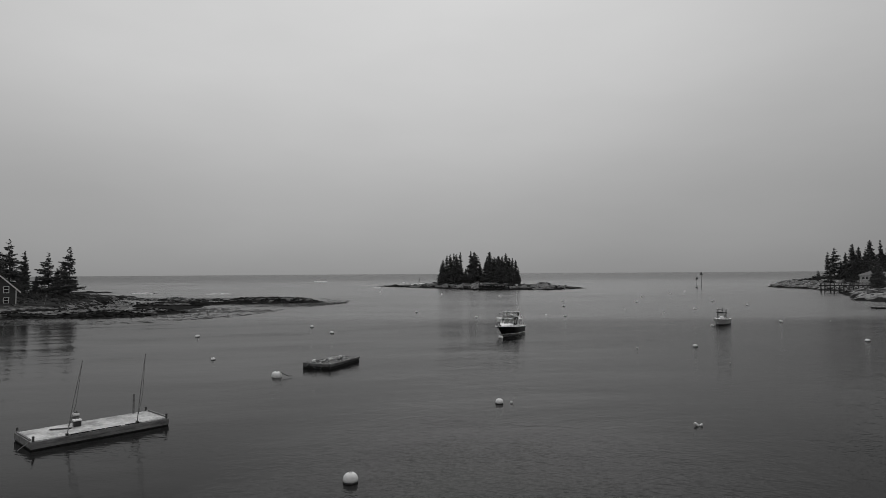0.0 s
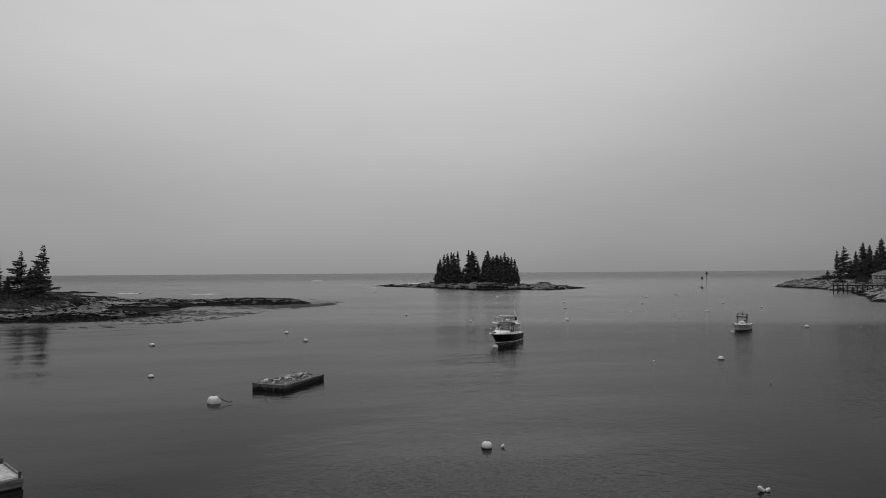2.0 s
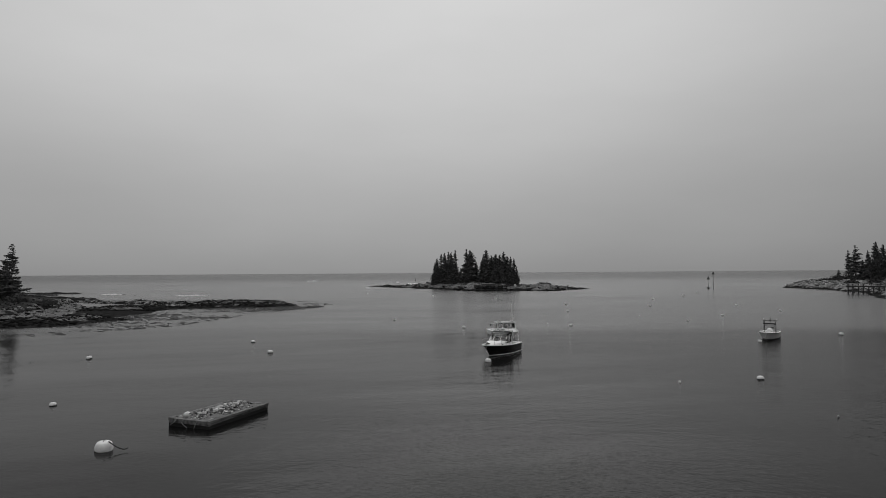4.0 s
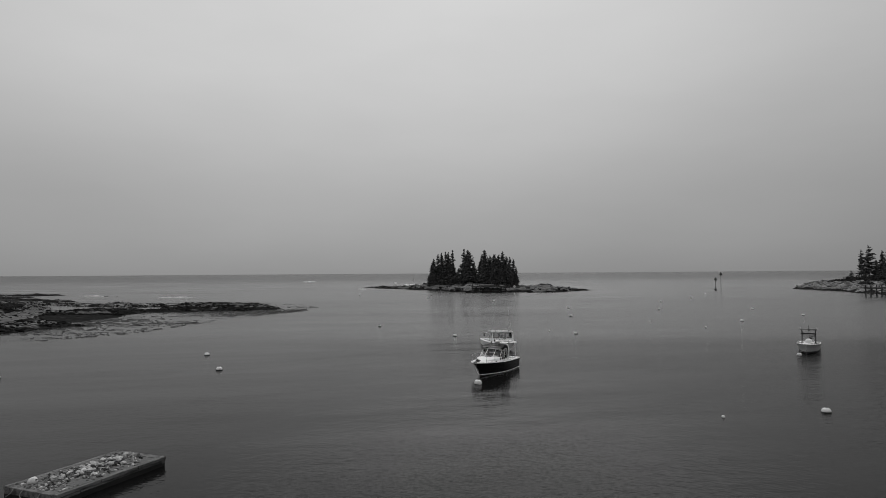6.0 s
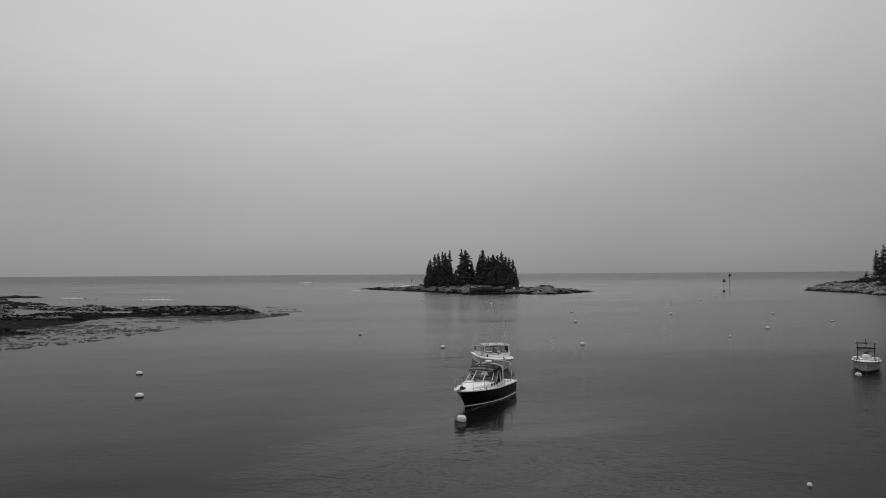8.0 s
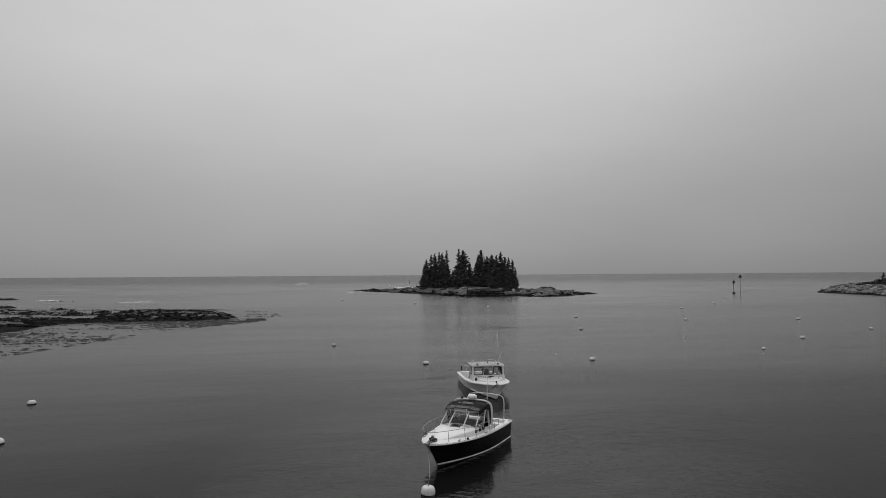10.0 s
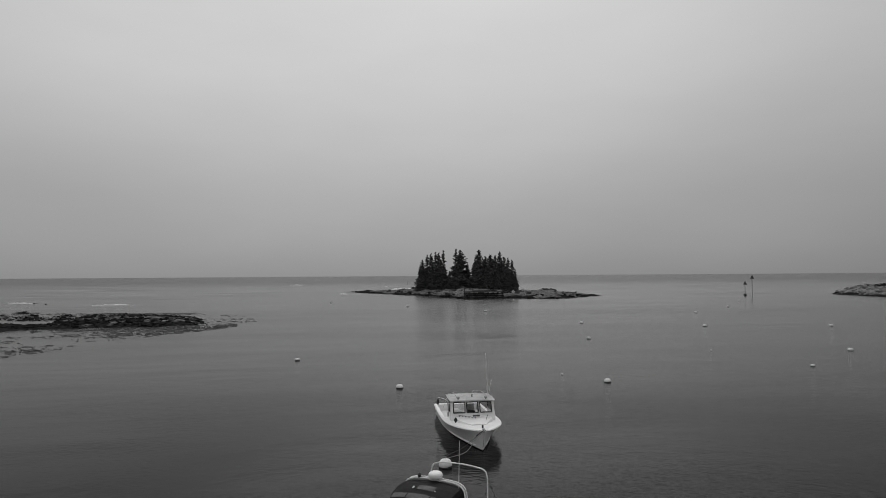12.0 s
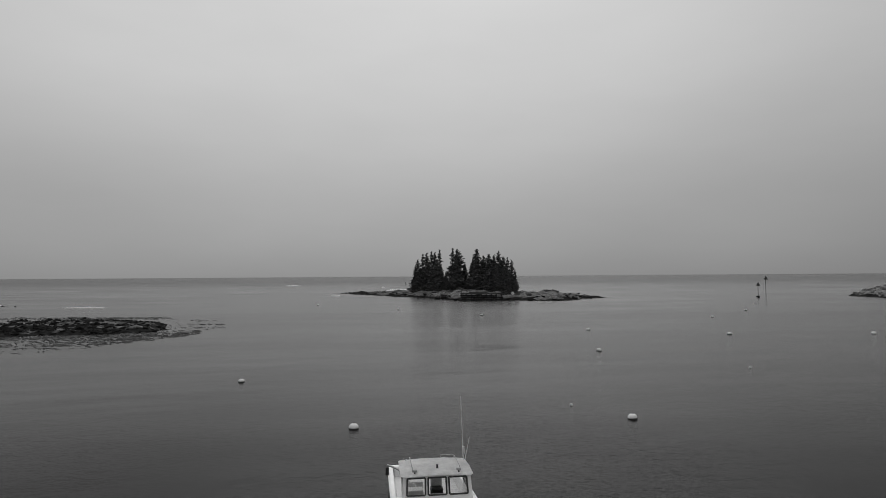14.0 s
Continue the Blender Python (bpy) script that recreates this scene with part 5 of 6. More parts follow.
    part("steering_wheel", tube([(3.42 - 0.1 * math.sin(a), -0.6 + 0.2 * math.cos(a), 1.55 + 0.18 * math.sin(a)) for a in [k * math.pi / 8 for k in range(17)]], 0.016, 6), M_BLACK, ob)
    for y in (-0.6, 0.65):
        seat = part("helm_seat", box((0.5, 0.55, 0.16), (2.65, y, 1.05), bevel=0.05), M_SEAT, ob, "pale vinyl helm seat")
        part("seat_back", box((0.12, 0.55, 0.5), (2.38, y, 1.35), (0, -8, 0), bevel=0.05), M_SEAT, seat)
        part("seat_box", box((0.42, 0.46, 0.56), (2.65, y, 0.70), bevel=0.03), M_GEL, seat)
    # canvas top: roof, the dark frieze over the windscreen and the clear front strip
    xs = [4.1, 3.7, 3.3, 2.95, 2.62]
    zs = [2.22, 2.34, 2.42, 2.43, 2.40]
    ws = [1.04, 1.10, 1.12, 1.12, 1.10]
    rows = []
    for x, z, w in zip(xs, zs, ws):
        rows.append([(x, w * c, z + 0.12 * (1 - c * c) - (0.16 if abs(c) == 1 else 0)) for c in (1, 0.96, 0.7, 0.35, 0, -0.35, -0.7, -0.96, -1)])
    b = loft(rows)
    bmesh.ops.solidify(b, geom=list(b.faces), thickness=0.02)
    canvas = part("canvas_top", b, M_CANVAS, ob, "black canvas top")

    def on_canvas(k, c, up=0.022):
        """A point just over the canvas: k counts its bows from the front, c runs across."""
        i = min(int(k), len(xs) - 2)
        f = k - i
        x, z, w = (v[i] + (v[i + 1] - v[i]) * f for v in (xs, zs, ws))
        return (x, w * c, z + 0.12 * (1 - c * c) + up)

    def canvas_patch(name, k0, k1, c0, c1, mat, label):
        rows = [[on_canvas(k0 + (k1 - k0) * i / 3, c0 + (c1 - c0) * j / 5) for j in range(6)] for i in range(4)]
        b = loft(rows)
        bmesh.ops.solidify(b, geom=list(b.faces), thickness=0.012)
        return part(name, b, mat, canvas, label)
    for c0, c1 in ((0.90, 0.42), (0.37, -0.37), (-0.42, -0.90)):
        canvas_patch("clear_panel", 0.10, 0.72, c0, c1, M_VINYL, "clear vinyl panel")
    canvas_patch("roof_window", 1.35, 2.0, 0.35, -0.22, M_VINYL, "clear vinyl roof window")
    for c0 in (0.42, -0.34):
        canvas_patch("roof_strip", 1.4, 1.75 if c0 < 0 else 1.5, c0, c0 - 0.06, M_GEL, "white vinyl patch")
    for s in (1, -1):
        rows = [[(2.66, s * 1.10, 2.28), (2.70, s * 1.18, 1.35)], [(2.92, s * 1.11, 2.28), (2.95, s * 1.18, 1.38)], [(3.35, s * 1.10, 2.24), (3.0, s * 1.15, 2.16)]]
        b = loft(rows)
        bmesh.ops.solidify(b, geom=list(b.faces), thickness=0.012)
        part("side_curtain", b, M_CANVAS, canvas, "black canvas side curtain")
    # radar arch of paired white tube
    for dx in (0.0, 0.14):
        x = 2.72 - dx
        pts = curve_pts([(x + 0.2, 1.24, 1.05), (x + 0.08, 1.22, 1.95), (x, 1.13, 2.34), (x - 0.02, 0.92, 2.52), (x - 0.03, 0.5, 2.58), (x - 0.03, 0, 2.59),
                         (x - 0.03, -0.5, 2.58), (x - 0.02, -0.92, 2.52), (x, -1.13, 2.34), (x + 0.08, -1.22, 1.95), (x + 0.2, -1.24, 1.05)], 5)
        part("radar_arch", tube(pts, 0.03, 8), M_WHITEMETAL, ob, "white tube radar arch", smooth=True)
    dome = part("radome", lathe([(0, 0.0), (0.21, 0.01), (0.25, 0.05), (0.255, 0.13), (0.23, 0.19), (0.15, 0.23), (0, 0.24)], 22, at=(2.65, 0.02, 2.62)), M_GEL, ob, "round white radome", smooth=True)
    part("radome_foot", box((0.3, 0.3, 0.08), (2.65, 0, 2.61), bevel=0.02), M_WHITEMETAL, dome)
    part("searchlight", lathe([(0, 0), (0.06, 0.01), (0.07, 0.1), (0.03, 0.16), (0, 0.17)], 10, at=(2.68, -0.6, 2.58)), M_BLACK, ob, "small dark lamp")
    # tall hoop over the cockpit
    pts = curve_pts([(0.85, 1.2, 1.0), (0.72, 1.18, 1.8), (0.68, 1.14, 2.28), (0.65, 0.98, 2.48), (0.64, 0.5, 2.55), (0.64, 0, 2.57), (0.64, -0.5, 2.55), (0.65, -0.98, 2.48),
                     (0.68, -1.14, 2.28), (0.72, -1.18, 1.8), (0.85, -1.2, 1.0)], 5)
    part("cockpit_hoop", tube(pts, 0.028, 8), M_WHITEMETAL, ob, "tall white tube hoop", smooth=True)
    for s in (1, -1):
        part("hoop_stay", tube([(0.68, s * 1.14, 2.28), (0.1, s * 1.36, 1.02)], 0.012, 5), M_STEEL, ob)
    whip("antenna", (2.85, 0.98, 1.6), (2.6, 0.92, 4.0), ob, 0.02)
    part("antenna_mount", box((0.16, 0.22, 0.08), (2.83, 1.06, 2.0), bevel=0.02), M_BLACK, ob, "dark antenna bracket")
    # bow rail with stanchions
    rail_u = [0.20, 0.28, 0.36, 0.44, 0.5, 0.58, 0.66, 0.74, 0.82, 0.9, 0.96, 1.0]
    side = []
    for u in rail_u:
        x, w, z = h.deck_pt(u, 0.93)
        side.append(Vector((x + (0.06 if u > 0.95 else 0), max(w, 0.16), z + 0.40 + 0.20 * smoothstep(u))))
    line = side + [Vector((p.x, -p.y, p.z)) for p in side[::-1]]
    rail = part("bow_rail", tube(curve_pts(line, 4), 0.015, 6), M_STEEL, ob, "stainless bow rail", smooth=True)
    for u in (0.20, 0.30, 0.40, 0.50, 0.60, 0.71, 0.82, 0.93):
        x, w, z = h.deck_pt(u, 0.93)
        for s in (1, -1):
            part("stanchion", tube([(x - 0.08, s * w, z), (x, s * w, z + 0.40 + 0.20 * smoothstep(u))], 0.014, 6), M_STEEL, rail)
    # bow roller, anchor and windlass
    bx = h.x_at(1, h.sheer(1))
    part("bow_roller", box((0.7, 0.2, 0.06), (bx - 0.08, 0, h.sheer(1) + 0.09), bevel=0.015), M_STEEL, ob)
    part("anchor", tube([(bx - 0.5, 0, h.sheer(1) + 0.17), (bx + 0.05, 0, h.sheer(1) + 0.17), (bx + 0.26, 0, h.sheer(1) + 0.02)], 0.03, 6), M_ALU, ob, "galvanised anchor on the bow roller")
    part("windlass", lathe([(0, 0), (0.12, 0.0), (0.12, 0.08), (0.07, 0.12), (0.08, 0.2), (0, 0.22)], 12, at=(bx - 0.62, -0.08, h.sheer(1) + 0.08)), M_STEEL, ob)
    part("rope_coil", tube([(bx - 0.28 + 0.16 * math.cos(a), 0.12 + 0.2 * math.sin(a), h.sheer(1) + 0.12 + 0.01 * a) for a in [k * 0.5 for k in range(26)]], 0.025, 5), M_DARKROPE, ob, "dark coil of line")
    for u, s in ((0.86, 1), (0.86, -1), (0.55, 1), (0.55, -1), (0.04, 1), (0.04, -1)):
        x, w, z = h.deck_pt(u, 0.93)
        part("cleat", box((0.22, 0.05, 0.06), (x, s * w, z + 0.05), bevel=0.015), M_STEEL, ob)
    for s in (1, -1):
        part("nav_lamp", box((0.12, 0.10, 0.10), h_side(h, 0.80, s), bevel=0.02), M_BLACK, ob, "small dark lamp housing")
    part("stern_bench", box((0.45, 1.9, 0.45), (0.62, 0, 0.66), bevel=0.06), M_GEL, ob)
    part("engine_box", box((1.0, 1.1, 0.4), (1.5, 0, 0.63), bevel=0.05), M_GELGREY, ob)
    a = ob.matrix_basis @ Vector((bx, 0.05, h.sheer(1) + 0.05))
    line_on("mooring_pennant", [a, a + Vector((-0.02, -0.15, -0.6)), Vector((6.83, 86.2, 0.72)), Vector((6.75, 86.0, 0.4))], 0.022, M_ROPE, "pale rope from the cruiser's bow to its buoy")
    return ob


def smoothstep(u):
    """Rise of the bow rail from the cockpit to the foredeck."""
    k = max(0.0, min(1.0, (u - 0.2) / 0.3))
    return k * k * (3 - 2 * k)


def h_side(h, u, s):
    x, w, z = h.deck_pt(u, 0.97)
    return (x, s * w, z + 0.06)


def lobster_boat():
    th = -8.4
    d = Vector((-math.sin(radians(th)), -math.cos(radians(th)), 0))
    stem = Vector((11.22, 106.3, 0))
    L = 9.3
    o = stem - d * L
    ob = empty("lobster_boat", "small white lobster boat with a three-window pilothouse", "boat", pose(o.x, o.y, 0, 0, 0, -90 - th), "moored boats")
    h = Hull(L, 3.34, 0.72, 1.2, 0.42, full=0.5, power=2.9, transom=0.94, flare=0.6, chine=0.04, blunt=0.74)
    hull_parts(h, ob, M_GEL, "white topsides", M_BOTTOM)
    for s in (1, -1):
        pts = [Vector((x, s * (y + 0.02), z)) for x, y, z in (h.section(u, 0.0, 0.1, 2)[1] for u in us(16, 0.55, 0.93))]
        part("spray_rail", tube(pts, 0.04, 6), M_GEL, ob, "white spray rail")
    foredeck(h, ob, 0.50, M_GEL, 0.05)
    cockpit(h, ob, 0.0, 0.52, 0.32, M_GEL, 0.2)
    # low trunk forward of the house
    rows = []
    for u in us(10, 0.60, 0.86):
        w = h.half(u) * 0.72 * min(1.0, (1.0 - u) * 3.6)
        z = h.sheer(u)
        rise = (0.26 - 0.22 * (u - 0.6) / 0.26) + 0.05
        x = h.x_at(u, z)
        half = [(x, w, z - 0.02), (x, w * 0.93, z + rise), (x, w * 0.5, z + rise + 0.04), (x, 0, z + rise + 0.05)]
        rows.append(half + [(a, -b, c) for a, b, c in half[-2::-1]])
    b = loft(rows)
    b.faces.new([b.verts.new(p) for p in rows[-1]])
    part("trunk_cabin", b, M_GEL, ob)
    # pilothouse: sides and raked front with real openings
    zb, zt = 0.98, 2.14
    xf0, xf1, xa = 5.55, 5.2, 3.35
    w0, w1 = 1.32, 1.25

    def fp(y, k):
        return (xf0 + (xf1 - xf0) * k, y * (w0 + (w1 - w0) * k), zb + (zt - zb) * k)
    lo, hi = 0.40, 0.90
    cols = [(-0.90, -0.36), (-0.27, 0.27), (0.36, 0.90)]
    edges = [-1.0, -0.90, -0.36, -0.27, 0.27, 0.36, 0.90, 1.0]
    b = bmesh.new()
    for k0, k1 in ((0, lo), (lo, hi), (hi, 1)):
        for a, c in zip(edges, edges[1:]):
            if (k0, k1) == (lo, hi) and (a, c) in cols:
                continue
            b.faces.new([b.verts.new(p) for p in (fp(a, k0), fp(c, k0), fp(c, k1), fp(a, k1))])
    bmesh.ops.remove_doubles(b, verts=b.verts, dist=0.001)
    bmesh.ops.solidify(b, geom=list(b.faces), thickness=0.05)
    house = part("pilothouse_front", b, M_GEL, ob)
    for a, c in cols:
        q = [fp(a, lo), fp(c, lo), fp(c, hi), fp(a, hi)]
        pane = quad_pane("window_pane", q, house, M_GLASS, 0.006)
        pane_frame("pane_frame", [Vector(p) + Vector((0.03, 0, 0.0)) for p in q], house, M_BLACK, 0.034)
    for s in (1, -1):
        b = bmesh.new()

        def sp(x, k):
            return (x, s * (w0 + (w1 - w0) * k), zb - 0.25 + (zt - zb + 0.25) * k)
        segs = [(xa, 3.55), (3.55, 4.85), (4.85, 5.15)] if s > 0 else [(4.45, 4.6), (4.6, 4.95), (4.95, 5.15)]
        for k0, k1 in ((0, 0.46), (0.46, 0.9), (0.9, 1)):
            for i, (a, c) in enumerate(segs):
                if i == 1 and k0 == 0.46:
                    continue
                b.faces.new([b.verts.new(p) for p in (sp(a, k0), sp(c, k0), sp(c, k1), sp(a, k1))])
        b.faces.new([b.verts.new(p) for p in (sp(5.15, 0), (xf0, s * w0, zb - 0.25), fp(s, 0), fp(s, 1), sp(5.15, 1))])
        bmesh.ops.remove_doubles(b, verts=b.verts, dist=0.001)
        bmesh.ops.solidify(b, geom=list(b.faces), thickness=0.05)
        side = part("pilothouse_side", b, M_GEL, ob)
        a, c = segs[1]
        q = [sp(a, 0.46), sp(c, 0.46), sp(c, 0.9), sp(a, 0.9)]
        quad_pane("window_pane", q, side, M_GLASS, 0.006)
        pane_frame("pane_frame", q, side, M_BLACK, 0.028)
    part("house_post", tube([(3.4, -1.1, 0.75), (3.4, -1.05, 2.2)], 0.04, 7), M_WHITEMETAL, ob)
    rows = []
    for x, w, z in ((5.46, 1.28, 2.12), (5.38, 1.38, 2.15), (4.4, 1.40, 2.17), (3.3, 1.36, 2.14), (3.2, 1.3, 2.12)):
        rows.append([(x, w * c, z + 0.055 * (1 - c * c)) for c in (1, 0.8, 0.4, 0, -0.4, -0.8, -1)])
    b = loft(rows)
    bmesh.ops.solidify(b, geom=list(b.faces), thickness=0.07)
    roof = part("roof", b, M_ROOFTOP, ob, "white roof with worn patches")
    for s in (1, -1):
        part("roof_rail", tube([(3.5, s * 0.92, 2.29), (3.55, s * 0.92, 2.34), (4.9, s * 0.92, 2.33), (4.95, s * 0.92, 2.27)], 0.016, 6), M_STEEL, roof)
        part("roof_lamp", box((0.1, 0.18, 0.1), (5.2, s * 0.85, 2.29), bevel=0.02), M_ALU, roof, "small roof lamp")
        part("lamp_foot", box((0.06, 0.06, 0.08), (5.2, s * 0.85, 2.22), bevel=0.01), M_BLACK, roof)
    part("roof_horn", lathe([(0, 0), (0.04, 0.0), (0.035, 0.1), (0.05, 0.14), (0, 0.15)], 10, at=(4.9, 0.05, 2.27)), M_BLACK, roof, "small dark roof lamp")
    part("grab_rail", tube([(3.5, 0.35, 2.28), (3.5, 0.35, 2.37), (3.5, 0.9, 2.36), (3.5, 0.9, 2.25)], 0.014, 6), M_STEEL, roof)
    whip("antenna", (3.6, 1.3, 2.0), (3.45, 1.22, 4.7), ob, 0.025)
    part("antenna_mount", box((0.1, 0.1, 0.3), (3.58, 1.30, 2.55), bevel=0.02), M_GELGREY, ob)
    whip("antenna", (3.35, 1.36, 1.9), (3.3, 1.6, 3.0), ob, 0.016)
    # inside of the house
    part("bulkhead", box((0.05, 1.9, 0.75), (5.12, 0, 0.72), bevel=0.01), M_GEL, ob)
    part("console", box((0.4, 1.8, 0.12), (4.98, 0, 1.14), bevel=0.03), M_GELGREY, ob)
    part("helm_seat", box((0.4, 0.5, 0.5), (4.1, 0.12, 1.05), bevel=0.08), M_BLACK, ob, "dark helm chair")
    part("seat_back", box((0.12, 0.46, 0.45), (3.95, 0.12, 1.45), bevel=0.05), M_GELGREY, ob, "grey chair back")
    part("seat_pedestal", tube([(4.1, 0.12, 0.32), (4.1, 0.12, 0.85)], 0.06, 8), M_ALU, ob)
    part("stores_box", box((0.5, 0.6, 1.0), (4.3, -0.75, 0.82), bevel=0.03), M_GEL, ob)
    # pot hauler arm on the starboard side
    arm = part("davit_arm", tube(curve_pts([(3.62, -1.2, 0.75), (3.62, -1.22, 1.5), (3.5, -1.3, 1.78), (3.25, -1.5, 1.86), (2.95, -1.8, 1.88)], 5), 0.045, 8), M_ALU, ob, "curved pot hauler arm", smooth=True)
    part("block", box((0.14, 0.14, 0.34), (2.95, -1.8, 1.64), bevel=0.04), M_BLACK, arm, "hanging black block")
    part("davit_stay", tube([(3.2, -1.15, 2.2), (0.9, -1.2, 0.78)], 0.01, 5), M_STEEL, ob)
    # fore deck fittings
    bx = h.x_at(1, h.sheer(1))
    part("bow_post", tube([(bx - 0.42, 0, h.sheer(1)), (bx - 0.42, 0, h.sheer(1) + 0.22)], 0.05, 8), M_BLACK, ob, "dark bow bitt")
    part("bow_chock", box((0.18, 0.16, 0.08), (bx - 0.12, 0, h.sheer(1) + 0.06), bevel=0.02), M_ALU, ob)
    for i in range(6):
        part("rail_foot", box((0.06, 0.06, 0.07), (5.75 + 0.1 * i, -0.85 + 0.17 * i, 1.33 - 0.005 * i), bevel=0.01), M_BLACK, ob)
    part("grab_bar", tube([(5.7, -0.93, 1.37), (6.3, 0.05, 1.34)], 0.015, 6), M_STEEL, ob)
    part("vent", box((0.16, 0.42, 0.07), (5.95, 0.12, 1.36), (0, 8, 0), bevel=0.03), M_BLACK, ob, "low dark deck vent")
    part("boat_hook", tube([(5.7, 0.85, 1.32), (6.4, 0.62, 1.24)], 0.015, 5), M_BLACK, ob)
    c, ax, up = Vector((6.25, -1.16, 1.21)), Vector((0.08, 0.10, 0)), Vector((-0.03, 0.02, 0.17))
    quad_pane("diamond_plate", [c + ax, c + up, c - ax, c - up], ob, M_BLACK, 0.02, "black diamond plate")
    part("fish_box", box((0.9, 0.6, 0.45), (1.4, -0.5, 0.55), bevel=0.04), M_SEAT, ob)
    part("bait_tub", lathe([(0, 0), (0.26, 0), (0.3, 0.5), (0.28, 0.5), (0.25, 0.06), (0, 0.06)], 14, at=(2.4, -0.85, 0.33)), M_GELGREY, ob)
    # the house and its gear stand forward of the long afterdeck
    shell = ("hull", "bottom", "rub_rail", "spray_rail", "foredeck", "side_deck", "transom_cap", "transom_liner", "cockpit_sole", "trunk_cabin", "bow_post", "bow_chock")
    for c in ob.children:
        if c.name.split(".")[0] not in shell:
            c.location.x += 0.8
    a = ob.matrix_basis @ Vector((bx - 0.05, 0.02, h.sheer(1) + 0.05))
    for k, sag in ((0, 0.1), (1, 0.55)):
        e = Vector((9.25 + 0.1 * k, 103.6, 0.52 - 0.1 * k))
        mid = a.lerp(e, 0.55) - Vector((0, 0, 0.12 + sag * 0.5))
        line_on("mooring_pennant", [a, a.lerp(mid, 0.55), mid, e], 0.016, M_ROPE if k else M_DARKROPE, "thin rope from the lobster boat's bow to its buoy")
    part("chafe_guard", tube([a_local(ob, a.lerp(Vector((9.25, 103.6, 0.5)), 0.06)), a_local(ob, a.lerp(Vector((9.25, 103.6, 0.42)), 0.22))], 0.035, 6), M_BLACK, ob, "black chafing hose")
    return ob


def a_local(ob, p):
    return ob.matrix_basis.inverted() @ p


M_ROOFTOP = material("worn_white_roof", 0.5, 0.82, 0.5, 2.2)


M_SKIFF = material("dull_grey_hull_paint", 0.40, 0.5, 0.45, 3.0)


def skiff():
    th = 33.5
    d = Vector((-math.sin(radians(th)), -math.cos(radians(th)), 0))
    stem = Vector((44.6, 103.8, 0))
    L = 6.1
    o = stem - d * L
    ob = empty("motor_skiff", "white-decked open motorboat with grey sides and a dark tube frame", "boat", pose(o.x, o.y, 0, 0, 0, -90 - th), "moored boats")
    h = Hull(L, 2.4, 0.82, 1.12, 0.45, full=0.45, power=2.6, transom=0.9, blunt=0.7)
    hull_parts(h, ob, M_SKIFF, "pale grey topsides", M_BOTTOM, M_CANVAS, (0.0, 0.12), guard=M_BLACK)
    foredeck(h, ob, 0.72, M_GEL, 0.05)
    cockpit(h, ob, 0.0, 0.73, 0.35, M_GEL, 0.22)
    part("console", box((0.8, 1.05, 0.62), (2.75, 0, 0.68), bevel=0.08), M_GEL, ob)
    part("console_front", box((0.06, 0.92, 0.46), (3.18, 0, 0.72), (0, -8, 0), bevel=0.02), M_GELGREY, ob, "pale grey console front")
    part("console_seat", box((0.5, 0.95, 0.26), (3.5, 0, 0.6), bevel=0.08), M_SEAT, ob)
    part("windscreen_cowl", lathe([(0.36, 0.0), (0.37, 0.1), (0.33, 0.26), (0.24, 0.38), (0.1, 0.44), (0, 0.45)], 18, at=(2.7, 0, 0.99)), M_GEL, ob, "rounded white cowl over the console", smooth=True)
    part("leaning_post", box((0.4, 0.9, 0.5), (1.9, 0, 0.75), bevel=0.08), M_SEAT, ob)
    part("seat_back", box((0.14, 0.9, 0.34), (1.72, 0, 1.12), (0, -8, 0), bevel=0.05), M_SEAT, ob)
    for sx, sy in ((2.9, 0.66), (2.9, -0.66), (2.05, 0.68), (2.05, -0.68)):
        part("frame_leg", tube([(sx, sy * 1.08, 0.38), (sx - 0.05, sy, 2.05), (sx - 0.08, sy * 1.06, 2.45)], 0.036, 7), M_BLACK, ob, "dark frame leg")
    part("rolled_canvas", tube([(2.82, -0.80, 2.02), (2.82, 0, 2.04), (2.82, 0.80, 2.02)], 0.085, 9), M_CANVAS, ob, "dark rolled canvas under the frame top")
    for q in (1.72, 1.86):
        part("cross_tube", tube([(2.86, -0.72, q), (2.86, 0.72, q)], 0.03, 7), M_BLACK, ob, "dark cross tube")
    part("cross_tube", tube([(2.0, -0.72, 2.0), (2.0, 0.72, 2.0)], 0.03, 7), M_BLACK, ob, "dark cross tube")
    top = part("frame_top", tube(curve_pts([(2.9, 0.0, 2.47), (2.9, -0.83, 2.45), (2.0, -0.83, 2.45), (1.96, 0, 2.47), (2.0, 0.83, 2.45), (2.9, 0.83, 2.45), (2.9, 0.0, 2.47)], 3), 0.024, 7), M_BLACK, ob, "dark tube top frame")
    for sy in (-0.83, 0.83):
        part("rod_holder", tube([(2.0, sy, 2.45), (1.9, sy, 2.66)], 0.025, 6), M_ALU, top)
    part("lamp_mast", tube([(2.0, 0, 2.0), (2.0, 0, 2.9)], 0.03, 6), M_BLACK, top)
    part("lamp_globe", lathe([(0, 0), (0.12, 0.02), (0.13, 0.14), (0.06, 0.22), (0, 0.23)], 10, at=(2.0, 0, 2.3)), M_BLACK, top)
    for sy in (-1, 1):
        x, w, z = h.deck_pt(0.62, 0.88)
        part("side_rail", tube(curve_pts([(x - 0.7, sy * w, z), (x - 0.55, sy * w, z + 0.2), (x + 0.3, sy * w * 0.97, z + 0.22), (x + 0.45, sy * w * 0.95, z)], 4), 0.018, 6), M_STEEL, ob)
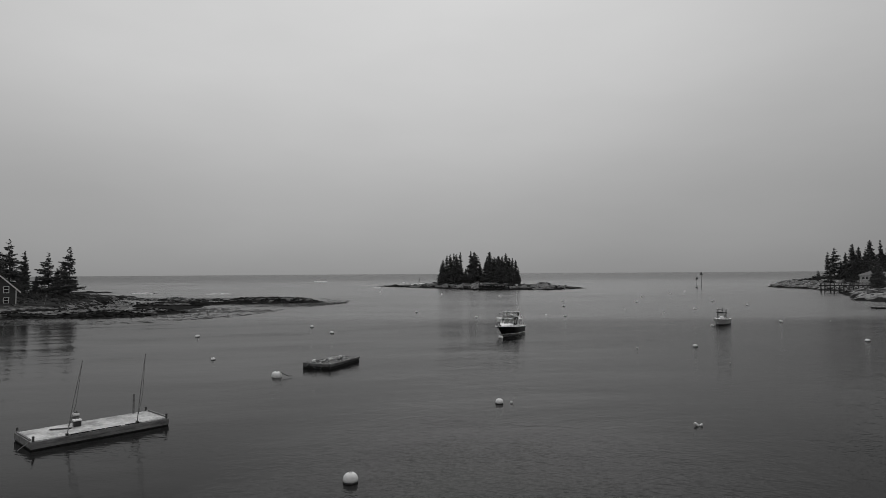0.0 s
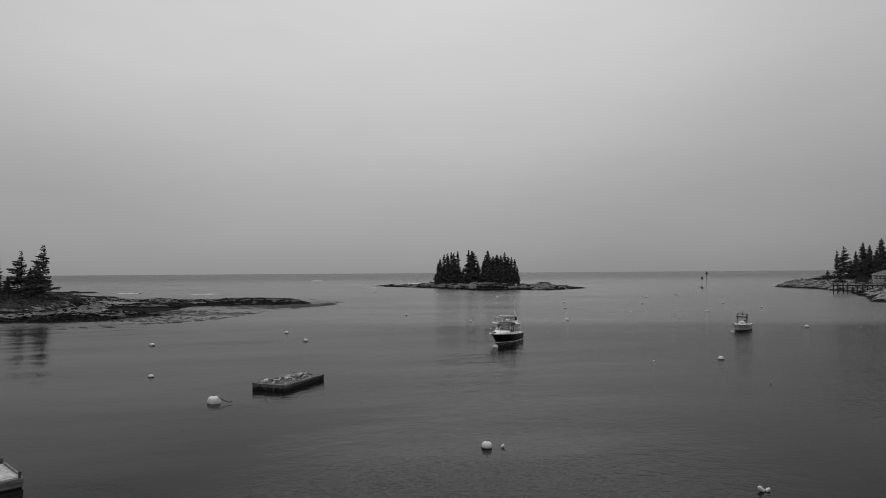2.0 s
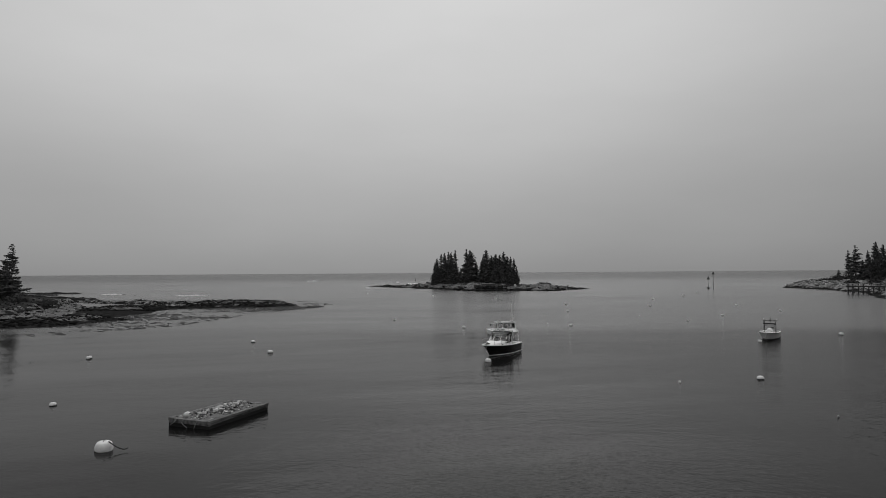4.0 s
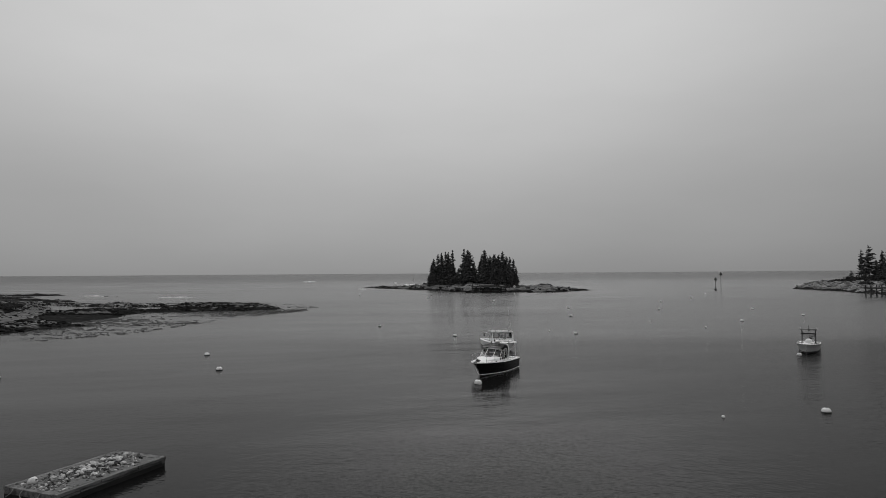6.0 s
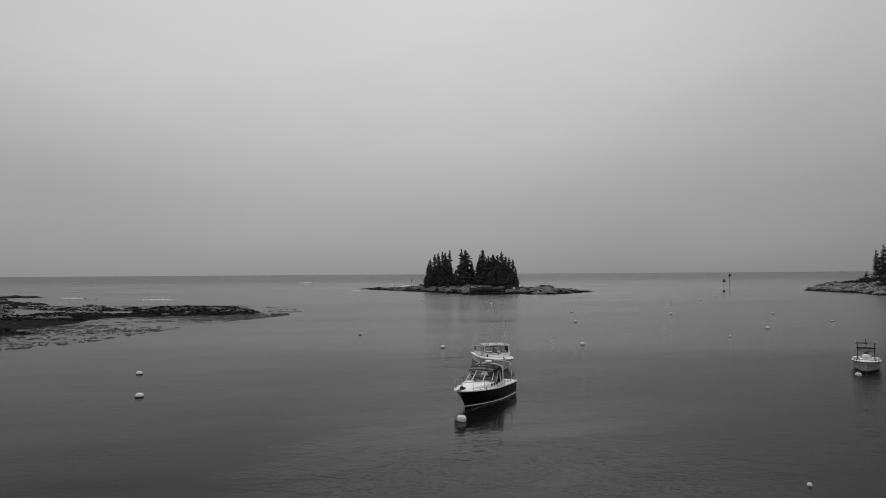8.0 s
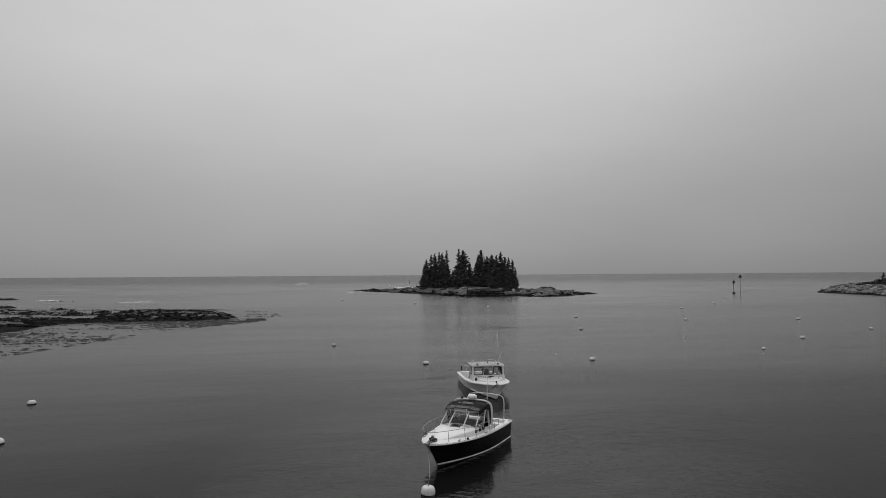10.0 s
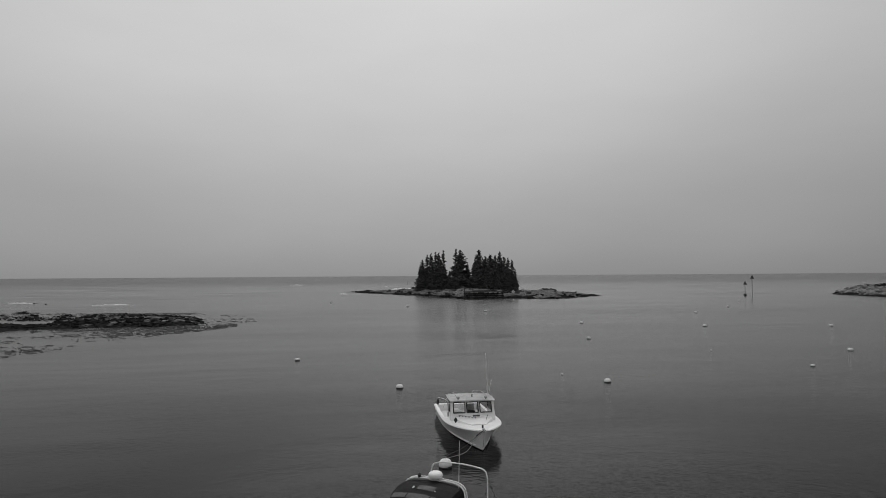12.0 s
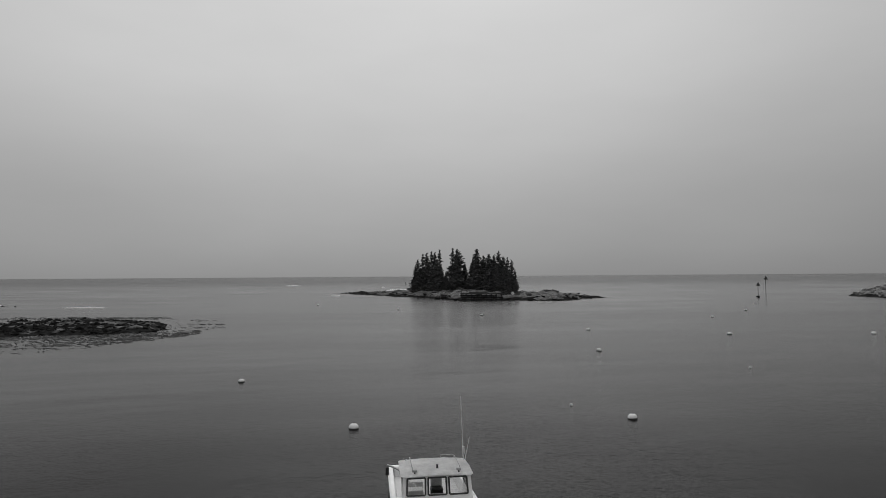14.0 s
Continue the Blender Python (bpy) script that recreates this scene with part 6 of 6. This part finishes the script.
        part("fender", lathe([(0, -0.22), (0.08, -0.18), (0.1, 0), (0.08, 0.18), (0, 0.22)], 10, at=(x - 1.1, sy * (w + 0.02), z - 0.02)), M_GELGREY, ob, "pale round fender")
    rail = []
    for u in (0.66, 0.75, 0.84, 0.92, 1.0):
        x, w, z = h.deck_pt(u, 0.9)
        rail.append(Vector((x, max(w, 0.1), z + 0.18)))
    r = part("bow_rail", tube(curve_pts(rail + [Vector((p.x, -p.y, p.z)) for p in rail[::-1]], 4), 0.015, 6), M_STEEL, ob)
    for p in rail[:4]:
        for s in (1, -1):
            part("stanchion", tube([(p.x, s * p.y, p.z - 0.18), (p.x, s * p.y, p.z)], 0.012, 5), M_STEEL, r)
    motor = part("outboard_motor", box((0.5, 0.4, 0.6), (-0.3, 0, 1.05), bevel=0.1), M_BLACK, ob, "dark outboard cowl")
    part("motor_leg", box((0.2, 0.14, 0.9), (-0.28, 0, 0.4), bevel=0.03), M_BLACK, motor)
    a = ob.matrix_basis @ Vector((h.x_at(1, 1.05), 0, 0.95))
    line_on("mooring_pennant", [a, a + Vector((-0.1, -0.2, -0.4)), Vector((43.3, 102.9, 0.34)), Vector((43.2, 102.8, 0.29))], 0.02, M_ROPE, "pale rope from the skiff's bow to its buoy")
    return ob


cruiser()
lobster_boat()
skiff()


# ---------------------------------------------------------------- houses and piers
def window_unit(ob, at, w, hgt, turn=0):
    """A sash window that stands 3 cm proud of a wall facing -y, before it is turned."""
    m = pose(*at, 0, 0, turn)
    win = part("window", box((w + 0.3, 0.06, 0.14), (0, -0.05, -hgt / 2 - 0.05), bevel=0.01), M_TRIM, ob, "white window with dark panes", m=m)
    for s in (-1, 1):
        part("frame", box((0.15, 0.06, hgt + 0.1), (s * (w / 2 + 0.05), -0.04, 0), bevel=0.008), M_TRIM, win)
        part("rail", box((w, 0.06, 0.13), (0, -0.04, hgt / 2 + 0.02) if s > 0 else (0, -0.035, 0.0), bevel=0.008), M_TRIM, win)
        part("pane", box((w - 0.04, 0.02, hgt / 2 - 0.08), (0, -0.015, s * hgt / 4), bevel=0.003), M_TINT, win)
    return win


def gable_house():
    z = 2.1
    ob = empty("gable_house", "dark shingled gabled house with white trim and windows", "house", pose(-114.2, 151.9, z - 1.0, 0, 0, 36))
    w, dp, eave, ridge = 4.9, 8.0, 4.7, 9.5
    b = bmesh.new()
    prof = [(-w, 0), (w, 0), (w, eave), (0, ridge), (-w, eave)]
    f = [b.verts.new((x, 0, q - (0.8 if q == 0 else 0))) for x, q in prof]
    g = [b.verts.new((x, dp, q - (0.8 if q == 0 else 0))) for x, q in prof]
    b.faces.new(f)
    b.faces.new(g[::-1])
    for i in range(5):
        b.faces.new((f[i], g[i], g[(i + 1) % 5], f[(i + 1) % 5]))
    part("wall", b, M_SHINGLE, ob, "dark shingled wall")
    over = 0.9
    sl = math.hypot(w + over, (ridge - eave) * (w + over) / w)
    ang = math.degrees(math.atan2(ridge - eave, w))
    for s in (-1, 1):
        part("roof", box((sl, dp + 0.7, 0.16), (s * (w + over) / 2, dp / 2, ridge + 0.1 - (ridge - eave) / w * (w + over) / 2), (0, s * ang, 0), bevel=0.02), M_ROOF, ob, "dark shingled roof slope")
        part("rake_board", box((sl, 0.08, 0.30), (s * (w + over) / 2, -0.36, ridge - 0.02 - (ridge - eave) / w * (w + over) / 2), (0, s * ang, 0), bevel=0.01), M_TRIM, ob, "white rake board")
        part("corner_board", box((0.22, 0.07, eave + 0.7), (s * (w - 0.1), -0.036, eave / 2 - 0.35), bevel=0.01), M_TRIM, ob, "white corner board")
    for x, q, hh in ((2.75, 4.6, 1.5), (2.75, 1.9, 1.3), (-2.75, 4.6, 1.5), (-2.75, 1.9, 1.3)):
        window_unit(ob, (x, -0.01, q), 1.0, hh)
    return ob


def yard_rail():
    ob = empty("rail_fence", "short weathered post and rail fence beside the house", "fence", pose(-106.5, 152.5, 2.0, 0, 0, 20))
    part("post", box((0.10, 0.10, 1.1), (0, 0, 0.30), (0, -5, 0), bevel=0.02), M_TIMBER, ob)
    part("post", box((0.12, 0.12, 2.5), (4.4, 0, 0.85), (0, 12, 0), bevel=0.02), M_TIMBER, ob)
    part("rail", box((4.5, 0.06, 0.12), (2.1, -0.09, 0.55), (0, 4, 0), bevel=0.01), M_TIMBER, ob)


def cottage():
    ob = empty("shore_cottage", "pale clapboard cottage with a low hip roof and porch", "house", pose(179.5, 274.0, 4.2, 0, 0, -32))
    w, dp, hh = 12.0, 8.0, 2.7
    part("wall", box((w, dp, hh + 1.2), (w / 2, dp / 2, hh / 2 - 0.6), bevel=0.02), M_CREAM, ob, "pale clapboard wall")
    b = bmesh.new()
    e = 0.7
    lo = [b.verts.new(p) for p in ((-e, -e, hh), (w + e, -e, hh), (w + e, dp + e, hh), (-e, dp + e, hh))]
    up = [b.verts.new(p) for p in ((dp / 2, dp / 2, hh + 1.9), (w - dp / 2, dp / 2, hh + 1.9))]
    for q in ((lo[0], lo[1], up[1], up[0]), (lo[1], lo[2], up[1]), (lo[2], lo[3], up[0], up[1]), (lo[3], lo[0], up[0]), lo[::-1]):
        b.faces.new(q)
    roof = part("roof", b, M_ROOFG, ob, "grey hip roof")
    part("chimney", box((0.36, 0.36, 3.0), (5.2, dp / 2, hh + 2.4), bevel=0.03), M_CREAM, roof, "pale chimney")
    part("eave_board", box((w + 2 * e, 0.06, 0.22), (w / 2, -e - 0.02, hh - 0.06), bevel=0.01), M_TRIM, ob)
    for i in range(5):
        window_unit(ob, (1.1 + i * 1.35, -0.01, 1.45), 0.95, 1.25)
    for i in range(3):
        window_unit(ob, (8.6 + i * 1.3, -0.01, 1.45), 0.95, 1.25)
    for i in range(3):
        window_unit(ob, (-0.01, dp - 1.6 - i * 2.4, 1.45), 1.1, 1.25, -90)


def pile_pier():
    ob = empty("pile_pier", "timber pier on tarred piles with cross braces", "pier", pose(149.0, 249.0, 0, 0, 0, -4))
    top = 3.1
    for i in range(8):
        x = i * 3.6
        for y in (0, 3.0):
            part("pile", tube([(x, y, -1.2), (x + 0.05, y, top + (0.9 if i in (0, 1) else -0.1))], 0.26, 8, None, 0.2), M_PILE, ob)
        part("cross_beam", box((0.22, 3.8, 0.28), (x, 1.5, top - 0.22), bevel=0.02), M_PIERWOOD, ob)
        if i < 7:
            part("brace", tube([(x, -0.25, 0.6), (x + 3.6, -0.25, top - 0.4)], 0.13, 6), M_PIERWOOD, ob)
            part("brace", tube([(x, -0.3, top - 0.4), (x + 3.6, -0.3, 0.6)], 0.13, 6), M_PIERWOOD, ob)
    for y in (-0.1, 3.1):
        part("stringer", box((26.4, 0.2, 0.4), (12.6, y, top - 0.09), bevel=0.02), M_PIERWOOD, ob)
    n = 60
    b = box((26.0 / n - 0.03, 3.6, 0.07), bevel=0.01)
    me = bpy.data.meshes.new("plank")
    b.to_mesh(me)
    b.free()
    me.materials.append(M_PIERWOOD)
    for i in range(n):
        p = new("plank", me)
        p.parent = ob
        p.matrix_basis = pose(-0.4 + (i + 0.5) * 26.0 / n, 1.5, top + 0.15)
    for i in range(4, 17):
        part("rail_post", box((0.12, 0.12, 1.1), (i * 1.6, -0.1, top + 0.65), bevel=0.01), M_PIERWOOD, ob)
    part("hand_rail", box((19.5, 0.1, 0.14), (16.0, -0.1, top + 1.2), bevel=0.01), M_PIERWOOD, ob)
    part("mid_rail", box((19.5, 0.06, 0.12), (16.0, -0.1, top + 0.75), bevel=0.01), M_PIERWOOD, ob)


def shore_float():
    ob = empty("swim_float", "low dark timber float off the wooded shore", "float", pose(103.0, 147.0, 0, 0, 0, -8))
    part("frame", box((6.5, 2.4, 0.4), (0, 0, 0.16), bevel=0.04), M_WETTIMBER, ob)
    for i in range(12):
        part("plank", box((0.5, 2.5, 0.05), (-3.0 + i * 0.545, 0, 0.385), bevel=0.008), M_PLANKW, ob)


def island_wharf():
    ob = empty("crib_wharf", "old timber wharf on log cribs filled with rubble", "wharf", pose(14.2, 315.6, 0, 0, 0, 2))
    w, dp, top = 15.0, 5.0, 2.9
    for i in range(9):
        x = i * w / 8
        for y in (0, 2.5):
            part("pile", tube([(x, y, -0.8), (x + 0.06, y, top - 0.1)], 0.17, 7, None, 0.14), M_PILE, ob)
    for i in range(8):
        x = i * w / 8
        if i % 2 == 0:
            part("brace", tube([(x, -0.2, 0.2), (x + w / 8, -0.2, top - 0.5)], 0.09, 6), M_WETTIMBER, ob)
            part("brace", tube([(x, -0.25, top - 0.5), (x + w / 8, -0.25, 0.2)], 0.09, 6), M_WETTIMBER, ob)
    for q in (0.55, 1.35, 2.2):
        part("crib_log", tube([(-0.3, -0.05, q), (w + 0.3, -0.05, q + 0.05)], 0.15, 7), M_WETTIMBER, ob)
    part("cap_beam", box((w + 0.5, 0.3, 0.32), (w / 2, -0.02, top - 0.1), bevel=0.03), M_PIERWOOD, ob)
    part("back_beam", box((w + 0.5, 0.3, 0.32), (w / 2, dp, top - 0.1), bevel=0.03), M_PIERWOOD, ob)
    n = 48
    b = box((w / n - 0.03, dp + 0.4, 0.08), bevel=0.01)
    me = bpy.data.meshes.new("plank")
    b.to_mesh(me)
    b.free()
    me.materials.append(M_PIERWOOD)
    for i in range(n):
        p = new("plank", me)
        p.parent = ob
        p.matrix_basis = pose((i + 0.5) * w / n, dp / 2, top + 0.1)
    for x, y, hh in ((0.1, 0.1, 1.7), (2.2, 0.1, 1.5), (0.1, 3.0, 1.9), (3.4, 3.2, 1.5), (14.9, 0.3, 1.4), (14.9, 3.2, 1.4)):
        part("rail_post", box((0.16, 0.16, hh), (x, y, top + hh / 2), bevel=0.02), M_PIERWOOD, ob)
    part("top_rail", box((2.3, 0.1, 0.12), (1.15, 0.1, top + 1.1), bevel=0.01), M_PIERWOOD, ob)
    part("lumber_stack", box((7.0, 1.0, 0.35), (6.4, 1.6, top + 0.33), (0, 0, 1), bevel=0.03), M_PIERWOOD, ob)
    rng = random.Random(31)
    b = bmesh.new()
    for _ in range(280):
        r = rock_bm(rng, rng.uniform(0.22, 0.5), 0.8)
        x, y = rng.uniform(0.1, w - 0.1), rng.uniform(0.1, 2.0)
        bmesh.ops.translate(r, vec=(x, y, rng.uniform(-0.2, 0.6 + 0.85 * y)), verts=r.verts)
        absorb(b, r)
    part("rubble_fill", b, M_ROCKM, ob, "grey rubble fill")


def diamond_sign():
    z = height_at(island_height, 33.9, 322.5)
    ob = empty("diamond_sign", "white diamond notice board on a post by the shore", "sign", pose(33.9, 322.5, z - 0.1))
    part("post", box((0.12, 0.12, 2.3), (0, 0.08, 1.1), bevel=0.01), M_TIMBER, ob)
    part("board", box((1.0, 0.05, 1.0), (0, 0, 1.9), (0, 45, 0), bevel=0.01), M_GEL, ob, "white diamond board")
    part("panel", box((0.4, 0.012, 0.4), (0, -0.032, 1.9), (0, 45, 0), bevel=0.002), M_ALU, ob, "grey inner panel")


def day_marker(x, y, top, size, base):
    ob = empty("day_marker", "dark triangular day marker on a tall pole in the water", "beacon", pose(x, y, 0, 0, 0, 8), "day markers")
    part("pole", tube([(0, 0, -1.0), (0.03, 0, top - size * 0.5)], 0.13, 8, None, 0.10), M_MARK, ob)
    b = bmesh.new()
    pts = [(-size * 0.55, 0), (size * 0.55, 0), (0, size)]
    lo = [b.verts.new((px, -0.2, top - size + q)) for px, q in pts]
    hi = [b.verts.new((px, -0.14, top - size + q)) for px, q in pts]
    b.faces.new(lo)
    b.faces.new(hi[::-1])
    for i in range(3):
        b.faces.new((lo[i], hi[i], hi[(i + 1) % 3], lo[(i + 1) % 3]))
    part("dayboard", b, M_MARK, ob, "dark triangular board")
    part("bracket", box((0.6, 0.1, 0.12), (0, -0.1, top - size * 0.6), bevel=0.01), M_PILE, ob)
    if base:
        rng = random.Random(3)
        b = bmesh.new()
        for _ in range(9):
            r = rock_bm(rng, 0.34, 0.9)
            bmesh.ops.translate(r, vec=(rng.uniform(-0.35, 0.35), rng.uniform(-0.35, 0.35), rng.uniform(-0.1, 0.6)), verts=r.verts)
            absorb(b, r)
        part("stone_base", b, M_ROCKD, ob, "dark stone heap at its foot")


def bell_buoy():
    ob = empty("bell_buoy", "dark navigation buoy far out on the sea", "buoy", pose(-37.2, 716.7, 0) @ Matrix.Scale(0.6, 4))
    part("hull", lathe([(0, -0.4), (1.2, -0.3), (1.3, 0.5), (1.1, 0.7), (0, 0.7)], 14), M_MARK, ob)
    for a in range(4):
        q = a * math.pi / 2
        part("leg", tube([(0.9 * math.cos(q), 0.9 * math.sin(q), 0.6), (0.3 * math.cos(q), 0.3 * math.sin(q), 4.0)], 0.1, 6), M_MARK, ob)
    part("cage", box((0.9, 0.9, 1.0), (0, 0, 4.0), bevel=0.1), M_MARK, ob)


gable_house()
yard_rail()
cottage()
pile_pier()
shore_float()
island_wharf()
diamond_sign()
day_marker(129.7, 323.3, 8.8, 1.6, False)
day_marker(130.0, 330.0, 6.3, 1.6, True)
bell_buoy()


# ---------------------------------------------------------------- surf
def breaker(x, y, length, width, height, turn, seed):
    rng = random.Random(seed)
    rows = []
    n = max(12, int(length * 1.6))
    for i in range(n):
        k = i / (n - 1)
        e = math.sin(math.pi * min(1, max(0, k))) ** 0.6
        w, hh = width * e * rng.uniform(0.55, 1.1) + 0.02, height * e * rng.uniform(0.45, 1.1)
        off = rng.uniform(-0.2, 0.2) * width
        px = (k - 0.5) * length
        rows.append([(px, off - w, -0.06), (px, off - w * 0.6, hh * 0.55), (px, off - w * 0.1, hh), (px, off + w * 0.5, hh * 0.5), (px, off + w, -0.06)])
    ob = part("surf", loft(rows), M_FOAM, smooth=True)
    ob.matrix_basis = pose(x, y, 0.0, 0, 0, turn)
    tagged(ob, "white line of surf breaking over a ledge", "surf", kind="stuff")


breaker(-107, 283, 14, 0.5, 0.36, 4, 1)
breaker(-151, 301, 14, 0.6, 0.4, -18, 2)
breaker(-46, 592, 3, 0.9, 0.5, 2, 3)
breaker(-24, 478, 16, 2.0, 1.5, 14, 4)
breaker(-47, 392, 5, 0.5, 0.4, -8, 8)
breaker(-148, 700, 16, 1.0, 0.6, 0, 5)
breaker(-30, 402, 8, 0.8, 0.7, -40, 6)
breaker(45, 560, 26, 0.7, 0.35, 3, 7)


def reef():
    rng = random.Random(12)
    b = bmesh.new()
    for _ in range(12):
        r = rock_bm(rng, rng.uniform(0.2, 0.45), 0.3)
        bmesh.ops.translate(r, vec=(rng.gauss(0, 5), rng.gauss(0, 2.5), 0.05), verts=r.verts)
        absorb(b, r)
    ob = part("reef_rocks", b, M_ROCKD)
    ob.location = (-145, 296, 0)
    tagged(ob, "low black reef rocks awash off the point", "rocks", kind="stuff")


reef()
